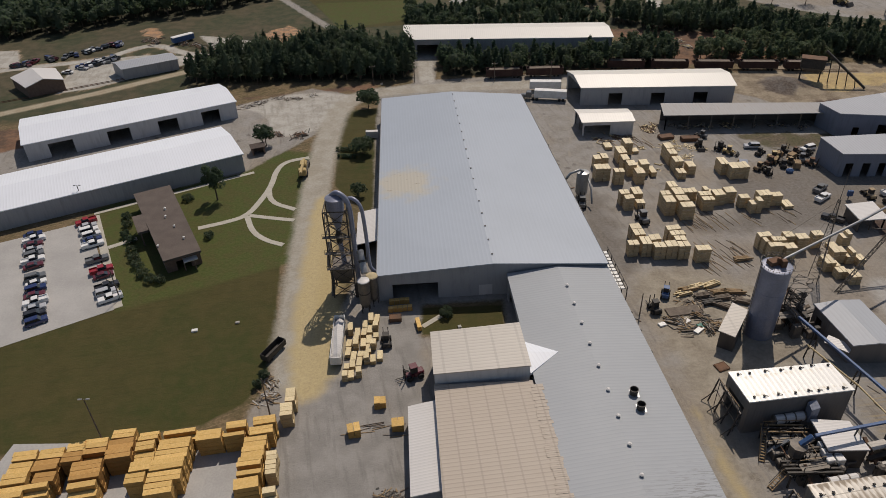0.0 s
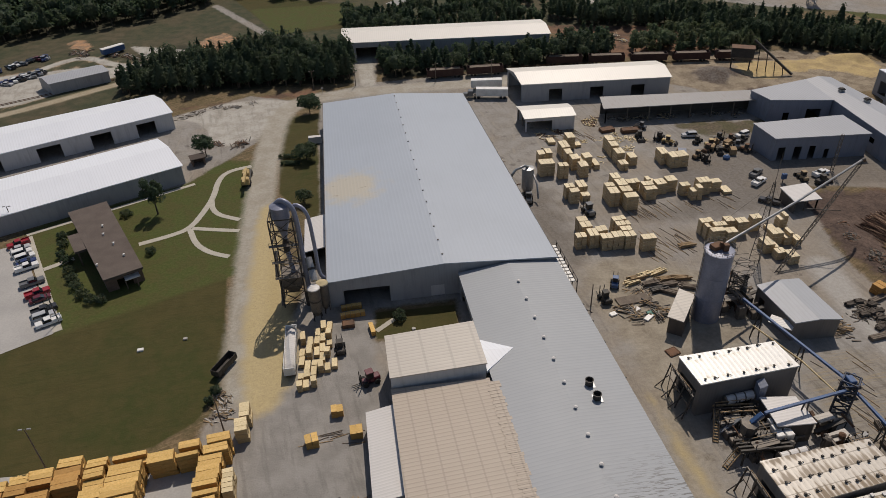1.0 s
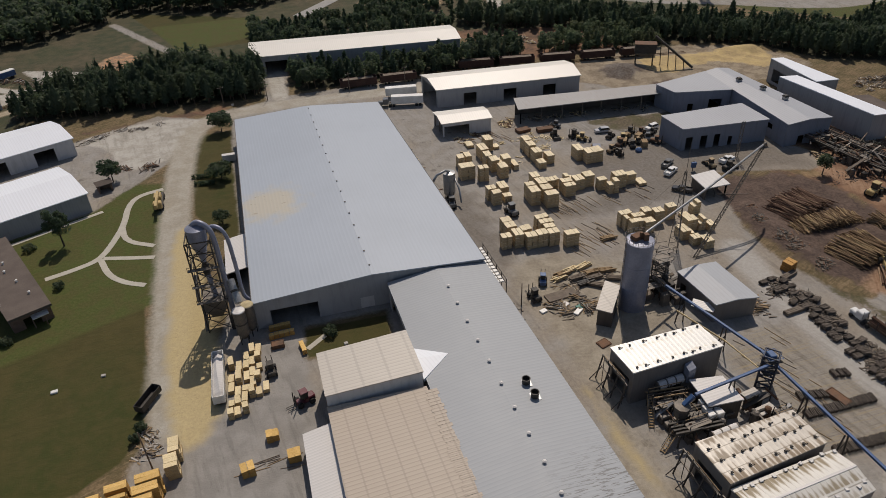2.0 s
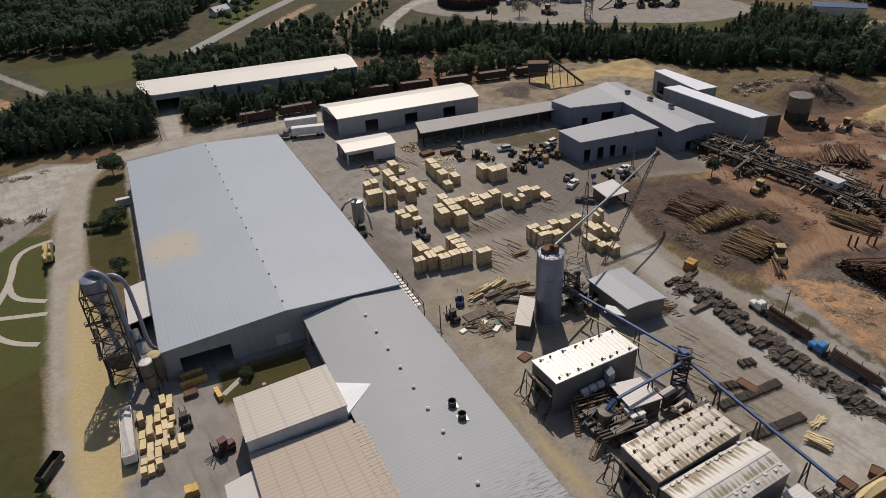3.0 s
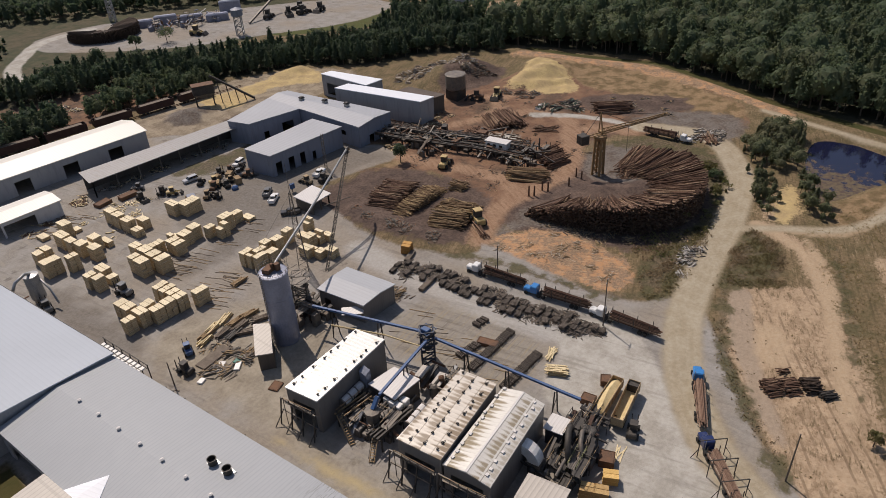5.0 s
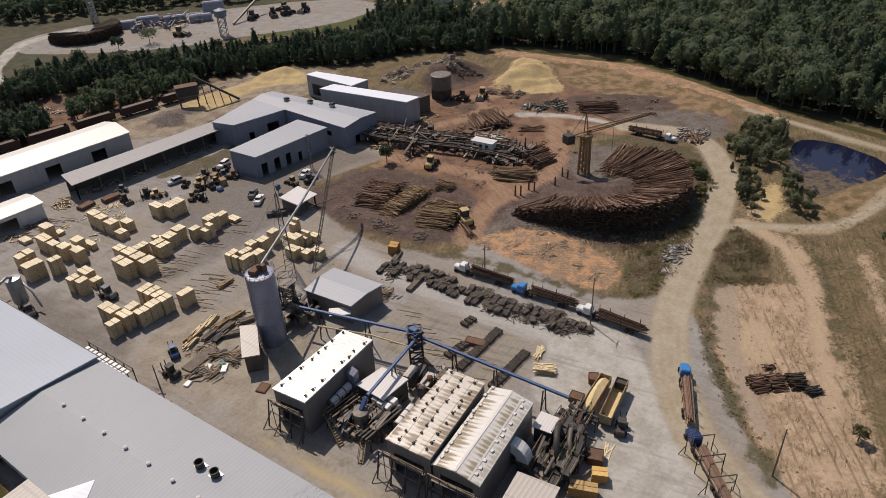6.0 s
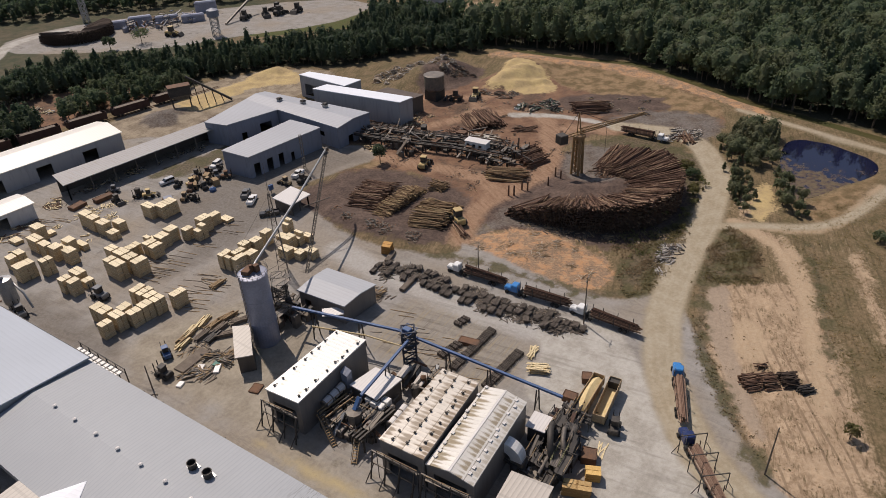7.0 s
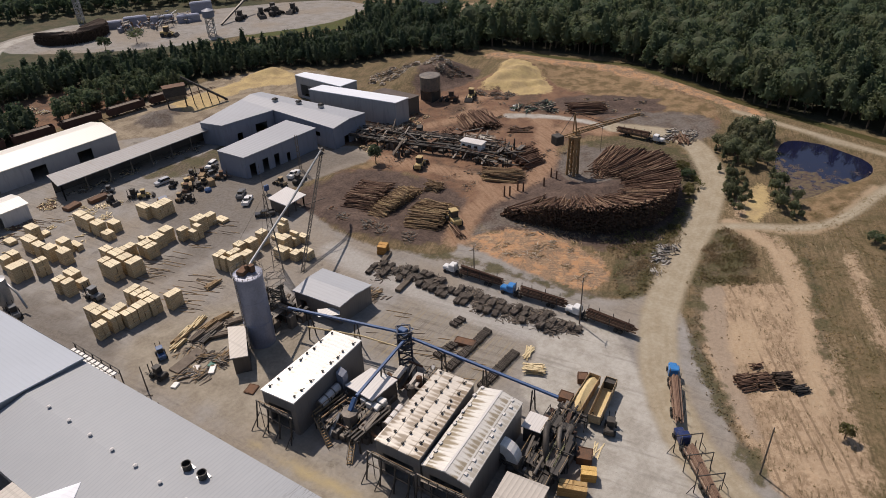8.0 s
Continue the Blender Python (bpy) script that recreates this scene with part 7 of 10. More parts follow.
HEADLIGHT = Mesh().box(0, 0, -0.08, 0.05, 0.3, 0.16).data("headlight", M_WHITEP)
g = random.Random(11)
ROW_W = Vector((-109.3, 157.2)), Vector((-90.6, 118.6))
ROW_E = Vector((-97.4, 162.8)), Vector((-77.0, 126.2))
KINDS_W = (("sedan", "navy"), ("pickup", "white"), ("sedan", "maroon"), ("sedan", "silver"), ("suv", "grey"), ("pickup", "white"), ("sedan", "maroon"), None, ("suv", "grey"), ("sedan", "white"), ("suv", "navy"), ("sedan", "maroon"), ("pickup", "white"), ("sedan", "silver"), ("suv", "black"), ("suv", "navy"))
KINDS_E = (("pickup", "red"), ("sedan", "silver"), ("suv", "white"), ("suv", "white"), ("sedan", "navy"), ("pickup", "white"), None, None, ("pickup", "grey"), None, ("pickup", "red"), ("sedan", "maroon"), None, ("pickup", "black"), ("suv", "silver"), ("pickup", "white"))
for (a, b), kinds in ((ROW_W, KINDS_W), (ROW_E, KINDS_E)):
    for k, spec in enumerate(kinds):
        if spec:
            p = a.lerp(b, (k + 0.3) / len(kinds))
            car(p.x + g.uniform(-0.3, 0.3), p.y, 29 + g.uniform(-3, 3) + (180 if spec[0] == "pickup" and k % 3 == 0 else 0), *spec)
for x, y, t, kd, col in ((105.1, 166.0, 40, "pickup", "grey"), (103.6, 161.2, 35, "pickup", "white"), (96.5, 192.8, 175, "suv", "silver"), (101.4, 150.8, 140, "pickup", "black"), (122.7, 162.8, 20, "pickup", "white"), (112.6, 190.1, 200, "suv", "white"), (205.0, 135.5, 10, "pickup", "white")):
    car(x, y, t, kd, col, "yard cars")


def tractor_unit(parent, x0, colour):
    """A conventional road tractor whose fifth wheel is at x0, nose to +x, in the parent's space."""
    cab = part("cab", Mesh().soft_box(x0 + 2.1, 0, 0.9, 1.9, 2.3, 2.0, 0.2).data("cab", colour), None, parent, local=True)
    part("hood", Mesh().soft_box(x0 + 4.0, 0, 0.8, 2.1, 1.9, 1.1, 0.25).data("hood", colour), None, parent, local=True)
    part("windscreen", Mesh().box(x0 + 3.06, 0, 2.0, 0.05, 2.0, 0.7).data("windscreen", M_GLASS), None, cab, local=True)
    part("frame", Mesh().box(x0 + 1.2, 0, 0.7, 7.2, 0.9, 0.25).data("frame", M_DARK), None, parent, local=True)
    for dx in (x0 + 4.1, x0 + 0.5, x0 - 0.8):
        for dy in (-1.0, 1.0):
            part("wheel", BIG_WHEEL, None, parent, local=True).matrix_basis = pose(dx, dy, 0.52)
    for dy in (-0.9, 0.9):
        part("exhaust", Mesh().tube((x0 + 1.1, dy, 1.2), (x0 + 1.1, dy, 3.5), 0.08, 6).data("exhaust", M_GALV), None, parent, local=True)


def log_truck(x, y, turn, colour, label, loaded=True, seed=0, frame_on=False):
    t = thing("log_truck", (x, y, 0.03), label, "truck", "log trucks", turn=turn)
    t.scale = (0.86,) * 3
    tractor_unit(t, 3.4, colour)
    part("trailer_beam", Mesh().box(-2.4, 0, 0.85, 12.6, 0.5, 0.3).data("trailer_beam", M_DARK), None, t, local=True)
    for dx in (-6.6, -5.3):
        for dy in (-1.0, 1.0):
            part("wheel", BIG_WHEEL, None, t, local=True).matrix_basis = pose(dx, dy, 0.52)
    for dx in (-7.6, -3.6, 0.2, 3.0):
        for dy in (-1.2, 1.2):
            part("stake", Mesh().box(dx, dy, 1.0, 0.16, 0.12, 2.5).data("stake", M_DARK), None, t, local=True)
    if loaded:
        gg = random.Random(seed)
        m = Mesh()
        for lv in range(7):
            n = 7 if lv < 4 else 6 - (lv - 3)
            for k in range(n):
                yy = (k - (n - 1) / 2) * 0.33 + gg.uniform(-0.05, 0.05)
                a, b = -8.6 - gg.uniform(0, 1.8), 3.0 - gg.uniform(0, 0.8)
                r = gg.uniform(0.14, 0.23)
                m.tube((b, yy, 1.35 + lv * 0.3), (a, yy * 0.8, 1.3 + lv * 0.27), r, 6, r * 0.6)
        tagged(part("log_load", m.data("log_load", M_LOG_PEELED if seed in (4, 5) else M_LOG), None, t, "load of long pine logs", local=True), kind="stuff")
    return t



CAB_BLUE = paint("bright_blue_truck_paint", (0.03, 0.20, 0.50))
log_truck(109.6, 86.5, 96, PAINTS["white"], "white log truck waiting with a load of dark logs", True, 1)
log_truck(110.6, 70.6, 98, CAB_BLUE, "blue log truck waiting with a load of logs", True, 2)
log_truck(111.6, 54.6, 92, PAINTS["white"], "white log truck with a dark log trailer", True, 3)
log_truck(100.6, 33.0, 26, CAB_BLUE, "blue log truck carrying long logs on the dirt road", True, 4)
log_truck(86.6, 23.9, 44, PAINTS["navy"], "dark log truck loaded with pale split logs under steel frames", True, 5)
log_truck(205.9, 87.0, -87, PAINTS["white"], "white log truck passing the bend behind the log ring", True, 6)
fr = thing("weigh_frame", (86.0, 23.2), "dark steel portal frames standing over the log truck", "frame")
for k in range(3):
    p = Vector((88.9 - k * 3.0, 26.1 - k * 2.9, 0))
    s = Vector((0.7, -0.72, 0)) * 2.3
    up = Vector((0, 0, 4.0))
    part("portal", Mesh().beam(p + s, p + s + up, 0.14).beam(p - s, p - s + up, 0.14).beam(p + s + up, p - s + up, 0.14), M_DARK, fr)
    if k != 1:
        part("foot_brace", Mesh().beam(p + s * 1.5, p + s + up * 0.5, 0.1).beam(p - s * 1.5, p - s + up * 0.5, 0.1), M_DARK, fr)


def semi(x, y, turn, label, with_cab=True):
    t = thing("semi_trailer", (x, y, 0.03), label, "truck", "white trailers", turn=turn)
    part("box", Mesh().soft_box(-1.0, 0, 1.1, 11.5, 2.5, 2.7, 0.1).data("box", M_WHITEP), None, t, local=True)
    part("frame", Mesh().box(-1.0, 0, 0.8, 11.0, 1.0, 0.3).data("frame", M_DARK), None, t, local=True)
    for dx in (-5.6, -4.3):
        for dy in (-1.0, 1.0):
            part("wheel", BIG_WHEEL, None, t, local=True).matrix_basis = pose(dx, dy, 0.52)
    if with_cab:
        tractor_unit(t, 4.6, PAINTS["grey"])
    else:
        for dy in (-0.8, 0.8):
            part("landing_leg", Mesh().box(3.0, dy, 0.0, 0.15, 0.15, 1.0).data("landing_leg", M_DARK), None, t, local=True)


semi(38.8, 244.4, 174, "white box trailer parked near the pines", False)
semi(39.4, 235.6, 168, "white box trailer with its dark tractor", True)


def open_trailer(x, y, turn, label, fill, name="hopper_trailer", group="hopper trailers", colour=None):
    """A long open-topped trailer, with or without a load heaped in it."""
    colour = colour or M_YELLOW
    t = thing(name, (x, y, 0.03), label, "trailer", group, turn=turn)
    t.scale = (0.97, 0.9, 0.9)
    for dy in (-1.2, 1.2):
        part("side", Mesh().box(0, dy, 1.0, 11.0, 0.1, 2.0).data("side", colour), None, t, local=True)
    for dx in (-5.5, 5.5):
        part("end", Mesh().box(dx, 0, 1.0, 0.1, 2.5, 2.0).data("end", colour), None, t, local=True)
    part("floor", Mesh().box(0, 0, 0.9, 11.0, 2.4, 0.12).data("floor", M_CHIPS if colour == M_RUSTTAN else M_DARK), None, t, local=True)
    for k in range(7):
        for dy in (-1.28, 1.28):
            part("rib", Mesh().box(-5 + k * 1.66, dy, 1.0, 0.12, 0.08, 2.0).data("rib", colour), None, t, local=True)
    if fill:
        ld = Mesh()
        spine = [(-5.4, 1.7, -0.2), (-4.0, 2.7, -0.35), (-2.0, 3.15, -0.15), (0.0, 3.3, 0.1), (2.2, 3.2, 0.2), (4.2, 3.0, 0.05), (5.4, 2.3, 0.0)]
        for (xa, za, ya), (xb, zb, yb) in zip(spine, spine[1:]):
            ld.hexa([(xa, -1.12, 1.1), (xb, -1.12, 1.1), (xb, yb, 1.1), (xa, ya, 1.1)], [(xa, -1.12, za - 0.7), (xb, -1.12, zb - 0.7), (xb, yb, zb), (xa, ya, za)])
            ld.hexa([(xa, ya, 1.1), (xb, yb, 1.1), (xb, 1.12, 1.1), (xa, 1.12, 1.1)], [(xa, ya, za), (xb, yb, zb), (xb, 1.12, zb - 0.7), (xa, 1.12, za - 0.7)])
        part("load", ld.weld().data("load", fill), None, t, local=True)
    elif colour == M_RUSTTAN:
        part("bulkhead", Mesh().box(4.75, 0, 1.0, 1.3, 2.3, 1.6).box(4.1, 0, 2.2, 0.12, 2.3, 0.7).data("bulkhead", M_DARK), None, t, local=True)
    for dx in (-4.5, -3.2):
        for dy in (-0.95, 0.95):
            part("wheel", BIG_WHEEL, None, t, local=True).matrix_basis = pose(dx, dy, 0.52)
    for dy in (-0.8, 0.8):
        part("landing_leg", Mesh().box(3.6, dy, 0.0, 0.15, 0.15, 1.0).data("landing_leg", M_DARK), None, t, local=True)


M_RUSTTAN = plain("rusty_tan_paint", (0.42, 0.325, 0.20), (0.25, 0.165, 0.095), 0.7, 0.8)
M_CHIPS = plain("yellow_wood_chips", (0.68, 0.55, 0.31), (0.56, 0.43, 0.22), 1.0, 0.95, bump=0.4)
open_trailer(88.9, 45.7, 6, "rusty open trailer heaped with yellow wood chips", M_CHIPS, colour=M_RUSTTAN)
open_trailer(89.9, 42.4, 10, "rusty tan open trailer standing empty", None, colour=M_RUSTTAN)
open_trailer(-22.7, 109.4, 92, "white open trailer below the cyclone tower", M_PALE, "chip_trailer", "chip trailers", M_WHITEP)


def loader(x, y, turn, colour, label, name="wheel_loader", scale=1.0, forks=False):
    """A wheel loader or forklift with cab, counterweight, arms and fork or bucket."""
    m = PAINTS.get(colour) or colour
    t = thing(name, (x, y, 0.03), label, "forklift" if forks else "loader", "yard machines", turn=turn)
    t.scale = (scale,) * 3
    part("body", Mesh().soft_box(-0.9, 0, 0.7, 2.4, 1.8, 1.1, 0.2).data("body", m), None, t, local=True)
    part("frame", Mesh().soft_box(1.0, 0, 0.6, 1.8, 1.3, 0.7, 0.1).data("frame", m), None, t, local=True)
    cab = part("cab", Mesh().soft_box(0.1, 0, 1.7, 1.5, 1.5, 1.5, 0.1).data("cab", M_DARK), None, t, local=True)
    part("cab_roof", Mesh().soft_box(0.1, 0, 3.2, 1.7, 1.7, 0.15, 0.05).data("cab_roof", m), None, cab, local=True)
    for dx in (-1.2, 1.4):
        for dy in (-1.0, 1.0):
            w = part("wheel", BIG_WHEEL, None, t, local=True)
            w.matrix_basis = pose(dx, dy, 0.66) @ Matrix.Diagonal((1.27, 1.0, 1.27, 1))
    for dy in (-0.6, 0.6):
        if forks:
            part("mast", Mesh().box(2.2, dy, 0.3, 0.18, 0.16, 3.4).data("mast", M_DARK), None, t, local=True)
            part("fork", Mesh().box(3.2, dy * 0.8, 0.25, 1.9, 0.18, 0.1).data("fork", M_DARK), None, t, local=True)
        else:
            part("arm", Mesh().beam((0.9, dy, 1.7), (3.0, dy, 0.8), 0.28).data("arm", m), None, t, local=True)
    if not forks:
        part("bucket", Mesh().hexa([(3.0, -1.3, 0.15), (4.0, -1.3, 0.15), (4.0, 1.3, 0.15), (3.0, 1.3, 0.15)], [(2.8, -1.3, 1.2), (3.2, -1.3, 1.2), (3.2, 1.3, 1.2), (2.8, 1.3, 1.2)]).data("bucket", M_DARK), None, t, local=True)


loader(52.6, 153.2, 100, "grey", "dark forklift between lumber stacks", "forklift", 1.0, True)
loader(49.8, 122.1, 70, M_BLUE, "blue forklift beside the scrap lumber", "forklift", 0.78, True)
loader(46.0, 117.1, 100, M_DARK, "dark forklift beside the annex", "forklift", 0.85, True)
loader(-12.6, 109.4, 95, M_DARK, "dark forklift on the paved yard", "forklift", 0.85, True)
loader(-6.6, 99.6, 200, "maroon", "dark red forklift beside the loading house", "forklift", 0.92, True)
loader(148.6, 134.0, 20, M_YELLOW, "dirty yellow wheel loader on red earth", "wheel_loader", 1.15)
loader(206.2, 155.8, 200, M_YELLOW, "dirty yellow wheel loader near the sand heap", "wheel_loader", 1.2)
loader(200.0, 160.5, 120, M_RUST, "rusty wheel loader on red earth", "wheel_loader", 1.2)
loader(127.5, 104.8, 60, M_YELLOW, "yellow log loader at the end of the pile", "log_loader", 1.3)
log_pile("carried_logs", "bundle of logs held beside the loader", (124.4, 102.0), 60, 7.5, 2.4, 1.6, 0.2, M_LOG, 55, 3)
loader(85.4, 38.6, 20, M_DARK, "dark forklift beside the empty trailer", "forklift", 0.85, True)
loader(38.3, 162.0, 80, "grey", "dark forklift beside the dust silo", "forklift", 0.9, True)
SPOTS = ((103.8, 189.0), (107.2, 188.0), (110.4, 186.4), (104.0, 182.4), (107.4, 183.0), (97.4, 188.0), (100.2, 185.2), (101.0, 179.6), (97.0, 181.4), (95.0, 176.4), (93.4, 179.2), (84.2, 201.0), (86.0, 192.4), (88.4, 189.8), (81.0, 194.6), (109.4, 179.8), (120.4, 158.6), (116.8, 161.0))
for k, (x, y) in enumerate(SPOTS):
    loader(x + g.uniform(-0.6, 0.6), y + g.uniform(-0.5, 0.5), g.uniform(0, 360), (M_DARK, M_RUST, M_DARK, M_RUSTTAN, "grey", M_DARK, M_YELLOW)[k % 7], "old yard machine parked near the workshop", "yard_machine", g.uniform(0.6, 0.85), k % 3 == 0)
for k, (x, y) in enumerate(((102.2, 187.2), (105.6, 185.4), (99.2, 182.8), (104.6, 179.6), (88.8, 180.6))):
    lone("crate", Mesh().soft_box(x, y, 0, 2.6, 1.8, 1.3 + 0.2 * k, 0.06, 15 + 20 * k), M_STICK, "brown timber crate standing among old machines", "crate", "crates")
lone("tarp_heap", Mesh().soft_box(101.4, 176.8, 0, 2.0, 1.8, 1.2, 0.5, 20), M_BLUE, "heap under a bright blue tarpaulin", "tarpaulin")
lone("container", Mesh().soft_box(88.2, 178.6, 0, 5.2, 2.4, 2.6, 0.06, 70), M_BLUEWALL, "blue-grey steel container behind the lumber stack", "container")
# yellow crane truck and dark dump trailer on the west road
ct = thing("crane_truck", (-41.2, 188.0), "yellow crane truck standing on the gravel road", "truck", turn=93)
part("chassis", Mesh().box(0, 0, 0.7, 9.5, 2.3, 0.5).data("chassis", M_DARK), None, ct, local=True)
part("cab", Mesh().soft_box(-4.0, 0, 1.0, 1.8, 2.3, 1.9, 0.2).data("cab", M_YELLOW), None, ct, local=True)
part("turret", Mesh().soft_box(1.0, 0.2, 1.2, 3.0, 2.0, 1.4, 0.2).data("turret", M_YELLOW), None, ct, local=True)
part("boom", Mesh().beam((2.0, 0, 2.8), (-8.0, 0, 3.4), 0.7, 0.8).data("boom", M_YELLOW), None, ct, local=True)
for dx in (-3.6, -2.2, 2.6, 3.9):
    for dy in (-1.05, 1.05):
        part("wheel", BIG_WHEEL, None, ct, local=True).matrix_basis = pose(dx, dy, 0.52)
open_trailer(-36.0, 107.6, 62, "small dark dump trailer at the lawn's edge", None, "dump_trailer", "dump trailers", M_DARK)
bpy.data.objects["dump_trailer"].scale = (0.55, 0.75, 0.7)
bpy.data.objects["chip_trailer"].scale = (1.2, 0.9, 0.95)

# ---- trees ----
def foliage(name, dark, light, extra, glow=(0.25, 0.3, 0.05)):
    k = Nodes(name)
    r = k.island()
    col = k.mix(k.math("MULTIPLY_ADD", r, 0.6, 0.2), dark, light)
    col = k.mix(k.ramp(k.noise(0.11, 3, 0.6), 0.42, 0.62), col, extra)
    col = k.mix(k.math("MULTIPLY", k.ramp(k.noise(0.22, 2), 0.42, 0.62), 0.3), col, tuple(0.5 * v for v in dark))
    m = k.done(col, 0.75, 0.0, 0.2)
    leafy = k.t.nodes.new("ShaderNodeBsdfTranslucent")
    k.put(leafy.inputs["Color"], k.mix(0.5, col, k.mix(0.5, col, glow)))
    both = k.t.nodes.new("ShaderNodeMixShader")
    both.inputs[0].default_value = 0.5
    k.t.links.new(k.b.outputs[0], both.inputs[1])
    k.t.links.new(leafy.outputs[0], both.inputs[2])
    k.t.links.new(both.outputs[0], k.t.nodes["Material Output"].inputs[0])
    return m


M_PINE = foliage("pine_foliage", (0.058, 0.088, 0.060), (0.10, 0.138, 0.088), (0.106, 0.128, 0.08), (0.13, 0.21, 0.075))
M_LEAF = foliage("broadleaf_foliage", (0.082, 0.118, 0.072), (0.14, 0.185, 0.106), (0.155, 0.174, 0.098), (0.17, 0.225, 0.09))
M_BUSH = foliage("bush_foliage", (0.10, 0.105, 0.045), (0.17, 0.17, 0.07), (0.20, 0.165, 0.09))
M_THICKET = foliage("thicket_foliage", (0.11, 0.13, 0.075), (0.19, 0.21, 0.12), (0.19, 0.185, 0.11), (0.2, 0.23, 0.1))
M_DRYBRUSH = foliage("dry_brush", (0.21, 0.155, 0.092), (0.33, 0.25, 0.155), (0.20, 0.175, 0.08), (0.28, 0.2, 0.11))
M_DRYGRASS = foliage("dry_grass", (0.27, 0.205, 0.10), (0.42, 0.32, 0.17), (0.25, 0.215, 0.095), (0.36, 0.27, 0.13))
M_TRUNK = plain("tree_bark", (0.075, 0.055, 0.04), (0.12, 0.09, 0.065), 2, 0.95)


def crown_points(kind, n, rs):
    """Middles of leaf tufts of a tree of unit height, and the way each tuft faces: whorled limbs on a pine, rounded lobes on a broadleaf."""
    if kind == "pine":
        limbs = 30
        hz = np.linspace(0.22, 0.97, limbs) + rs.uniform(-0.015, 0.015, limbs)
        ha = np.arange(limbs) * 2.4 + rs.uniform(-0.4, 0.4, limbs)
        reach = (0.025 + 0.205 * np.clip((1.0 - hz) / 0.62, 0, 1) ** 0.75 * np.clip((hz - 0.05) / 0.25, 0.45, 1)) * rs.uniform(0.7, 1.2, limbs)
        which = rs.choice(limbs, n, p=(reach + 0.03) / (reach + 0.03).sum())
        f = rs.rand(n) ** 0.6
        a = ha[which] + rs.normal(0, 0.22, n)
        rad = reach[which] * f
        z = hz[which] + 0.05 * f - 0.05 * f * f + rs.normal(0, 0.012, n)
        p = np.stack([rad * np.cos(a), rad * np.sin(a), z], -1)
        face = np.stack([0.45 * np.cos(a), 0.45 * np.sin(a), np.full(n, 0.8)], -1)
    else:
        lobes = 13
        la = np.arange(lobes) * 2.4 + rs.uniform(-0.5, 0.5, lobes)
        lz = 0.45 + 0.4 * (np.arange(lobes) + 0.5) / lobes + rs.uniform(-0.05, 0.05, lobes)
        lr = 0.22 * np.sqrt(np.clip(1 - ((lz - 0.6) / 0.38) ** 2, 0.05, 1)) * rs.uniform(0.7, 1.2, lobes)
        size = rs.uniform(0.1, 0.17, lobes)
        which = rs.randint(lobes, size=n)
        d = rs.randn(n, 3) + [0, 0, 0.5]
        d /= np.linalg.norm(d, axis=1)[:, None]
        p = np.stack([lr[which] * np.cos(la[which]), lr[which] * np.sin(la[which]), lz[which]], -1) + d * (size[which] * (0.75 + 0.35 * rs.rand(n)))[:, None]
        face = d
    return p, face


def core_tris(kind):
    """The dense inside of a crown of unit height: a faceted cone for a pine, a rounded mass for a broadleaf."""
    rings = ((0.27, 0.10), (0.42, 0.135), (0.62, 0.10), (0.82, 0.055)) if kind == "pine" else ((0.38, 0.10), (0.5, 0.2), (0.68, 0.22), (0.84, 0.13))
    a = np.arange(6) * 1.0472
    ring = [np.stack([r * np.cos(a + 0.5 * j), r * np.sin(a + 0.5 * j), np.full(6, z)], -1) for j, (z, r) in enumerate(rings)]
    top = np.array([0.0, 0.0, 0.97 if kind == "pine" else 0.92])
    out = []
    for p, q in zip(ring, ring[1:]):
        for k in range(6):
            m = (k + 1) % 6
            out += [(p[k], p[m], q[k]), (p[m], q[m], q[k])]
    out += [(ring[-1][k], ring[-1][(k + 1) % 6], top) for k in range(6)]
    return np.array(out)


def leaf_tris(points, face, size, rs):
    """One ragged three-cornered tuft at each point, turned roughly the way it faces."""
    n = len(points)
    d = face + rs.randn(n, 3) * 0.5
    d /= np.linalg.norm(d, axis=1)[:, None]
    e = np.cross(d, rs.randn(n, 3))
    e /= np.linalg.norm(e, axis=1)[:, None]
    f = np.cross(d, e)
    s = (size * (0.6 + 0.8 * rs.rand(n)))[:, None]
    jag = 0.7 + 0.6 * rs.rand(n, 3, 1)
    return points[:, None, :] + np.stack([e * s * 1.2, (f * 0.8 - e * 0.6) * s, (-f * 0.8 - e * 0.6) * s], 1) * jag


def fill_mesh(name, faces, mats, mi=None):
    """Mesh straight from an array of faces that share no corners."""
    n, c = faces.shape[:2]
    me = bpy.data.meshes.new(name)
    me.vertices.add(n * c)
    me.vertices.foreach_set("co", faces.reshape(-1).astype(np.float32))
    me.loops.add(n * c)
    me.loops.foreach_set("vertex_index", np.arange(n * c, dtype=np.int32))
    me.polygons.add(n)
    me.polygons.foreach_set("loop_start", np.arange(0, n * c, c, dtype=np.int32))
    me.polygons.foreach_set("loop_total", np.full(n, c, dtype=np.int32))
    for m in mats:
        me.materials.append(m)
    if mi is not None:
        me.polygons.foreach_set("material_index", mi.astype(np.int32))
    me.update(calc_edges=True)
    return me


def trunk_tris(h, r):
    a = np.arange(4) * 1.5708
    low = np.stack([r * np.cos(a), r * np.sin(a), np.full(4, -0.2)], -1)
    top = np.stack([r * 0.3 * np.cos(a), r * 0.3 * np.sin(a), np.full(4, h * 0.9)], -1)
    return np.stack([np.stack(t) for k in range(4) for t in ((low[k], low[(k + 1) % 4], top[k]), (low[(k + 1) % 4], top[(k + 1) % 4], top[k]))])


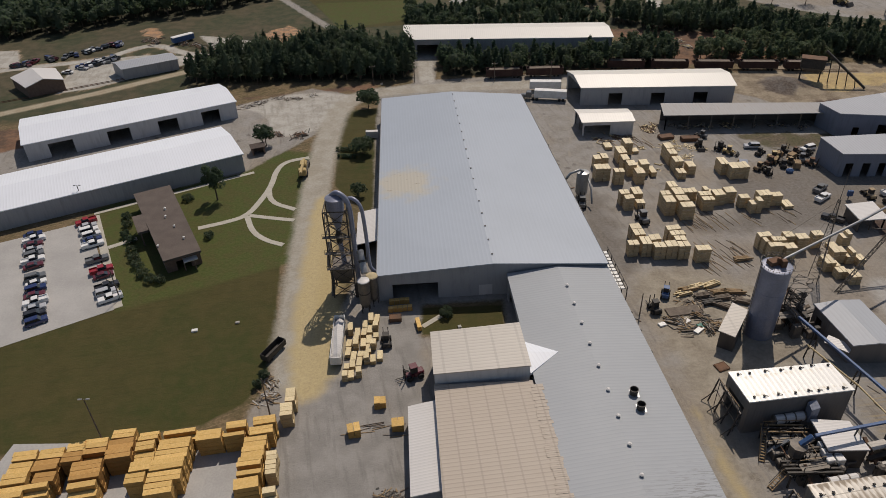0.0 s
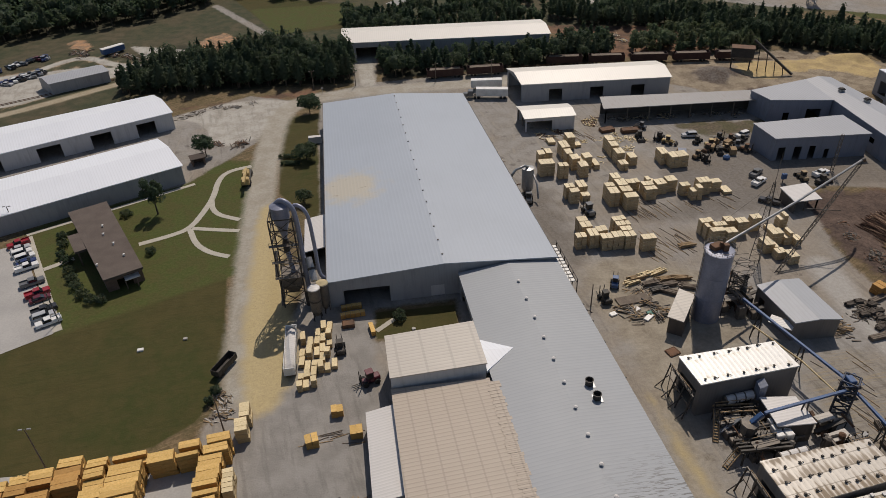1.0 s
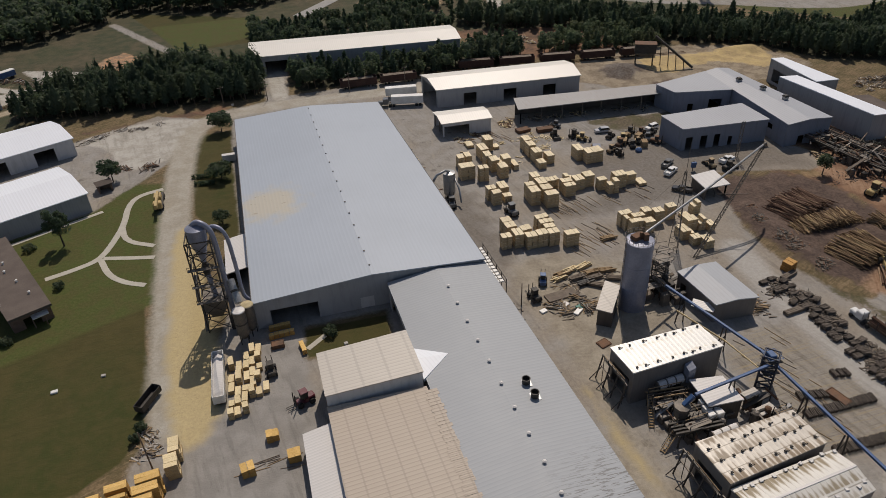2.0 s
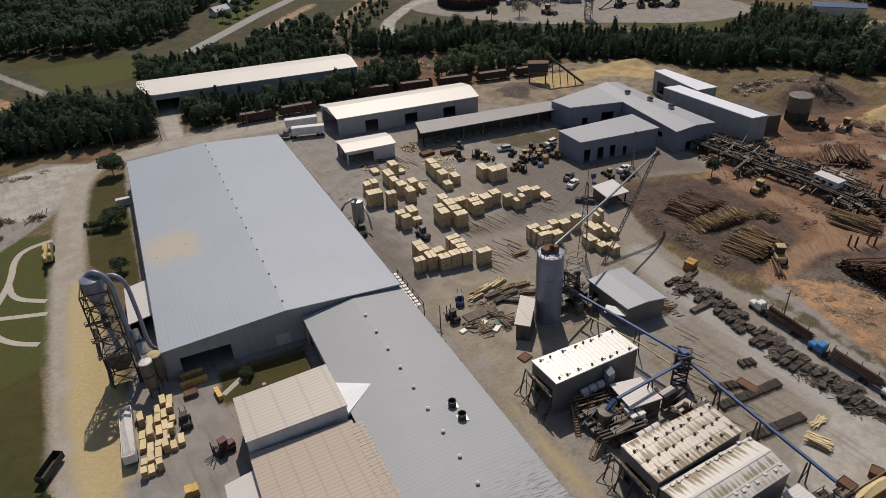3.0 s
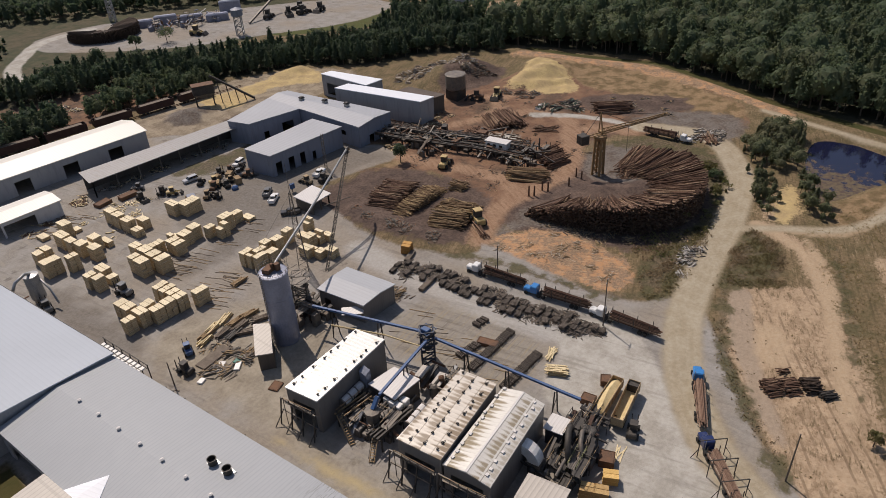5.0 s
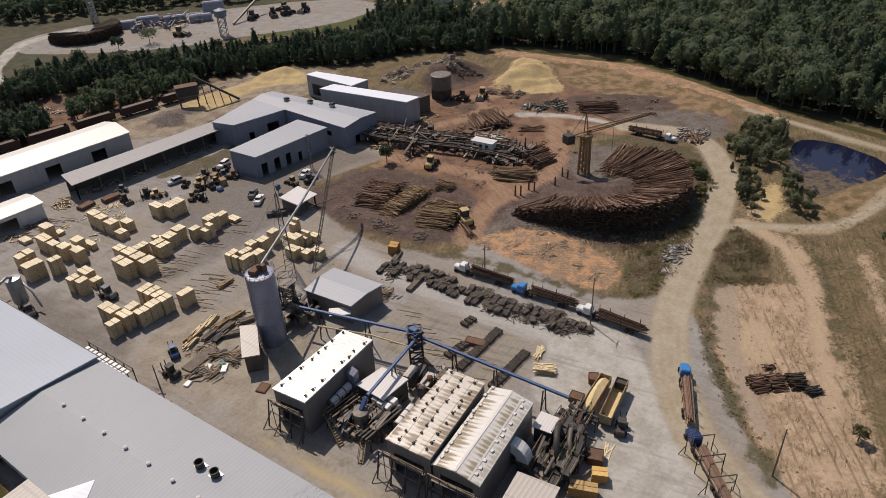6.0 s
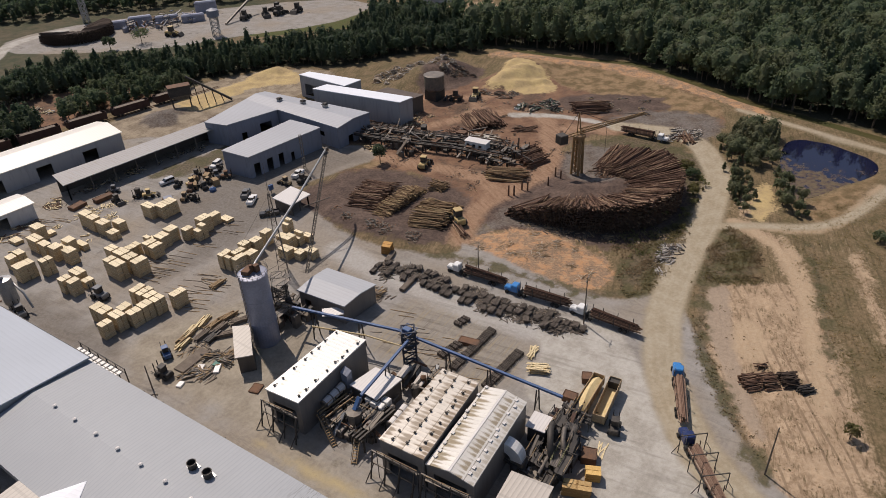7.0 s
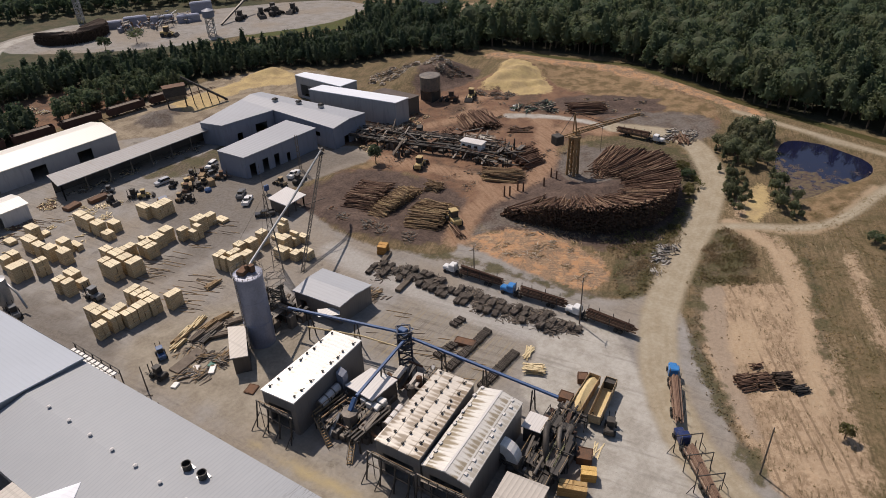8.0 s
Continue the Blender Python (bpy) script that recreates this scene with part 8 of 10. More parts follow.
def wood(name, label, outline, spacing, kind, heights, clumps, leaf, material, seed, holes=(), flat=1.0, mixed=0.2):
    """A wood of many trees inside an outline, all in one object; deep inside it only the upper crowns are leafy."""
    rs = np.random.RandomState(seed)
    o = np.array(outline, float)
    lo, hi = o.min(0), o.max(0)
    xs, ys = np.meshgrid(np.arange(lo[0], hi[0], spacing), np.arange(lo[1], hi[1], spacing))
    p = np.stack([xs.ravel(), ys.ravel()], -1) + rs.uniform(-0.45, 0.45, (xs.size, 2)) * spacing
    depth = sd_poly(p[:, 0], p[:, 1], [tuple(q) for q in outline])
    keep = depth > rs.uniform(-1.5, 2.5, len(p))
    for h in holes:
        inner = sd_poly(p[:, 0], p[:, 1], h)
        keep &= inner < 0
        depth = np.minimum(depth, -inner)
    p, depth = p[keep], depth[keep]
    other = "leaf" if kind == "pine" else "pine"
    kinds = [other if k < round(9 * mixed) else kind for k in range(9)]
    forms = [crown_points(kd, clumps, rs) for kd in kinds]
    cores = {kd: core_tris(kd) for kd in kinds}
    out, mi = [], []
    for (x, y), deep in zip(p, depth):
        h = rs.uniform(*heights) * (1.0 if rs.rand() < 0.9 else 1.2)
        pick = rs.randint(9)
        f, face = forms[pick]
        if deep > 2.6 * spacing:
            upper = f[:, 2] > 0.46
            f, face = f[upper], face[upper]
        a = rs.rand() * 6.28
        wide = h * rs.uniform(0.85, 1.25) * flat
        c, s = math.cos(a), math.sin(a)
        q = np.stack([(f[:, 0] * c - f[:, 1] * s) * wide, (f[:, 0] * s + f[:, 1] * c) * wide, f[:, 2] * h], -1)
        if h < 1.0:
            face = face * 0.3 + [0, 0, 0.9]
        w = np.stack([face[:, 0] * c - face[:, 1] * s, face[:, 0] * s + face[:, 1] * c, face[:, 2]], -1)
        lq = leaf_tris(q, w, leaf, rs) + [x, y, 0]
        if h > 2.0:
            lq = np.concatenate([lq, cores[kinds[pick]] * [wide, wide, h] + [x, y, 0]])
        tq = trunk_tris(h, 0.02 + h * 0.02) + [x, y, 0]
        out += [lq, tq]
        mi += [np.zeros(len(lq)), np.ones(8)]
    ob = new(name, fill_mesh(name, np.concatenate(out), (material, M_TRUNK), np.concatenate(mi)))
    return tagged(ob, label, "wood", kind="stuff")


wood("pine_belt", "dark belt of tall pines along the mill road", [(-101, 264), (-60, 261), (-9, 260), (-10, 280), (-20, 292), (-40, 300), (-62, 296), (-80, 292), (-96, 282)], 2.9, "pine", (6, 12.5), 480, 0.34, M_PINE, 1, mixed=0.12)
wood("pine_row", "row of dark pines in front of the far warehouse", [(2, 262), (50, 260), (74, 263), (76, 276), (74, 278), (2, 280)], 3.8, "pine", (5.5, 9.5), 420, 0.38, M_PINE, 2)
wood("hall_wood", "clump of dark pines at the end of the far warehouse", HALL_WOOD, 3.2, "pine", (6, 9.5), 420, 0.38, M_PINE, 17)
wood("north_wood", "broad dark pine wood beyond the sand and rail cars", NORTH_WOOD, 3.2, "pine", (6, 11), 420, 0.34, M_PINE, 3, mixed=0.12)
wood("rail_wood", "low mixed scrub wood beside the rail cars", RAIL_WOOD, 3.4, "pine", (4.5, 8.5), 340, 0.38, M_LEAF, 4, mixed=0.45)
wood("east_wood", "broad mixed green wood beyond the dam", [(262, 196), (270, 172), (279, 130), (265, 92), (255, 66), (249, 20), (243, -40), (330, -50), (450, 20), (490, 90), (440, 240), (390, 310), (350, 300), (346, 230), (318, 206), (300, 245), (290, 270), (282, 226), (276, 213)], 4.7, "pine", (9, 17.5), 365, 0.5, M_LEAF, 5, [[(303, 120), (318, 124), (322, 112), (306, 106)], [(284, 96), (276, 92), (276, 78), (288, 80)], [(278, 226), (298, 206), (318, 204), (346, 232), (312, 278), (290, 262)]], flat=1.1, mixed=0.34)
wood("green_wood", "dark wood edge between the green strip and the ploughed field", [(247, 258), (262, 252), (270, 249), (268, 226), (276, 213), (284, 222), (292, 246), (284, 264), (276, 274), (262, 262)], 4.0, "pine", (7, 12), 300, 0.45, M_PINE, 19, mixed=0.3)
wood("west_wood", "dark wood on the rise beyond the fields", [(-205, 326), (-179, 332), (-160, 345), (-137, 354), (-111, 360), (-88, 380), (-84, 395), (-110, 460), (-300, 450), (-300, 290), (-240, 312)], 5.2, "leaf", (8, 14), 145, 0.74, M_PINE, 6, mixed=0.4)
wood("far_wood", "dark wood behind the far log yard", [(132, 462), (190, 424), (244, 384), (296, 344), (345, 300), (400, 320), (360, 480), (196, 580)], 6.0, "leaf", (7, 12), 100, 0.86, M_PINE, 7, mixed=0.5)
wood("field_wood", "dark wood behind the grass field", [(-84, 402), (-25, 384), (10, 396), (20, 440), (48, 490), (84, 560), (60, 600), (-120, 600), (-120, 480)], 5.8, "pine", (9, 15), 130, 0.75, M_PINE, 8, mixed=0.4)
wood("back_wood", "dark scrub pines behind the far warehouse", [(-16, 312), (72, 306), (84, 318), (66, 336), (24, 346), (-14, 352)], 3.9, "pine", (4.5, 8.5), 220, 0.5, M_PINE, 9)
wood("pond_thicket", "green thicket of young trees beside the pond", [(199, 56), (211, 66), (226, 68), (233, 62), (228, 54), (216, 50), (205, 47)], 2.5, "leaf", (2.5, 7.0), 260, 0.26, M_THICKET, 10, mixed=0.4)
wood("bank_thicket", "strip of green shrubs along the bank by the road", [(170, 46.5), (184, 53), (197, 58.5), (200, 54), (186, 47.5), (172, 44)], 1.75, "leaf", (1.5, 4.4), 230, 0.24, M_THICKET, 11, mixed=0.5)
wood("pond_trees", "clump of green trees at the corner of the pond", [(178, 35), (188, 40), (200, 46), (201, 42.5), (190, 36.5), (180, 31)], 2.1, "leaf", (2.0, 5.4), 260, 0.26, M_THICKET, 12, mixed=0.4)
wood("ring_brush", "low green brush round the outer side of the log ring", [(150, 61), (160, 56), (188, 61), (198, 74), (194, 84), (190, 68), (178, 58.5), (160, 57.5)], 1.8, "leaf", (0.5, 1.8), 80, 0.2, M_BUSH, 13, flat=2.0)
def brush(name, label, outline, count, leaf, high, material, seed, patch=7.0, bare=0.0):
    """Low brush or grass tufts, thicker and thinner in patches inside an outline, in one object."""
    rs = np.random.RandomState(seed)
    o = np.array(outline, float)
    lo, hi = o.min(0), o.max(0)
    p = lo + rs.rand(count * 3, 2) * (hi - lo)
    dense = smooth_noise(p[:, 0], p[:, 1], patch) + 0.6 * smooth_noise(p[:, 1], p[:, 0], patch / 3)
    p = p[(sd_poly(p[:, 0], p[:, 1], outline) > rs.uniform(-1.0, 1.2, len(p))) & (dense > bare + rs.randn(len(p)) * 0.3)][:count]
    each = 4
    q = np.repeat(p, each, 0) + rs.randn(len(p) * each, 2) * leaf * 1.3
    tall = np.repeat(high * (0.3 + 0.9 * rs.rand(len(p)) ** 2), each)
    pts = np.column_stack([q, land(q[:, 0], q[:, 1]) + tall * (0.25 + 0.75 * rs.rand(len(q)))])
    face = rs.randn(len(q), 3) * 0.5 + [0, 0, 0.9]
    tagged(new(name, fill_mesh(name, leaf_tris(pts, face, leaf, rs), (material,))), label, "brush", kind="stuff")


brush("slope_brush", "dry low brush on the slope below the log ring", [(147, 66), (152, 60), (161, 56), (155, 53), (146, 52.5), (134, 51), (124, 50.5), (123, 54), (126, 58), (136, 62), (140, 70)], 1300, 0.17, 0.7, M_DRYBRUSH, 14, 4.0, 0.0)
brush("slope_greens", "green weeds among the dry brush below the log ring", [(150, 66), (158, 58), (166, 56), (160, 54), (146, 53), (140, 57), (138, 62), (142, 68)], 420, 0.2, 1.1, M_BUSH, 24, 3.0, 0.2)
brush("field_brush", "dry brown brush beside the dirt road", [(166, 46), (152, 47), (139, 42.5), (141, 36), (145, 32), (154, 34), (163, 39)], 1700, 0.15, 0.5, M_DRYBRUSH, 15, 3.0, -0.05)
brush("verge_brush", "ragged weeds along the edge of the haul road", [(143, 46), (133, 43.4), (120, 38.2), (109, 32.4), (98, 23), (92, 15), (94, 14), (100, 21), (110, 29), (121, 35), (133, 40.4), (142, 43)], 1000, 0.13, 0.4, M_DRYBRUSH, 25, 4.0, -0.3)
brush("field_grass", "tufts of dry brown grass on the rough field", [(170, 36), (200, 24), (236, 6), (200, -6), (150, -8), (110, -6), (112, 6), (122, 11), (140, 18.5), (156, 27)], 4200, 0.11, 0.2, M_DRYGRASS, 26, 5.0, 0.0)
brush("bare_field_tufts", "sparse dry tufts on the bare tan field", [(140, 38), (148, 30), (140, 22), (126, 15), (112, 9), (94, 2), (88, 8), (100, 22), (116, 33), (130, 38)], 500, 0.11, 0.2, M_DRYBRUSH, 27, 3.0, 0.4)
brush("ditch_weeds", "line of dark weeds along a shallow ditch", [(167, 27.6), (155, 23), (140, 17.5), (129, 13.6), (112, 6), (96, -2), (96, -3), (112, 5), (129.4, 12.2), (140.4, 15.9), (155.6, 21.6), (167.4, 26.2)], 420, 0.13, 0.4, M_DRYBRUSH, 28, 3.0, -0.2)


def tree(x, y, h, spread, label, clumps=420, leaf=0.5, material=None, seed=1, bare=False, name="tree"):
    """A lone tree: tapered trunk, forked limbs and a ragged crown of clumps."""
    rs = np.random.RandomState(seed)
    t = thing(name, (x, y), label, "tree" if h > 2.5 else "bush", "lone trees" if h > 2.5 else "bushes")
    tm = Mesh().tube((x, y, -0.2), (x + 0.1, y, h * 0.62), 0.05 + h * 0.02, 8, 0.03 + h * 0.006)
    for k in range(7):
        a, z = k * 2.4 + rs.rand(), h * (0.3 + 0.07 * k)
        tm.tube((x, y, z), (x + spread * 0.6 * math.cos(a), y + spread * 0.6 * math.sin(a), z + h * 0.18), 0.02 + h * 0.006, 5, 0.02)
    part("trunk", tm, M_TRUNK, t)
    p, face = crown_points("leaf", clumps * 3, rs)
    if h < 2.5:
        p[:, 2] = np.clip((p[:, 2] - 0.34) / 0.62, 0.04, 1.1)
    p = p * [spread / 0.36, spread / 0.36, h]
    if bare:
        some = rs.rand(len(p)) < 0.6
        p, face = p[some], face[some]
    ob = part("crown", fill_mesh("crown", leaf_tris(p, face, leaf * 0.62, rs) + [x, y, 0], (material or M_LEAF,)), None, t)
    return tagged(ob, kind="stuff")


tree(-63.8, 172.4, 11.0, 3.2, "tall lacy dark tree on the lawn by the white hall", 900, 0.42, M_PINE, 1)
tree(-56.2, 206.0, 7.5, 3.4, "round dark green tree beside the gravel yard", 520, 0.5, M_PINE, 2)
tree(-24.8, 233.0, 7.0, 4.4, "broad dark green tree by the warehouse corner", 620, 0.55, M_PINE, 3)
tree(-24.2, 198.0, 5.4, 4.0, "broad dark green tree on the grass strip", 560, 0.5, M_PINE, 4)
tree(-23.4, 171.5, 4.4, 2.4, "small dark tree on the grass strip", 330, 0.4, M_PINE, 5)
tree(0.2, 118.0, 2.2, 1.7, "round dark shrub on the courtyard grass", 300, 0.28, M_PINE, 6, name="bush")
tree(159.5, 62.5, 4.2, 2.4, "bright green bush in front of the log ring", 420, 0.35, M_BUSH, 7)
tree(143.4, 147.6, 6.5, 2.0, "dark bushy tree beside the log deck", 340, 0.42, M_PINE, 8)
tree(107.2, 5.4, 3.4, 1.5, "small green bush on the dry field", 200, 0.3, M_BUSH, 9)
tree(178.5, 13.8, 3.0, 2.4, "low dark bush on the dry field", 260, 0.35, M_LEAF, 10)
tree(182.5, 10.5, 2.6, 2.0, "low dark bush beside the track", 220, 0.35, M_LEAF, 11)
tree(190.1, 67.6, 3.4, 2.6, "green bush beside the log ring", 360, 0.36, M_BUSH, 12)
tree(187.1, 64.5, 3.0, 2.2, "green bush beside the log ring", 300, 0.34, M_LEAF, 13)
tree(177.3, 60.4, 2.8, 1.9, "green bush beside the log ring", 260, 0.34, M_BUSH, 14)
for k, (x, y, w) in enumerate(((-36.8, 100.8, 1.2), (-37.6, 98.2, 1.0), (-85.0, 159.8, 1.6), (-83.6, 154.6, 1.5), (-81.6, 151.8, 1.5), (-79.4, 147.2, 1.6), (-77.6, 143.8, 1.8), (-75.8, 140.6, 1.8), (-73.2, 137.0, 1.9), (-70.6, 134.6, 1.7), (-68.0, 134.0, 1.5), (-86.6, 164.0, 1.4), (-72.4, 172.8, 1.9), (-61.2, 152.8, 1.3))):
    tree(x, y, 1.9, w, "clipped dark green shrub beside the office wall" if k > 1 else "dark shrub at the lawn's edge", 170, 0.3, M_PINE, 30 + k, name="bush")

# ---- machinery among the kilns ----
def machinery(name, label, area, z_top, count, seed, mats, category="machinery", deck=None):
    """A dense cluster of plant on a patch of ground: housings, platforms, pipes and rails, each a part."""
    q = random.Random(seed)
    x0, y0, x1, y1 = area
    t = thing(name, ((x0 + x1) / 2, (y0 + y1) / 2), label, category)
    for k in range(count):
        x, y = q.uniform(x0, x1), q.uniform(y0, y1)
        kind = k % 6
        mt = q.choice(mats)
        tn = q.choice((6, 6, 96, 96, 8))
        if kind == 0:
            h = q.uniform(0.8, z_top * 0.7)
            part("housing", Mesh().soft_box(x, y, -0.1, q.uniform(0.9, 2.2), q.uniform(0.9, 2.6), h, 0.1, tn), mt, t)
        elif kind == 1:
            ln, z = q.uniform(2, 5), q.uniform(1.0, z_top)
            a = radians(tn)
            d = Vector((math.cos(a), math.sin(a), 0)) * ln / 2
            part("pipe", Mesh().tube(Vector((x, y, z)) - d, Vector((x, y, z)) + d, q.uniform(0.1, 0.3), 8), mt, t)
            part("pipe_leg", Mesh().tube((x, y, -0.1), (x, y, z), 0.1, 6), M_DARK, t)
        elif kind == 2:
            z = q.uniform(1.8, z_top)
            w, l = q.uniform(1.2, 2.0), q.uniform(2.5, 5.0)
            part("platform", Mesh().box(x, y, z, l, w, 0.12, tn), deck or M_STEEL, t)
            a = radians(tn)
            c, s = math.cos(a), math.sin(a)
            for i, j in ((-1, -1), (1, -1), (1, 1), (-1, 1)):
                px, py = x + c * i * l * 0.48 - s * j * w * 0.48, y + s * i * l * 0.48 + c * j * w * 0.48
                part("post", Mesh().beam((px, py, -0.1), (px, py, z + 1.0), 0.12), M_DARK, t)
            for j in (-1, 1):
                p = Vector((x - c * l * 0.48 - s * j * w * 0.48, y - s * l * 0.48 + c * j * w * 0.48, z + 1.0))
                part("handrail", Mesh().beam(p, p + Vector((c, s, 0)) * l * 0.96, 0.08), M_STICK if q.random() < 0.4 else M_DARK, t)
        elif kind == 3:
            ln = q.uniform(3, 6)
            a = radians(tn)
            d = Vector((math.cos(a), math.sin(a), 0)) * ln / 2
            z = q.uniform(0.6, 2.0)
            part("chute", Mesh().beam(Vector((x, y, z)) - d, Vector((x, y, z + q.uniform(1.0, 3.0))) + d, q.uniform(0.4, 0.8), 0.35), mt, t)
            part("chute_leg", Mesh().beam((x, y, -0.1), (x, y, z + 0.6), 0.2), M_DARK, t)
        elif kind == 4:
            z = q.uniform(1.2, z_top)
            r = q.uniform(0.35, 0.8)
            part("drum", Mesh().lathe(x, y, [(r * 0.9, -0.1), (r, 0.2), (r, z), (r * 0.4, z + r * 0.5)], 14), mt, t)
        else:
            part("box", Mesh().soft_box(x, y, -0.1, q.uniform(0.5, 1.2), q.uniform(0.5, 1.2), q.uniform(0.6, 2.2), 0.08, tn), q.choice((mt, M_STEEL, M_GALV)), t)
    return t


PLANT = (M_DARK, M_STEEL, M_STEEL, M_DARK, M_GALV, M_RUST)
boiler = machinery("boiler_plant", "crowded dark boiler plant with chutes, pipes and platforms", (55.6, 70.6, 66.0, 80.2), 3.4, 40, 3, PLANT)


def boiler_fittings(t):
    """The named pieces of the boiler plant: drums, elbow, hopper, rails, stairs and machine covers."""
    for a, b in (((57.2, 82.3, 3.6), (62.6, 82.8, 3.9)), ((60.6, 69.2, 3.4), (65.6, 69.8, 3.6))):
        drum = part("steam_drum", Mesh().tube(a, b, 0.85, 16), M_PALE, t, "pale insulated drum", smooth=False)
        for k in range(4):
            p = Vector(a).lerp(Vector(b), k / 3)
            part("band", Mesh().tube(p - Vector((0.12, 0, 0)), p + Vector((0.12, 0, 0)), 0.92, 16), M_STEEL, drum)
        for k in (0.2, 0.8):
            p = Vector(a).lerp(Vector(b), k)
            part("saddle", Mesh().box(p.x, p.y, -0.1, 0.5, 1.2, p.z - 0.6), M_DARK, t)
    part("elbow_duct", Mesh().hexa([(62.9, 81.7, 3.4), (64.3, 81.8, 3.4), (64.2, 83.2, 3.4), (62.8, 83.1, 3.4)], [(62.9, 81.7, 6.4), (64.3, 81.8, 6.9), (64.2, 83.4, 7.3), (62.8, 83.3, 6.8)]), M_BLUEWALL, t, "pale blue elbow duct")
    hop = part("hopper", Mesh().lathe(58.3, 75.6, [(0.35, 1.3), (1.3, 2.9), (1.3, 4.7), (1.5, 4.75), (1.5, 5.1), (0.5, 5.3)], 8), M_STEEL, t)
    for dx, dy in ((-1.1, -1.1), (1.1, -1.1), (1.1, 1.1), (-1.1, 1.1)):
        part("hopper_leg", Mesh().beam((58.3 + dx, 75.6 + dy, -0.1), (58.3 + dx, 75.6 + dy, 3.6), 0.16), M_DARK, hop)
    part("feed_spout", Mesh().beam((60.2, 75.8, 6.9), (58.5, 75.6, 5.2), 0.7), M_BLUE, t)
    for k in range(4):
        y, z = 71.2 + k * 0.85, 3.3 - 0.12 * k
        part("infeed_rail", Mesh().beam((55.0, y + 0.2, z), (64.0, y, z), 0.34, 0.5), M_DARK, t)
    for x in (55.6, 58.4, 61.2, 63.6):
        part("infeed_bent", Mesh().beam((x, 71.0, -0.1), (x, 71.0, 3.1), 0.25).beam((x, 74.0, -0.1), (x, 74.0, 2.8), 0.25).beam((x, 70.8, 2.6), (x, 74.2, 2.4), 0.25), M_DARK, t)
    for k in range(3):
        y = 79.4 + k * 0.8
        part("deck_rail", Mesh().beam((54.6, y + 0.6, 3.4), (61.8, y, 3.5), 0.2, 0.3), M_STICK if k != 1 else M_DARK, t)
    for x in (55.0, 57.2, 59.4, 61.4):
        part("deck_post", Mesh().beam((x, 79.8, -0.1), (x, 79.8, 4.4), 0.16), M_DARK, t)
        part("deck_post", Mesh().beam((x, 81.4, -0.1), (x, 81.4, 4.4), 0.16), M_DARK, t)
    part("handrail", Mesh().beam((54.8, 81.4, 4.4), (61.6, 81.4, 4.4), 0.1), M_STICK, t)
    for a, b in (((55.0, 80.9, 3.4), (53.4, 76.2, 0.1)), ((57.0, 73.4, 3.1), (52.6, 70.8, 0.1))):
        a, b = Vector(a), Vector(b)
        d = (b - a).normalized()
        o = Vector((-d.y, d.x, 0)).normalized() * 0.45
        stair = part("stair", Mesh().beam(a + o, b + o, 0.1, 0.28).beam(a - o, b - o, 0.1, 0.28), M_STICK, t, "worn timber stair")
        for k in range(12):
            p = a.lerp(b, (k + 0.5) / 12)
            part("tread", Mesh().beam(p - o, p + o, 0.26, 0.05), M_STICK, stair)
        for q in (-1, 1):
            part("stair_rail", Mesh().beam(a + o * q + Vector((0, 0, 1.0)), b + o * q + Vector((0, 0, 1.0)), 0.08), M_DARK, stair)
    for k in range(6):
        part("machine_cover", Mesh().soft_box(62.9 + k % 2 * 1.7 + 0.15 * (k // 2), 73.6 + k // 2 * 1.5, 2.6, 1.45, 1.25, 1.4, 0.1, 6), M_WHITEP, t, "white machine cover")
    part("cover_frame", Mesh().box(63.8, 75.2, -0.1, 4.0, 5.0, 2.7, 5), M_DARK, t)


boiler_fittings(boiler)
for x, y, sx, sy, z in ((72.6, 76.4, 2.4, 1.6, 3.2), (73.4, 72.8, 2.6, 1.8, 2.6)):
    dk = thing("transfer_deck", (x, y), "pale worn transfer deck behind the control house", "platform", "transfer decks")
    part("deck", Mesh().box(x, y, z, sx * 1.4, sy, 0.25, 12), M_TANHI, dk)
    for i, j in ((-1, -1), (1, -1), (1, 1), (-1, 1)):
        part("post", Mesh().beam((x + i * sx * 0.55, y + j * sy * 0.35, -0.1), (x + i * sx * 0.55, y + j * sy * 0.35, z), 0.18), M_DARK, dk)
# catwalks along the kiln fronts
for (x0, y0), (x1, y1) in (((54.4, 57.4), (53.6, 65.4)), ((55.6, 48.2), (54.4, 56.0)), ((51.2, 83.0), (50.2, 89.6))):
    cw = thing("catwalk", (x0, y0), "dark steel catwalk with handrails along a kiln front", "walkway", "kiln catwalks")
    part("deck", Mesh().beam((x0, y0, 5.4), (x1, y1, 5.4), 0.9, 0.1), M_STEEL, cw)
    for z in (5.95, 6.5):
        part("handrail", Mesh().beam((x0 - 0.4, y0, z), (x1 - 0.4, y1, z), 0.09), M_STICK if z > 6 else M_DARK, cw)
    for k in range(6):
        p = Vector((x0 - 0.4, y0, 0)).lerp(Vector((x1 - 0.4, y1, 0)), k / 5)
        part("post", Mesh().beam((p.x, p.y, 5.4 if k % 5 else -0.1), (p.x, p.y, 6.5), 0.1), M_DARK, cw)
machinery("furnace_plant", "crowded dark furnace plant with ducts and pipes", (67.0, 40.5, 79.0, 48.0), 4.0, 60, 8, (M_DARK, M_DARK, M_DARK, M_STEEL, M_DARK), deck=M_DARK)
machinery("chip_loader", "dark steel chip loading frames beneath the conveyor end", (79.0, 43.6, 83.6, 48.8), 3.6, 34, 21, (M_DARK, M_DARK, M_STEEL, M_DARKRUST), deck=M_DARK)
machinery("burner_plant", "dark pipes and fans behind the kilns", (70.5, 69.0, 77.5, 76.5), 3.6, 26, 12, PLANT)
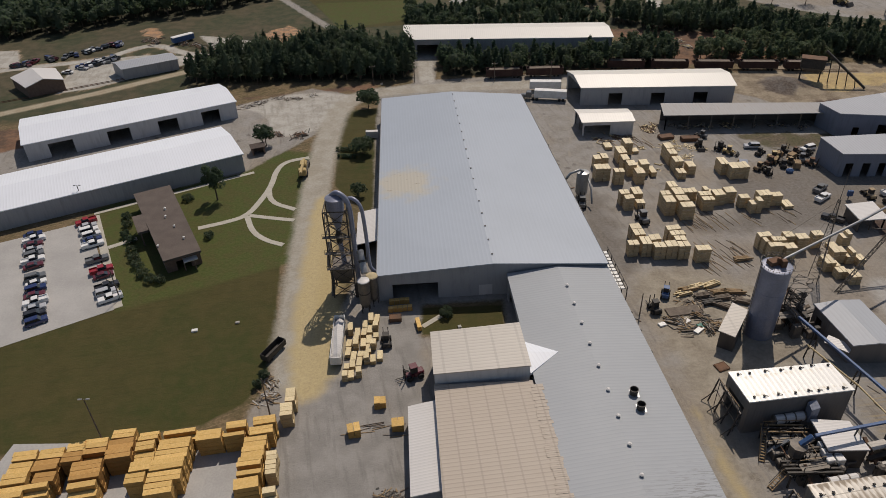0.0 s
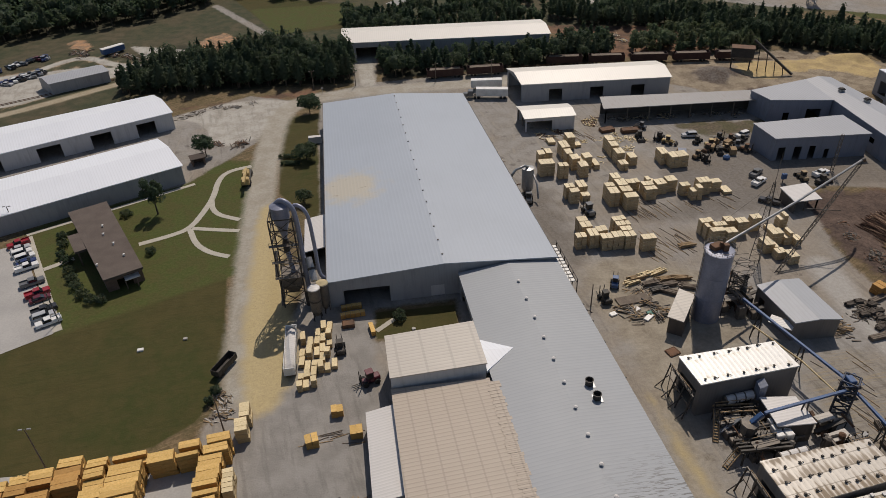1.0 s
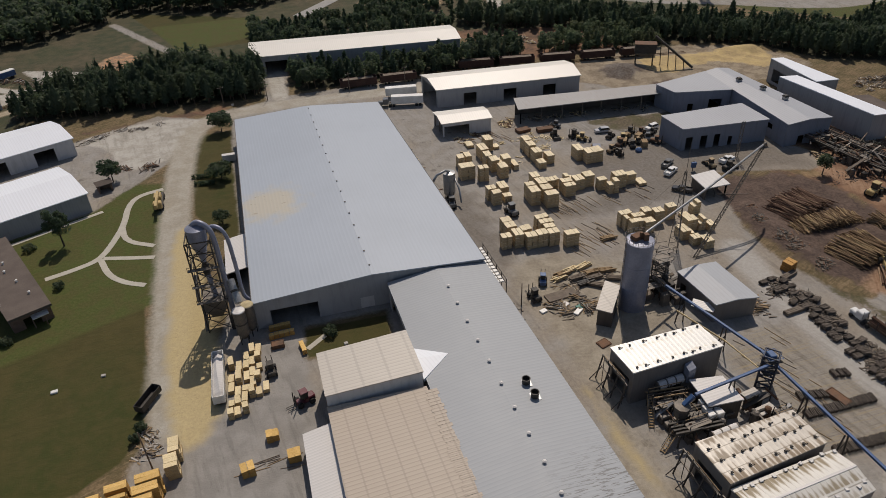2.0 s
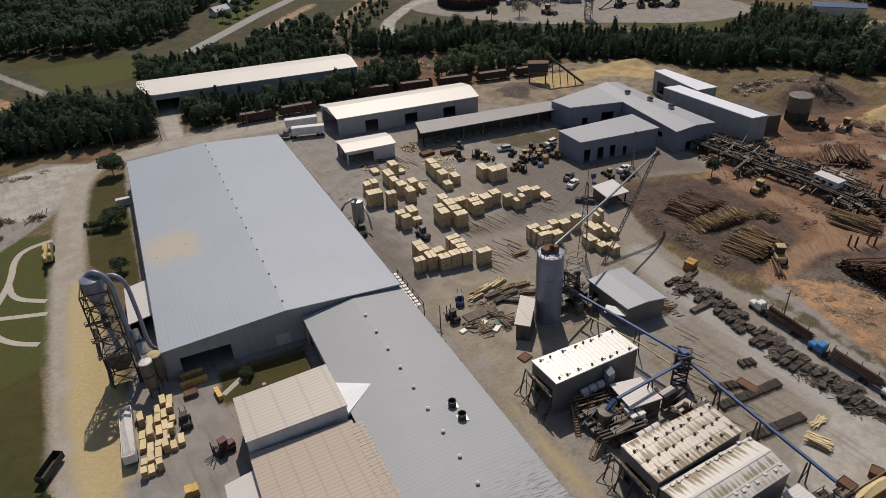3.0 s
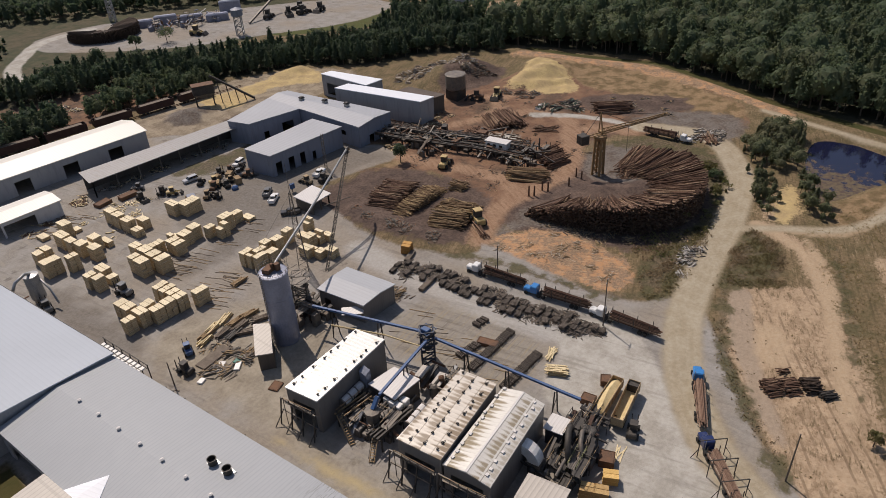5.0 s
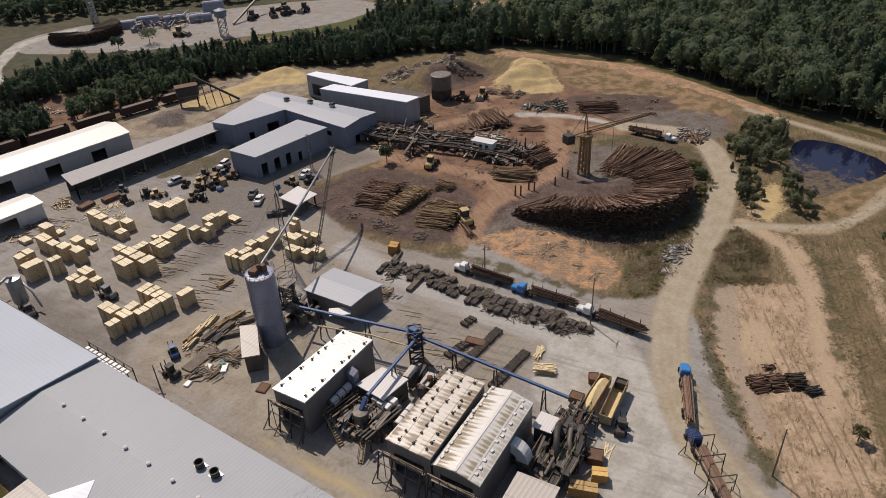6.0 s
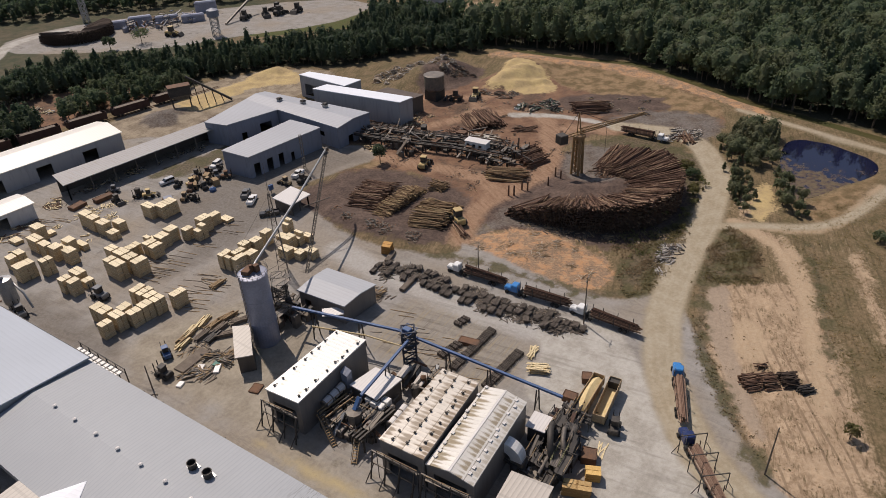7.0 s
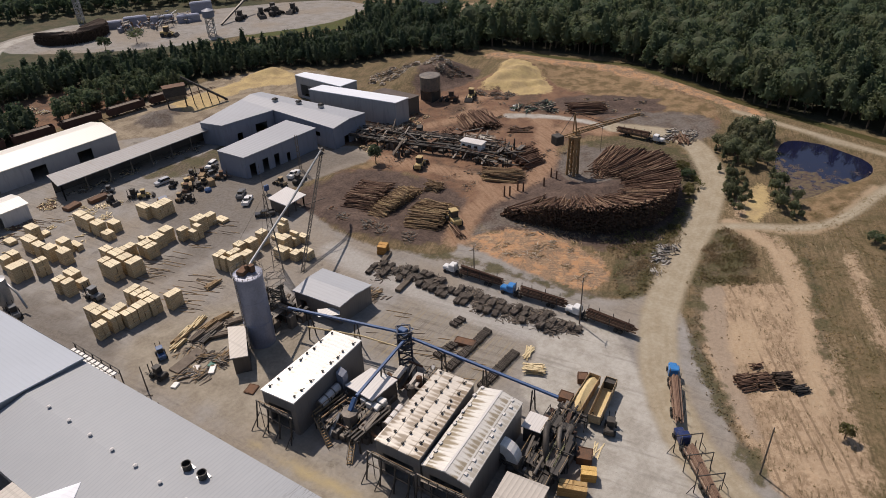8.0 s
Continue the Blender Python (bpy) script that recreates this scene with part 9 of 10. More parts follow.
machinery("pump_skid", "rusty pumps and pipe frames at the silo foot", (70.0, 106.5, 76.5, 118.0), 5.0, 40, 15, (M_DARK, M_RUST, M_STEEL, M_OLDWOOD))
for x, y, w, h, lab in ((73.6, 112.6, 2.8, 9.0, "dark braced steel stair tower beside the silo"), (78.2, 119.6, 2.4, 5.5, "dark braced steel frame behind the silo"), (70.6, 117.2, 2.0, 6.0, "dark steel frame carrying pipes by the silo")):
    st = thing("steel_tower", (x, y), lab, "tower", "silo frames")
    lattice(st, "bracing", (x, y, 0), (x, y, h), w, M_DARK, 1.5, 0.13)
    for z in (h * 0.45, h):
        part("platform", Mesh().box(x, y, z - 0.12, w + 1.0, w + 0.8, 0.12, 6), M_STEEL, st)
        for q in (-1, 1):
            part("handrail", Mesh().beam((x - w / 2 - 0.5, y + q * (w / 2 + 0.4), z + 1.0), (x + w / 2 + 0.5, y + q * (w / 2 + 0.4), z + 1.0), 0.08), M_DARK, st)
            part("rail_post", Mesh().beam((x + q * (w / 2 + 0.4), y - w / 2 - 0.3, z), (x + q * (w / 2 + 0.4), y - w / 2 - 0.3, z + 1.0), 0.08), M_DARK, st)
    part("stair", Mesh().beam((x - w / 2 - 0.6, y - 2.2, 0.1), (x - w / 2 - 0.6, y + 1.6, h * 0.45), 0.7, 0.12), M_RUST, st)
fd = thing("fan_duct", (69.0, 48.6), "large white bent fan duct on the kiln wall", "duct")
elbow = Mesh()
for k in range(7):
    ring = []
    for q in (k, k + 1):
        a = radians(90 * q / 7)
        for r in (1.3, 3.3):
            ring.append((0.14 * r * math.sin(a), -r * math.sin(a), 2.4 + r * math.cos(a)))
    (a0, a1, b0, b1) = [Vector(p) + Vector((67.2, 50.0, 0)) for p in ring]
    wide = Vector((2.0, 0.28, 0))
    elbow.hexa([a0, a0 + wide, b0 + wide, b0], [a1, a1 + wide, b1 + wide, b1])
part("duct", elbow.weld(), M_WHITEP, fd)
part("footing", Mesh().box(68.55, 47.8, -0.2, 2.2, 2.2, 2.6, 8), M_STEEL, fd)
fl = thing("flue", (73.6, 44.8), "dark arched flue between the furnace and the kiln", "duct")
part("duct", Mesh().pipe([(71.2, 43.0, 0.2), (71.4, 43.4, 3.4), (72.4, 44.2, 5.2), (74.2, 45.2, 5.8), (76.2, 46.0, 5.0), (77.2, 46.4, 3.0), (77.4, 46.5, 0.2)], 0.55, 12), M_DARK, fl, smooth=True)
part("duct", Mesh().pipe([(73.0, 41.4, 0.2), (73.2, 41.8, 3.0), (74.6, 43.0, 4.4), (76.8, 44.0, 4.4), (79.2, 44.6, 3.0)], 0.42, 12), M_STEEL, fl, smooth=True)
gp = thing("furnace_platform", (72.4, 42.6), "dull green railed platform beside the furnace", "platform")
part("deck", Mesh().box(72.4, 42.4, 3.0, 5.0, 1.6, 0.12, 8), M_STEEL, gp)
for q in (-0.75, 0.75):
    for z in (3.6, 4.1):
        part("handrail", Mesh().beam((70.0, 42.0 + q, z), (74.8, 42.7 + q, z), 0.08), M_RAILGREEN, gp)
    for k in range(4):
        part("post", Mesh().beam((70.0 + k * 1.6, 42.0 + q + k * 0.23, -0.1), (70.0 + k * 1.6, 42.0 + q + k * 0.23, 4.1), 0.1), M_RAILGREEN, gp)
pr = thing("service_house", (76.4, 48.6), "small pale flat-roofed service house behind the kiln", "shed")
part("body", Mesh().box(76.4, 48.6, -0.1, 3.4, 3.0, 3.7, 8), M_WALL_DARK, pr)
part("roof", Mesh().box(76.4, 48.6, 3.6, 4.0, 3.6, 0.2, 8), M_PALE, pr)
# steel door frames before the kilns
for nm, x0, y0, dx in (("door_carrier", 50.2, 86.4, -0.08), ("door_carrier", 53.4, 62.2, -0.08), ("door_carrier", 54.6, 52.6, -0.08)):
    kf = thing(nm, (x0, y0), "dark steel door-carrier frame in front of a kiln", "frame", "kiln door frames")
    for q in (-4.2, -1.4, 1.4, 4.2):
        part("post", Mesh().beam((x0 - 0.9 + q * dx, y0 + q, -0.1), (x0 + 0.2 + q * dx, y0 + q, 5.8), 0.2), M_DARK, kf)
        part("foot", Mesh().beam((x0 - 2.2 + q * dx, y0 + q, 0.1), (x0 + 0.2 + q * dx, y0 + q, 2.8), 0.14), M_DARK, kf)
    for z in (2.9, 5.8):
        part("rail", Mesh().beam((x0 + 0.2 + 4.4 * -dx, y0 - 4.4, z), (x0 + 0.2 + 4.4 * dx, y0 + 4.4, z), 0.22), M_STEEL, kf)


# ---- heaps and loose things on the ground ----
def heap(name, label, line, half, count, size, mats, seed, high=1.2, category="scrap heap", loose=22, thick=(0.08, 0.28)):
    """Pieces of wood and steel heaped in uneven clumps along a line."""
    q = random.Random(seed)
    pts = [Vector(p) for p in line]
    seg = [(b - a).length for a, b in zip(pts, pts[1:])]
    clumps = []
    for _ in range(max(3, int(sum(seg) / 2.1 * (2.6 if count > 1000 else 1)))):
        s = q.uniform(0, sum(seg))
        for (a, b), ln in zip(zip(pts, pts[1:]), seg):
            if s <= ln:
                break
            s -= ln
        p = a.lerp(b, min(1, s / ln))
        clumps.append((p + Vector((q.uniform(-half, half), q.uniform(-half, half))), q.uniform(0.7, 1.9), q.uniform(0.4, high), q.uniform(0, 180)))
    m, bits = Mesh(), []
    for _ in range(count):
        c, rad, h, tn = q.choice(clumps)
        x, y = c.x + q.gauss(0, rad * 0.6), c.y + q.gauss(0, rad * 0.6)
        ln = q.uniform(*size)
        a = radians(tn + q.gauss(0, loose))
        z = max(0.06, h * math.exp(-((x - c.x) ** 2 + (y - c.y) ** 2) / rad ** 2) * q.random())
        d = Vector((math.cos(a), math.sin(a), q.gauss(0, 0.12))) * ln / 2
        w = q.uniform(*thick)
        bits.append((x, y, z, d, w, w * q.uniform(0.4, 1.0), q.randrange(len(mats))))
    rise = land(np.array([p[0] for p in bits]), np.array([p[1] for p in bits]))
    for (x, y, z, d, w, hh, mi), up in zip(bits, rise):
        p = Vector((x, y, z + max(0.0, float(up))))
        m.beam(p - d, p + d, w, hh, mi)
    return lone(name, m, mats, label, category, "heaps", "stuff")


M_PALEWOOD = plain("bleached_wood", (0.48, 0.42, 0.34), (0.36, 0.30, 0.23), 1.2, 0.9)
M_SLABWOOD = plain("grey_slab_wood", (0.175, 0.145, 0.12), (0.085, 0.07, 0.058), 1.6, 0.95, vary=0.6)
machinery("log_feed", "tangled dark log feed machinery with walkways and chains", (150.5, 142.0, 166.0, 166.0), 3.6, 60, 31, (M_DARK, M_STEEL, M_RUST, M_STEEL, M_OLDWOOD))
machinery("log_sorter", "dark log sorting machinery with decks and rails", (160.0, 112.0, 176.0, 140.0), 3.4, 66, 32, (M_DARK, M_STEEL, M_DARK, M_OLDWOOD, M_RUST))
heap("clay_rubble", "dry slabs and sticks strewn over the orange clay", [(124, 92), (130, 80), (130, 66), (124, 62)], 5.0, 320, (0.5, 2.2), (M_STICK, M_STICK, M_PALEWOOD), 33, 0.2, thick=(0.05, 0.12), loose=60)
heap("yard_sweepings", "dark sweepings and sticks on the paved yard", [(-13, 70), (-8, 71)], 1.4, 160, (0.3, 1.6), (M_OLDWOOD, M_STICK, M_DARK), 34, 0.5)
heap("shed_goods", "pale boards and bins under the long open shed", [(76, 209.5), (100, 208.6), (122, 207.6)], 1.3, 260, (0.5, 1.8), (M_LUMBER_P, M_DARK, M_OLDWOOD, M_CONC), 25, 1.0)
heap("court_goods", "boards and racks in the sawmill's corner", [(128, 190), (138, 189), (140, 194)], 1.6, 120, (0.8, 2.6), (M_LUMBER_P, M_DARK, M_WHITEP, M_STEEL), 26, 0.9)
heap("earth_debris", "small bark and broken wood strewn over the red earth", [(150, 120), (168, 128), (186, 128), (200, 150), (190, 165), (214, 120)], 9.0, 900, (0.2, 1.0), (M_OLDWOOD, M_DARK, M_RUST, M_STICK), 44, 0.25, thick=(0.06, 0.2))
heap("mill_debris", "trodden bark and slabs along the mill lane", [(146, 150), (150, 132), (152, 112), (166, 103), (182, 108), (196, 114)], 5.0, 500, (0.2, 0.9), (M_OLDWOOD, M_DARK, M_RUST), 45, 0.2, thick=(0.05, 0.16))
heap("bark_rubble", "grey bark rubble spread over the earth near the dam", [(222, 120), (230, 106), (236, 94)], 7.0, 900, (0.3, 1.1), (M_OLDWOOD, M_DARK, M_STICK), 27, 0.4)
heap("slope_rubble", "broken bark and slabs on the slope below the log ring", [(138, 92), (138, 78), (146, 64), (156, 58)], 3.0, 700, (0.3, 1.4), (M_OLDWOOD, M_DARK, M_STICK), 28, 0.5)
heap("berm_bark", "bark berm along the edge of the log yard", [(112, 136), (112, 126), (112.4, 116), (114, 108)], 2.0, 700, (0.3, 1.3), (M_OLDWOOD, M_DARK, M_RUST), 29, 0.6)
heap("slab_litter", "trodden bark and broken stickers under the slab bundles", [(100.4, 107), (102.3, 98), (102.6, 88), (103.2, 78), (105.0, 68), (106.8, 58)], 2.3, 3400, (0.3, 1.5), (M_OLDWOOD, M_SLABWOOD, M_DARK, M_SLABWOOD), 1, 0.8, loose=45)


def bundle_meshes(q, count):
    """A few different bundles of slabs and stickers, strapped crosswise on two bearers."""
    out = []
    for _ in range(count):
        m = Mesh()
        for row in (-0.55, 0.55):
            m.box(row, 0, 0, 0.14, 1.3, 0.12)
        for lv in range(q.choice((4, 5, 5, 6))):
            n = 7
            for k in range(n):
                y, ln = -0.62 + 1.24 * (k + 0.5) / n + q.uniform(-0.06, 0.06), q.uniform(1.5, 2.1)
                x = q.uniform(-0.15, 0.15)
                m.box(x, y, 0.12 + lv * 0.17 + q.uniform(-0.02, 0.02), ln, q.uniform(0.1, 0.17), q.uniform(0.1, 0.16), q.uniform(-6, 6))
        out.append(m.data("stickers", M_SLABWOOD))
    return out


def slab_bundles():
    q = random.Random(61)
    kinds = bundle_meshes(q, 6)
    ln = [Vector(p) for p in ((99.6, 109.0), (100.6, 103.6), (102.4, 97.0), (102.2, 88.0), (102.6, 79.0), (104.2, 69.5), (106.0, 61.0), (106.9, 55.6))]
    for a, b in zip(ln, ln[1:]):
        d = (b - a).normalized()
        o = Vector((-d.y, d.x))
        n = int((b - a).length / 1.75)
        for k in range(n):
            for side in (-2.0, 0.0, 2.0):
                if q.random() < (0.42 if side else 0.16):
                    continue
                p = a.lerp(b, (k + 0.5) / n) + o * (side + q.uniform(-0.4, 0.4)) + d * q.uniform(-0.3, 0.3)
                t = thing("slab_bundle", (p.x, p.y, 0.02), "weathered dark bundle of slabs and stickers beside the road", "bundle", "slab bundles", turn=math.degrees(math.atan2(o.y, o.x)) + q.uniform(-22, 22))
                tagged(part("load", q.choice(kinds), None, t, local=True), kind="stuff")


slab_bundles()
for x, y, tn, mt in ((55.6, 124.0, 12, M_STICK), (57.4, 124.8, 18, M_LUMBER_P), (61.2, 125.5, 22, M_LUMBER_P), (62.2, 122.7, 8, M_STICK), (65.7, 122.5, -5, M_STICK), (54.0, 122.6, 15, M_LUMBER_P), (57.9, 121.6, 10, M_OLDWOOD), (61.1, 118.0, -30, M_OLDWOOD), (62.0, 120.6, 5, M_OLDWOOD), (66.3, 119.0, -20, M_OLDWOOD), (72.0, 135.0, 8, M_STICK), (59.0, 119.2, 12, M_DARK)):
    bt = thing("timber_bundle", (x, y, 0.02), "loose bundle of old timbers lying near the silo", "timber", "timber bundles", turn=tn)
    for q in range(11):
        part("timber", Mesh().box(rng.uniform(-0.4, 0.4), -0.7 + (q % 5) * 0.34 + rng.uniform(-0.05, 0.05), 0.0 + (q // 5) * 0.3, rng.uniform(3.0, 4.4), 0.24, 0.26, rng.uniform(-5, 5)).data("timber", mt), None, bt, local=True)
heap("scrap_lumber", "scattered scrap boards near the silo", [(50, 119), (56, 119), (66, 121)], 2.6, 90, (0.8, 2.4), (M_STICK, M_OLDWOOD, M_DARK, M_OLDWOOD), 2, 0.5)
heap("scrap_steel", "dark scrap heap with sheets and timbers near the silo", [(49, 114), (54, 109), (56, 116)], 3.0, 260, (1.2, 4.0), (M_DARK, M_OLDWOOD, M_STEEL, M_STICK), 3, 0.9)
heap("scrap_steel", "dark tangle of scrap frames beside the silo", [(74, 120), (78, 117), (74, 112)], 2.4, 240, (1.2, 4.2), (M_DARK, M_RUST, M_STEEL), 4, 1.6)
heap("brush_heap", "pile of cut brush and slabs beside the hut", [(90.5, 103), (90.0, 98)], 1.6, 240, (0.8, 2.2), (M_OLDWOOD, M_OLDWOOD, M_STICK), 5, 1.6)
heap("bank_scrap", "broken slabs and blocks dumped along the road bank", [(134, 51.5), (142, 53.4), (151, 54.4)], 1.2, 220, (0.6, 2.2), (M_CONC, M_OLDWOOD, M_CONC, M_DARK), 6, 1.2)
heap("deck_scrap", "scattered bark slabs and broken logs by the log deck", [(150, 164), (160, 150), (172, 132), (176, 118)], 5.0, 420, (0.8, 3.4), (M_OLDWOOD, M_STICK, M_DARK, M_LUMBER_P), 7, 0.8)
heap("mill_scrap", "scattered timber and scrap beside the mill", [(164, 165), (176, 158), (186, 166), (192, 176)], 5.0, 420, (0.8, 3.2), (M_OLDWOOD, M_STICK, M_RUST, M_LUMBER_P), 8, 0.9)
heap("green_scrap", "tangle of dark green scrapped conveyor frames", [(204, 135), (210, 131), (217, 127), (212, 123)], 2.4, 380, (1.5, 5.0), (plain("dull_green_paint", (0.03, 0.09, 0.06), (0.05, 0.08, 0.06), 1, 0.6), M_DARK, M_DARK, M_PALEWOOD), 9, 3.4)
heap("road_scrap", "heap of pale logs and pipes where the road bends", [(205, 86), (212, 80), (218, 76)], 2.0, 160, (1.5, 4.0), (M_CONC, M_OLDWOOD, M_DARK), 10, 0.8)
heap("white_tops", "wide heap of pale broken tops and slabs behind the mill", [(201, 195), (212, 200), (222, 192), (218, 184)], 6.0, 3200, (0.8, 2.8), (M_CONC, M_OLDWOOD, M_STICK, M_PALEWOOD, M_OLDWOOD), 11, 2.6)
heap("bark_heap", "brown heap of bark and root wood near the sand", [(208, 156), (214, 154), (216, 148), (209, 144)], 3.0, 500, (0.5, 2.2), (M_OLDWOOD, M_RUST, M_DARK), 41, 1.4)
heap("bank_timber", "dark broken timber along the cut bank", [(206, 177), (216, 178), (226, 172)], 2.6, 500, (0.6, 2.4), (M_OLDWOOD, M_DARK, M_RUST), 42, 1.2)
heap("bend_scrap", "pale pipes and boards beside the road bend", [(216, 84), (217, 76), (214, 69)], 3.0, 260, (0.8, 3.6), (M_CONC, M_OLDWOOD, M_DARK, M_PALEWOOD), 43, 0.9)
heap("west_scrap", "grey rubble and boards at the lawn's edge", [(-35, 95), (-37, 101), (-34, 104)], 1.6, 150, (0.5, 2.0), (M_CONC, M_OLDWOOD, M_STICK), 12, 0.4)
heap("shed_scrap", "scrap timber and pallets beside the open shed", [(66, 212), (70, 208), (64, 204), (50, 201)], 2.4, 200, (0.8, 2.6), (M_OLDWOOD, M_RUST, M_LUMBER_P), 13, 0.9)
heap("rail_scrap", "pale broken wood scattered in the red clearing", [(98, 292), (110, 290), (124, 288), (132, 282)], 6.0, 420, (0.8, 3.0), (M_LUMBER_P, M_OLDWOOD, M_CONC), 14, 0.9)
heap("loose_boards", "bits of pale lumber scattered between the stacks", [(48, 188), (52, 190), (74, 196), (80, 192), (62, 181)], 3.0, 160, (0.8, 2.4), (M_LUMBER_P, M_LUMBER), 15, 0.4)
heap("wall_scrap", "odd machine parts along the warehouse wall", [(36.5, 160), (34.0, 185), (31.5, 210)], 0.9, 220, (0.5, 1.8), (M_DARK, M_STEEL, M_RUST, M_LUMBER_P), 16, 1.2)
heap("annex_scrap", "weeds and scrap along the annex wall", [(38.6, 118), (39.6, 106), (41.0, 92)], 0.5, 120, (0.4, 1.4), (M_DARK, M_OLDWOOD, M_BUSH), 17, 0.5)


def bearers(name, label, rects, count, seed, turn):
    """Thin bearer timbers left lying on the yard where stacks have stood."""
    q = random.Random(seed)
    m = Mesh()
    for _ in range(count):
        x0, y0, x1, y1 = q.choice(rects)
        x, y, ln = q.uniform(x0, x1), q.uniform(y0, y1), q.uniform(2.4, 6.5)
        a = radians(turn + q.gauss(0, 5))
        d = Vector((math.cos(a), math.sin(a), 0)) * ln / 2
        m.beam(Vector((x, y, 0.06)) - d, Vector((x, y, 0.06)) + d, 0.12, 0.1, q.randrange(2))
    lone(name, m, (M_OLDWOOD, M_STICK), label, "timber", "bearers", "stuff")


bearers("bearer_timbers", "thin bearer timbers lying on the open yard", [(62, 131, 74, 142), (62, 148, 70, 158), (68, 150, 96, 157), (80, 64, 90, 92), (54, 196, 66, 204)], 130, 4, 112)
bearers("bearer_timbers", "dark rails laid on the paved yard", [(-17, 84, -9, 88)], 9, 5, 8)

# sticker bundles in rows on the paved yard
SLAT = Mesh().box(0, 0, 0.1, 1.9, 0.16, 0.7).data("slat", M_SLABWOOD)
BEARER = Mesh().box(0, 0, 0, 0.12, 0.9, 0.1).data("bearer", M_DARK)
for a, b, n in (((83.1, 75.6), (87.6, 75.0), 5), ((81.6, 71.4), (95.4, 71.8), 14), ((81.0, 63.2), (92.8, 63.3), 12), ((93.0, 79.0), (95.4, 78.6), 3)):
    for k in range(n):
        p = Vector(a).lerp(Vector(b), k / max(1, n - 1))
        t = thing("sticker_rack", (p.x, p.y, 0.02), "dark rack of weathered stickers on the paved yard", "rack", "sticker racks", turn=84 + 8 * rng.uniform(-1, 1))
        for q in range(3):
            part("slat", SLAT, None, t, local=True).matrix_basis = pose(rng.uniform(-0.1, 0.1), -0.3 + q * 0.3, 0)
        for q in (-0.6, 0.6):
            part("bearer", BEARER, None, t, local=True).matrix_basis = pose(q, 0, 0)
for x, y, w, d, h, tn in ((87.6, 48.7, 1.9, 2.5, 1.3, 10), (94.0, 48.6, 2.0, 1.9, 1.3, 30), (77.1, 39.2, 2.5, 2.5, 1.6, 22), (89.5, 73.4, 4.2, 1.8, 0.9, 105), (80.6, 110.8, 1.6, 1.6, 1.4, 20), (-11.0, 117.2, 2.6, 1.6, 1.0, 4), (54.6, 99.2, 2.4, 2.0, 0.3, 20), (79.4, 199.5, 5.5, 2.2, 1.2, 0), (72.4, 201.5, 4.5, 2.6, 1.0, 10)):
    b = thing("steel_bin", (x, y), "rust-brown steel bin standing on the yard", "bin", "steel bins", turn=tn)
    for q in (-0.5, 0.5):
        part("side", Mesh().box(0, q * d, 0, w, 0.1, h).data("side", M_RUST), None, b, local=True)
        part("end", Mesh().box(q * w, 0, 0, 0.1, d - 0.12, h).data("end", M_RUST), None, b, local=True)
    part("fill", Mesh().box(0, 0, 0.02, w - 0.15, d - 0.15, h * 0.94, taper=0.96).data("fill", M_RUST), None, b, local=True)
BOARD = Mesh().box(0, 0, 0, 4.2, 0.2, 0.07).data("board", M_LUMBER_P)
for x, y, n, tn, fan in ((91.0, 57.6, 64, -62, 5), (94.6, 61.4, 20, 14, 16), (79.9, 38.3, 6, 8, 14)):
    bb = thing("board_bundle", (x, y), "loose bundle of thin yellow boards on the ground" if n > 6 else "few pale boards strewn on the concrete", "boards", "loose board bundles", turn=tn)
    wide = 9 if n > 30 else (5 if n > 6 else 1)
    for k in range(n):
        ob = part("board", BOARD, None, bb, local=True)
        lv, c = divmod(k, wide)
        off = rng.uniform(-1.2, 1.2) if n <= 6 else (c - wide / 2) * 0.25 + rng.uniform(-0.08, 0.08)
        ob.matrix_basis = pose(rng.uniform(-0.45, 0.45), off, 0.03 + (lv * 0.14 if n > 6 else 0.0) + 0.002 * k, rng.uniform(-6, 6) if lv else 0, 0, rng.gauss(0, fan)) @ Matrix.Diagonal((rng.uniform(0.6, 1.05), 1, 1, 1))
for x, y, n, tn in ((97.6, 96.8, 6, 8), (104.6, 108.2, 6, 20)):
    for lv in range(2):
        for k in range(n // 2):
            lone("beam", Mesh().box(x + math.cos(radians(tn + 90)) * k * 0.45, y + math.sin(radians(tn + 90)) * k * 0.45, 0.02 + lv * 0.4, 4.6, 0.36, 0.38, tn), M_OLDWOOD, "old grey beam lying on the yard", "beam", "loose beams")
for x, y, tn, sx, sy, mt, lab in ((46.4, 112.4, 20, 1.6, 1.2, M_WHITEP, "white sheet lying on the ground"), (51.2, 112.8, 35, 3.2, 1.4, M_PALE, "pale sheet lying on scrap"), (53.6, 110.2, 40, 2.6, 1.2, M_WHITEP, "white sheet lying on scrap"), (54.8, 111.6, 20, 2.2, 1.4, M_TEAL, "teal green sheet lying on scrap"), (52.2, 116.6, 8, 7.5, 2.8, M_OLDWOOD, "grey timber floor panel lying near the silo"), (-54.9, 115.8, 10, 1.3, 0.9, M_WHITEP, "white box lid on the lawn"), (3.0, 114.0, 10, 0.8, 0.8, M_CONC, "pale stone block on the courtyard grass"), (-46.0, 118.0, 0, 0.9, 0.7, M_CONC, "pale stone on the lawn")):
    lone("sheet" if sx > 1.2 else "block", Mesh().soft_box(x, y, 0.03, sx, sy, 0.35, 0.08, tn), mt, lab, "sheet" if sx > 1.2 else "block")


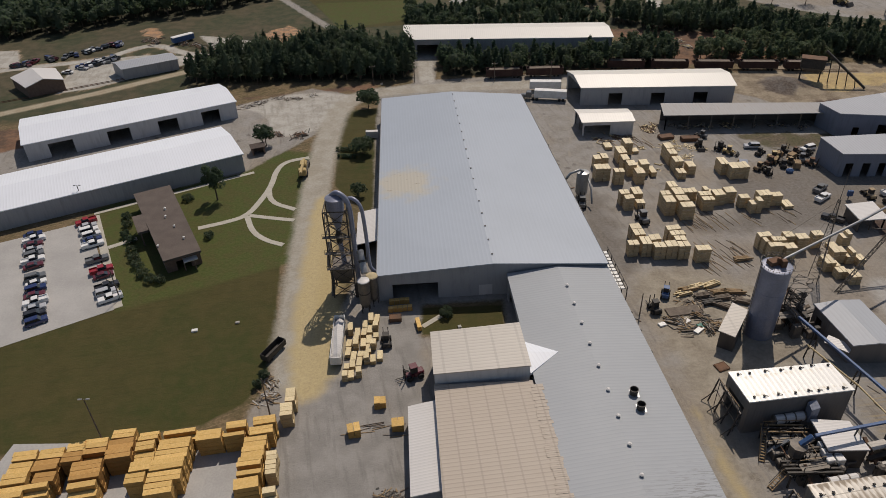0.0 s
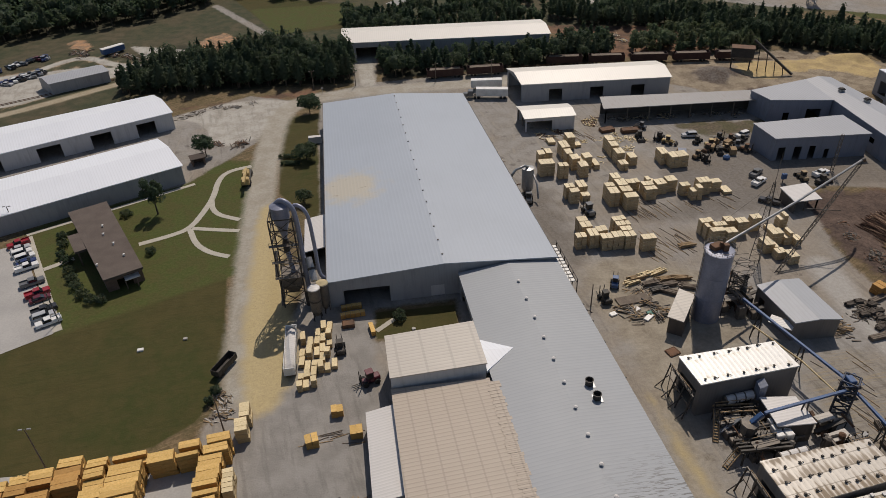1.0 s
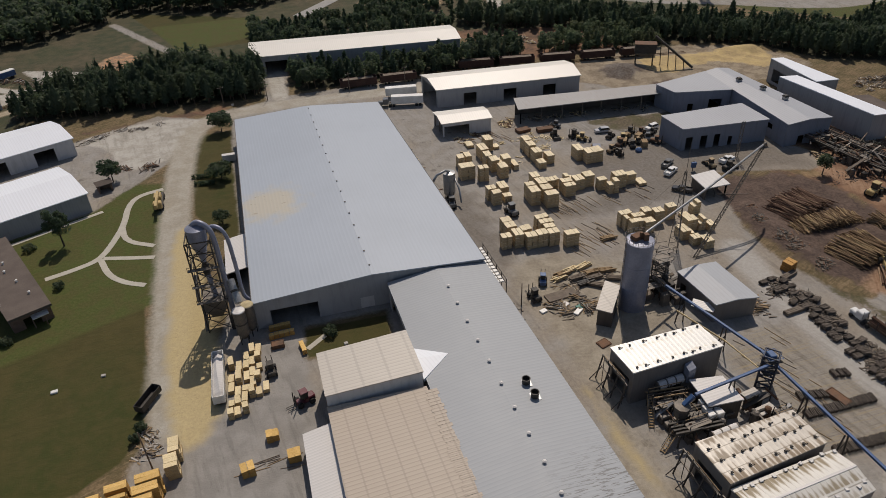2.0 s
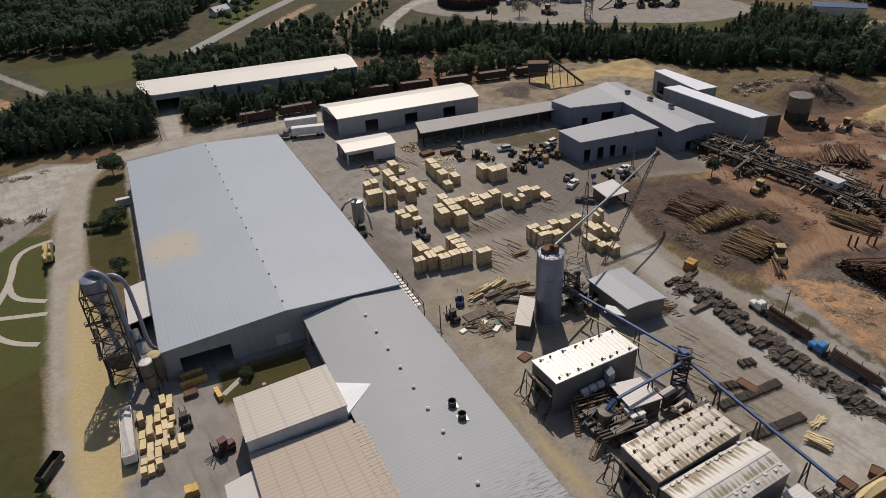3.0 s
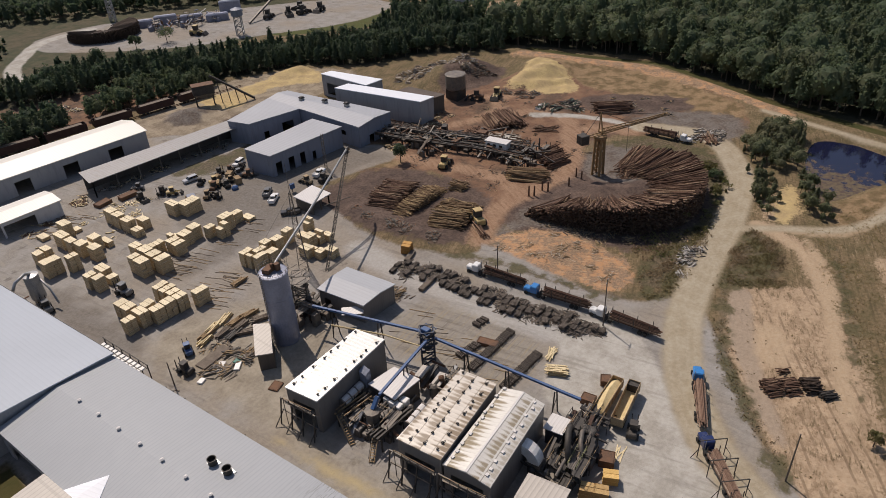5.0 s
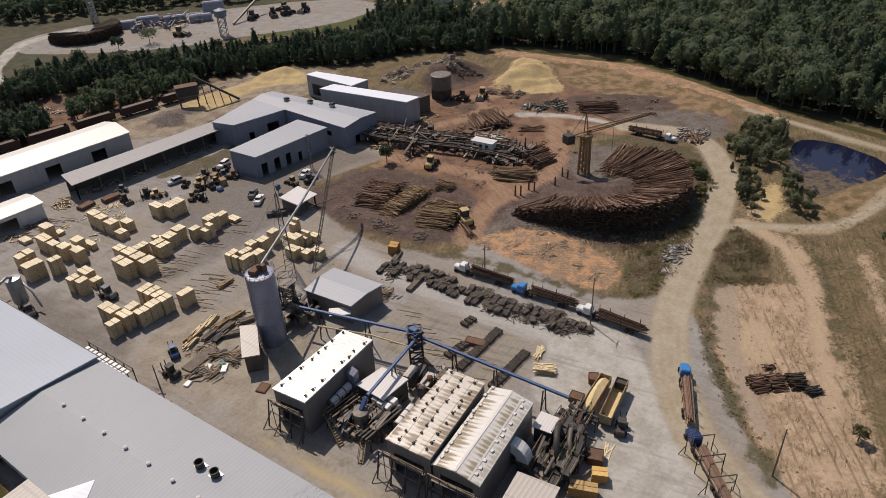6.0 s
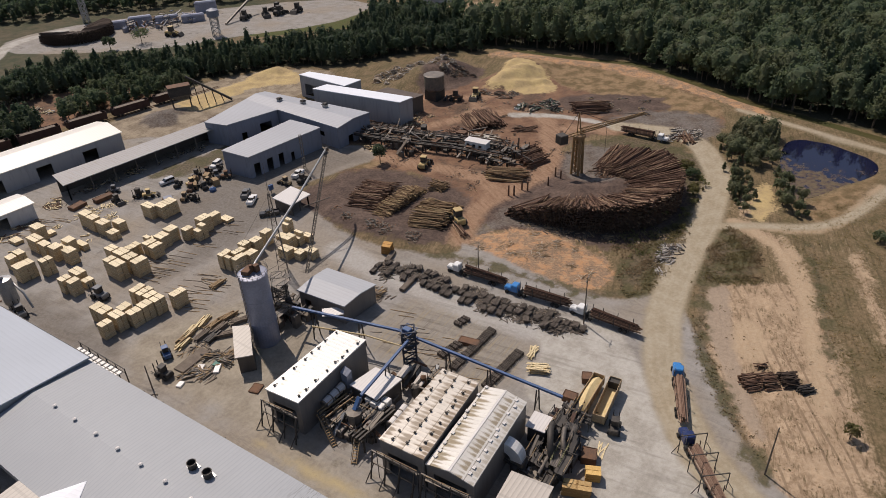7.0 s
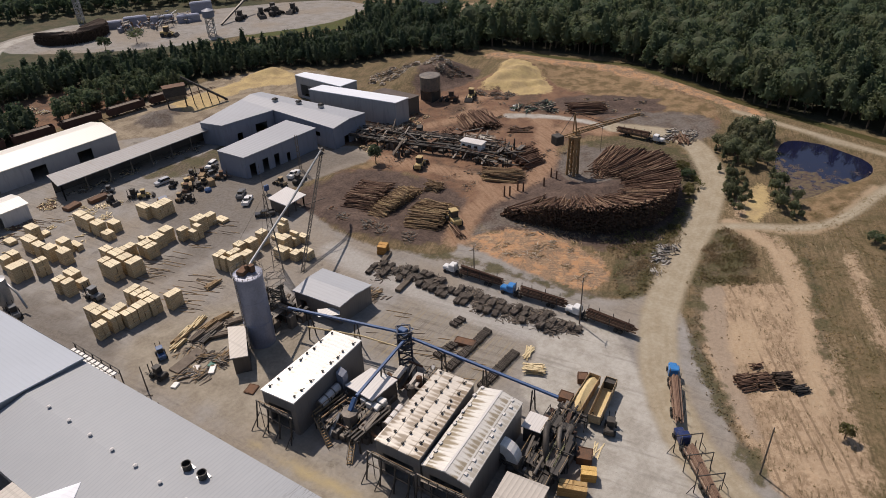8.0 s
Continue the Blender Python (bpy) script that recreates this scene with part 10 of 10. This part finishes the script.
# ---- poles ----
def pole(x, y, h, label, arms=1, lamp=False, lean=0.0):
    p = thing("utility_pole" if not lamp else "lamp_post", (x, y), label, "pole", "poles")
    part("shaft", Mesh().tube((x, y, -0.3), (x + lean, y, h), 0.16, 8, 0.1), M_OLDWOOD if not lamp else M_STEEL, p)
    for k in range(arms):
        z = h - 0.5 - k * 1.1
        part("crossarm", Mesh().beam((x + lean - 1.1, y - 0.3, z), (x + lean + 1.1, y + 0.3, z), 0.12), M_OLDWOOD, p)
        for q in (-0.9, 0.9):
            part("insulator", Mesh().lathe(x + lean + q, y + q * 0.27, [(0.06, z + 0.06), (0.09, z + 0.2), (0.03, z + 0.28)], 6), M_WHITEP, p)
    if lamp:
        for q in (-0.7, 0.7):
            part("lamp_head", Mesh().soft_box(x + q, y, h - 0.1, 0.7, 0.3, 0.18, 0.05), M_GALV, p)


pole(109.0, 57.4, 12.0, "tall dark utility pole beside the truck lane", 1)
pole(110.4, 86.0, 8.8, "dark utility pole beside the truck lane", 1)
pole(91.2, 14.6, 10.9, "dark wooden pole on the dry field's edge", 0)
pole(-63.7, 86.1, 10.9, "dark lamp post behind the lumber stacks", 0, True)
pole(-33.9, 91.1, 9.4, "dark wooden pole at the lawn's edge", 0)
pole(-100.6, 170.0, 7.6, "lamp post between the parking lot and the white hall", 0, True)
pole(-75.6, 128.0, 8.4, "dark wooden pole at the corner of the parking lot", 0)
for x, y in ((-24.5, 256.5), (-8.6, 256.8), (22.0, 255.2), (43.4, 254.8)):
    pole(x, y, 7.4, "utility pole along the mill road", 1)
pole(42.5, 116.0, 6.0, "thin pole at the annex corner", 0)
for x, y in ((1.5, 284.0), (-21.0, 252.0)):
    lone("road_sign", Mesh().tube((x, y, -0.1), (x, y, 1.6), 0.05, 6).box(x, y, 1.5, 0.9, 0.08, 0.7), M_GALV, "small grey road sign", "sign", "road signs")

# ---- pond ----
k_ = Nodes("pond_water")
k_.bump(k_.noise(1.6, 3), 0.06, 0.05)
k_sep = k_.t.nodes.new("ShaderNodeSeparateXYZ")
k_.put(k_sep.inputs[0], k_.pos)
weedy = k_.ramp(k_.math("ADD", k_.noise(0.4, 6, 0.65), k_.math("MULTIPLY_ADD", k_sep.outputs[0], -0.016, 3.42)), 0.47, 0.66)
M_WATER = k_.done(k_.mix(weedy, (0.010, 0.012, 0.035), k_.mix(k_.ramp(k_.noise(0.9, 4), 0.4, 0.6), (0.07, 0.045, 0.034), (0.12, 0.09, 0.05))), k_.ramp(weedy, 0.2, 0.9, 0.06, 0.8), 0.0, 0.5)
pw = rounded(POND, 2, True)
wm = Mesh()
wm.add([(x, y, -0.75) for x, y in pw], [tuple(range(len(pw)))])
tagged(new("water", wm.data("water", M_WATER)), "dark blue pond water with brown patches of weed", "pond", kind="structure")
del wm, pw


# ---- paving ----
def slab(name, label, outline, material, z=0.04):
    m = Mesh()
    n = len(outline)
    m.add([(x, y, z) for x, y in outline] + [(x, y, z - 0.25) for x, y in outline], [tuple(range(n))] + [(j, n + j, n + (j + 1) % n, (j + 1) % n) for j in range(n)])
    return tagged(new(name, m.data(name, material)), label, "pavement", kind="structure")


def ribbon(name, label, line, width, material, z=0.05):
    """A paved strip along a line."""
    pts = [Vector(p) for p in line]
    left, right = [], []
    for k, p in enumerate(pts):
        d = (pts[min(k + 1, len(pts) - 1)] - pts[max(k - 1, 0)]).normalized()
        o = Vector((-d.y, d.x)) * width / 2
        left.append(p + o)
        right.append(p - o)
    m = Mesh()
    n = len(pts)
    for k in range(n - 1):
        q = [right[k], right[k + 1], left[k + 1], left[k]]
        m.hexa([(v.x, v.y, z - 0.2) for v in q], [(v.x, v.y, z) for v in q])
    return tagged(new(name, m.weld().data(name, material)), label, "path", kind="structure")


M_LOT = plain("pale_lot_paving", (0.33, 0.32, 0.305), (0.42, 0.405, 0.385), 0.12, 0.9, fine=2.5)
M_PATH = plain("pale_concrete_path", (0.46, 0.43, 0.37), (0.38, 0.355, 0.30), 0.5, 0.9, fine=5)
slab("parking_lot", "pale dusty parking lot", [(-75.6, 124.2), (-96.8, 163.2), (-118.5, 153.0), (-160.0, 132.0), (-160.0, 84.0), (-97.0, 112.0)], M_LOT)
ribbon("path_lot", "concrete path along the parking lot", [(-74.9, 124.9), (-96.2, 166.0)], 2.0, M_PATH, 0.07)
ribbon("path_office", "short concrete path to the office", [(-86.6, 149.8), (-80.4, 153.6)], 1.6, M_PATH)
ribbon("path_hall", "concrete path beside the white hall", [(-97.0, 167.0), (-76.0, 177.9), (-56.6, 188.2)], 1.3, M_PATH)
ribbon("path_lawn", "curving concrete path across the lawn", rounded([(-65.4, 157.6), (-58.0, 160.4), (-53.4, 163.2), (-51.2, 171.0), (-49.7, 179.4), (-50.0, 189.0), (-48.0, 194.6), (-41.0, 196.8)]), 1.7, M_PATH)
ribbon("path_branch", "curving branch of the concrete path", rounded([(-50.2, 178.6), (-48.4, 170.0), (-40.6, 165.6)]), 1.5, M_PATH, 0.055)
ribbon("path_middle", "straight branch of the concrete path", rounded([(-52.8, 163.2), (-46.0, 161.4), (-40.0, 160.0)]), 1.5, M_PATH, 0.06)
ribbon("path_south", "curving southern branch of the concrete path", rounded([(-53.4, 162.9), (-50.4, 155.0), (-46.0, 150.6), (-41.0, 148.2)]), 1.5, M_PATH, 0.065)
ribbon("path_court", "concrete path across the courtyard grass", [(-5.0, 114.6), (-1.0, 118.0)], 1.2, M_PATH)
slab("stack_apron", "pale concrete apron between the fresh lumber stacks", [(-50, 60), (-31.6, 60), (-31.8, 88), (-34, 88.5), (-45.5, 85.0), (-80, 86.0), (-84, 60)], M_LOT, 0.03)
M_ASPHALT = plain("grey_highway_asphalt", (0.25, 0.245, 0.235), (0.31, 0.30, 0.285), 0.15, 0.9, fine=2)
ribbon("highway", "pale grey two-lane highway beyond the fields", [(10, 364), (25, 383), (53, 419.5), (106, 480), (170, 552), (260, 650)], 7.0, M_ASPHALT, 0.12)
building("far_barn", "long low building with a bright blue roof far off", [(308.0, 268.0), (326.0, 252.0), (331.0, 258.0), (313.0, 274.0)], 4.0, 5.4, 0, M_BLUE, M_WALL_PALE)
for x, y, tn in ((34.0, 433.0, 30), (58.0, 470.0, 40), (44.0, 452.0, 35)):
    hx = thing("farm_house", (x, y), "small white house on the green beside the highway", "house", "farm houses", turn=tn)
    part("wall", Mesh().box(0, 0, -0.1, 10, 6.5, 3.1).data("wall", M_WHITEP), None, hx, local=True)
    part("roof", Mesh().hexa([(-5.4, -3.7, 3.0), (5.4, -3.7, 3.0), (5.4, 3.7, 3.0), (-5.4, 3.7, 3.0)], [(-5.4, -0.1, 5.2), (5.4, -0.1, 5.2), (5.4, 0.1, 5.2), (-5.4, 0.1, 5.2)]).data("roof", M_GREYROOF), None, hx, local=True)
wood("field_scrub", "low dark scrub on the rough field beside the far yard", [(78, 340), (100, 322), (120, 338), (104, 346), (108, 368), (124, 392), (134, 410), (126, 430), (112, 412), (92, 384), (82, 360)], 5.4, "leaf", (2, 4.5), 120, 0.5, M_PINE, 20, mixed=0.4)
wood("field_trees", "scattered trees along the field's edge", [(32, 352), (62, 328), (74, 340), (88, 366), (76, 384), (60, 384), (48, 372)], 4.6, "pine", (4, 7.5), 150, 0.6, M_PINE, 16, mixed=0.4)
wood("farm_trees", "scattered dark trees round the farm houses", [(26, 400), (36, 440), (48, 462), (84, 486), (60, 448), (50, 424)], 9.0, "leaf", (5, 8), 150, 0.6, M_PINE, 18)
# office entrance canopy and hedge
en = thing("entrance_canopy", (-61.9, 139.6), "small pale canopy over the office entrance", "canopy")
part("roof", Mesh().box(-61.9, 139.6, 2.7, 3.4, 2.4, 0.25, 28), M_PALE, en)
for dx, dy in ((-1.4, -1.4), (1.2, -0.4)):
    part("post", Mesh().box(-61.9 + dx * 0.9, 139.4 + dy * 0.7, -0.1, 0.2, 0.2, 2.8), M_BRICK, en)
for k, (x, y) in enumerate(((-74.0, 160.5), (-72.6, 156.4), (-68.8, 151.6), (-64.8, 146.0), (-70.2, 142.6))):
    u = thing("roof_unit", (x, y, 4.5), "small pale vent on the brown roof", "vent", "office roof vents")
    part("pipe", Mesh().lathe(0, 0, [(0.2, -0.05), (0.2, 0.5), (0.32, 0.55), (0.1, 0.7)], 8).data("pipe", M_WHITEP), None, u, local=True)
rs_ = np.random.RandomState(91)
for hx_, hy_, hl_ in ((-29.5, 200.4, 6.5), (-29.0, 195.8, 5.5)):
    u_ = rs_.uniform(-1, 1, (700, 3))
    top_ = np.abs(u_) >= np.sort(np.abs(u_), axis=1)[:, 2:3]
    u_ = np.where(top_, np.sign(u_), u_) * rs_.uniform(0.85, 1.08, (700, 1))
    at_ = u_ * [hl_ / 2, 0.65, 0.6] + [0, 0, 0.6]
    hd = new("hedge", fill_mesh("hedge", leaf_tris(at_, u_, 0.22, rs_), (M_PINE,)))
    hd.matrix_basis = pose(hx_, hy_, 0, 0, 0, -8)
    tagged(hd, "clipped dark hedge on the grass strip", "hedge")
lone("bench_roof", Mesh().box(-22.0, 210.0, 0, 4.2, 1.6, 2.2, 2, taper=0.96), M_PALE, "small pale-roofed shelter beside the warehouse", "shelter")
# small yard shelter with a pale roof
ys = building("yard_shelter", "small open shelter with a pale flat roof", [(104.6, 144.8), (111.4, 145.2), (111.6, 152.8), (104.6, 151.8)], 3.6, None, 0, M_PALE, M_WALL_DARK, open_sides=(0, 1), posts=3.4)
gz_ = building("garden_shelter", "small brown shelter by the gravel road", [(-59.0, 199.2), (-55.4, 200.6), (-56.6, 203.4), (-60.2, 202.0)], 2.4, 3.2, 0, M_BROWNROOF, M_BRICK, open_sides=(0,), posts=2.0)


# ---- rail cars ----
def rail_car(x, y, turn, label):
    c = thing("rail_car", (x, y, 0.02), label, "rail car", "rail cars", turn=turn)
    for dy in (-1.4, 1.4):
        part("side", Mesh().box(0, dy, 1.1, 14.0, 0.12, 2.6).data("side", M_MAROON), None, c, local=True)
        for k in range(10):
            part("rib", Mesh().box(-6.6 + k * 1.46, dy * 1.05, 1.1, 0.14, 0.1, 2.6).data("rib", M_MAROON), None, c, local=True)
    for dx in (-7, 7):
        part("end", Mesh().box(dx, 0, 1.1, 0.12, 2.7, 2.6).data("end", M_MAROON), None, c, local=True)
    part("floor", Mesh().box(0, 0, 0.95, 14, 2.8, 0.15).data("floor", M_DARK), None, c, local=True)
    part("load", Mesh().box(0, 0, 1.1, 13.6, 2.6, 2.5, taper=0.85).data("load", M_OLDWOOD), None, c, local=True)
    for dx in (-5.2, -3.8, 3.8, 5.2):
        for dy in (-0.75, 0.75):
            part("wheel", WHEEL, None, c, local=True).matrix_basis = pose(dx, dy, 0.45) @ Matrix.Diagonal((1.3, 1, 1.3, 1))
        part("truck_frame", Mesh().box(dx, 0, 0.55, 0.4, 1.7, 0.4).data("truck_frame", M_DARK), None, c, local=True)


M_MAROON = plain("maroon_rail_car_paint", (0.04, 0.016, 0.014), (0.06, 0.03, 0.022), 0.5, 0.8)
for k in range(5):
    p = Vector((74.0, 263.4)).lerp(Vector((140.0, 255.4)), k / 4)
    rail_car(p.x, p.y, -7, "dark maroon rail car loaded with wood")
for k in range(2):
    rail_car(26.0 + k * 15.5, 258.6, -1, "dark rail car standing before the pines")
rt = Mesh()
for q in (-0.72, 0.72):
    rt.beam((20.0, 259.6 + q, 0.1), (64.0, 263.9 + q, 0.1), 0.12, 0.2).beam((64.0, 263.9 + q, 0.1), (160.0, 252.6 + q, 0.1), 0.12, 0.2)
tagged(new("rail_track", rt.data("rail_track", M_RUST)), "rusty rail track under the rail cars", "rail track", kind="structure")
rt2 = Mesh()
for q in (-0.72, 0.72):
    rt2.beam((-240.0, 212.0 + q, 0.1), (-60.0, 306.0 + q, 0.1), 0.12, 0.2)
tagged(new("rail_line", rt2.data("rail_line", M_RUST)), "rail line on a gravel bed beyond the white sheds", "rail track", kind="structure")

# ---- the far log yard beyond the woods ----
def far_ring():
    g4 = random.Random(71)
    m = Mesh()
    for lv in range(11):
        z = 0.3 + lv * 0.5
        for k in range(95):
            ang = radians(150 + 240 * (k + g4.random()) / 95)
            if z > 5.6 * min(1.0, (math.degrees(ang) - 150) / 30 + 0.3, (390 - math.degrees(ang)) / 40 + 0.3):
                continue
            w = Vector((math.cos(ang), math.sin(ang), 0))
            o = 17.5 + g4.uniform(-1.0, 0.6)
            c = Vector((168.5, 383.0, 0))
            m.tube(c + w * o + Vector((0, 0, z)), c + w * (o - g4.uniform(8, 13)) + Vector((0, 0, z * 0.7)), g4.uniform(0.22, 0.34), 5, 0.2)
    lone("far_log_pile", m, M_LOG_END, "great round dark log pile in the far yard", "log pile", "", "stuff")


far_ring()
fy = machinery("far_plant", "far blue-grey plant with tanks and conveyors", (186.0, 352.0, 222.0, 374.0), 5.0, 70, 21, (M_SILO, M_GALV, M_BLUEWALL, M_RUST))
for x, y, z in ((188, 379, 4), (199, 373, 5), (210, 365, 4), (219, 354, 4), (236, 366, 6)):
    part("vessel", Mesh().soft_box(x, y, -0.1, 12, 3.4, z, 0.6, -32), M_SILO, fy, "long blue-grey vessel")
ft = thing("far_tower", (186.2, 406.7), "tall pale lattice tower in the far yard", "tower")
lattice(ft, "bracing", (186.2, 406.7, 0), (186.2, 406.7, 26), 2.6, M_GALV, 2.6, 0.3)
fw = thing("water_tower", (208.0, 318.5), "white water tank on a lattice tower in the far yard", "tower")
lattice(fw, "bracing", (208.0, 318.5, 0), (208.0, 318.5, 9), 3.4, M_GALV, 2.2, 0.22)
part("tank", Mesh().lathe(208.0, 318.5, [(0.4, 8.4), (3.0, 9.6), (3.0, 12.6), (0.3, 13.6)], 16), M_BLUEWALL, fw)
fc = thing("far_conveyor", (236.0, 335.0), "long inclined conveyor in the far yard", "conveyor")
part("boom", Mesh().beam((223.0, 331.0, 0.6), (250.0, 340.0, 9.0), 1.0, 0.9), M_STEEL, fc)
part("leg", Mesh().beam((236.4, 335.4, 0), (236.4, 335.4, 4.6), 0.4), M_STEEL, fc)
for x, y in ((195.0, 338.4), (235.6, 331.0), (246.0, 326.0), (257.0, 329.0), (262.0, 318.0), (252.0, 322.0)):
    loader(x, y, 20 * x % 360, M_YELLOW if x < 200 else M_DARK, "small far machine on the pale yard", "far_machine", 1.5)
tree(164.0, 343.0, 7.0, 3.4, "dark tree at the edge of the far yard", 260, 0.6, M_PINE, 51)
tree(179.0, 340.0, 8.0, 5.0, "broad bare-limbed tree at the edge of the far yard", 300, 0.5, M_LEAF, 52, True)
tagged(lone("mobile_home", Mesh().soft_box(281.0, 86.5, 0, 3.6, 11.0, 3.0, 0.2, 18), M_WHITEP, "pale mobile home among the trees", "house"), group="")
# parked wrecks and trailers by the far left sheds
g2 = random.Random(77)
for k in range(44):
    a = g2.random()
    if k % 2:
        p = Vector((-176, 289)).lerp(Vector((-142, 316)), a)
    else:
        p = Vector((-160, 276)).lerp(Vector((-138, 296)), a)
    car(p.x + g2.uniform(-2, 2), p.y + g2.uniform(-1.5, 1.5), g2.uniform(0, 360), g2.choice(("sedan", "suv", "pickup")), g2.choice(("white", "silver", "black", "maroon", "navy", "grey")), "far parked cars")
bb = thing("blue_trailer", (-114.5, 315.8), "long blue and white trailer far off", "trailer", turn=42)
part("box", Mesh().soft_box(0, 0, 0.9, 10, 2.6, 2.2, 0.1).data("box", M_BLUE), None, bb, local=True)
part("roof", Mesh().box(0, 0, 3.1, 10.1, 2.7, 0.2).data("roof", M_WHITEP), None, bb, local=True)
for dx in (-3.5, 3.5):
    part("wheel", Mesh().tube((dx, -1.2, 0.5), (dx, 1.2, 0.5), 0.5, 10).data("wheel", M_BLACK), None, bb, local=True)
heap("roadside_junk", "rows of junk and old trailers far off", [(-140, 318), (-120, 318), (-100, 306), (-86, 296)], 4.0, 320, (1.0, 4.0), (M_RUST, M_DARK, M_CONC, M_OLDWOOD), 18, 1.6)
heap("rubble_bank", "pale rubble lying by the white sheds", [(-70, 240), (-58, 244), (-46, 246)], 2.4, 240, (0.6, 2.2), (M_CONC, M_OLDWOOD), 19, 0.8)
heap("trailer_row", "flat trailers and timbers parked by the lawn", [(-58, 214), (-50, 216), (-46, 212)], 1.2, 90, (2.0, 5.0), (M_DARK, M_RUST, M_OLDWOOD), 20, 0.9)
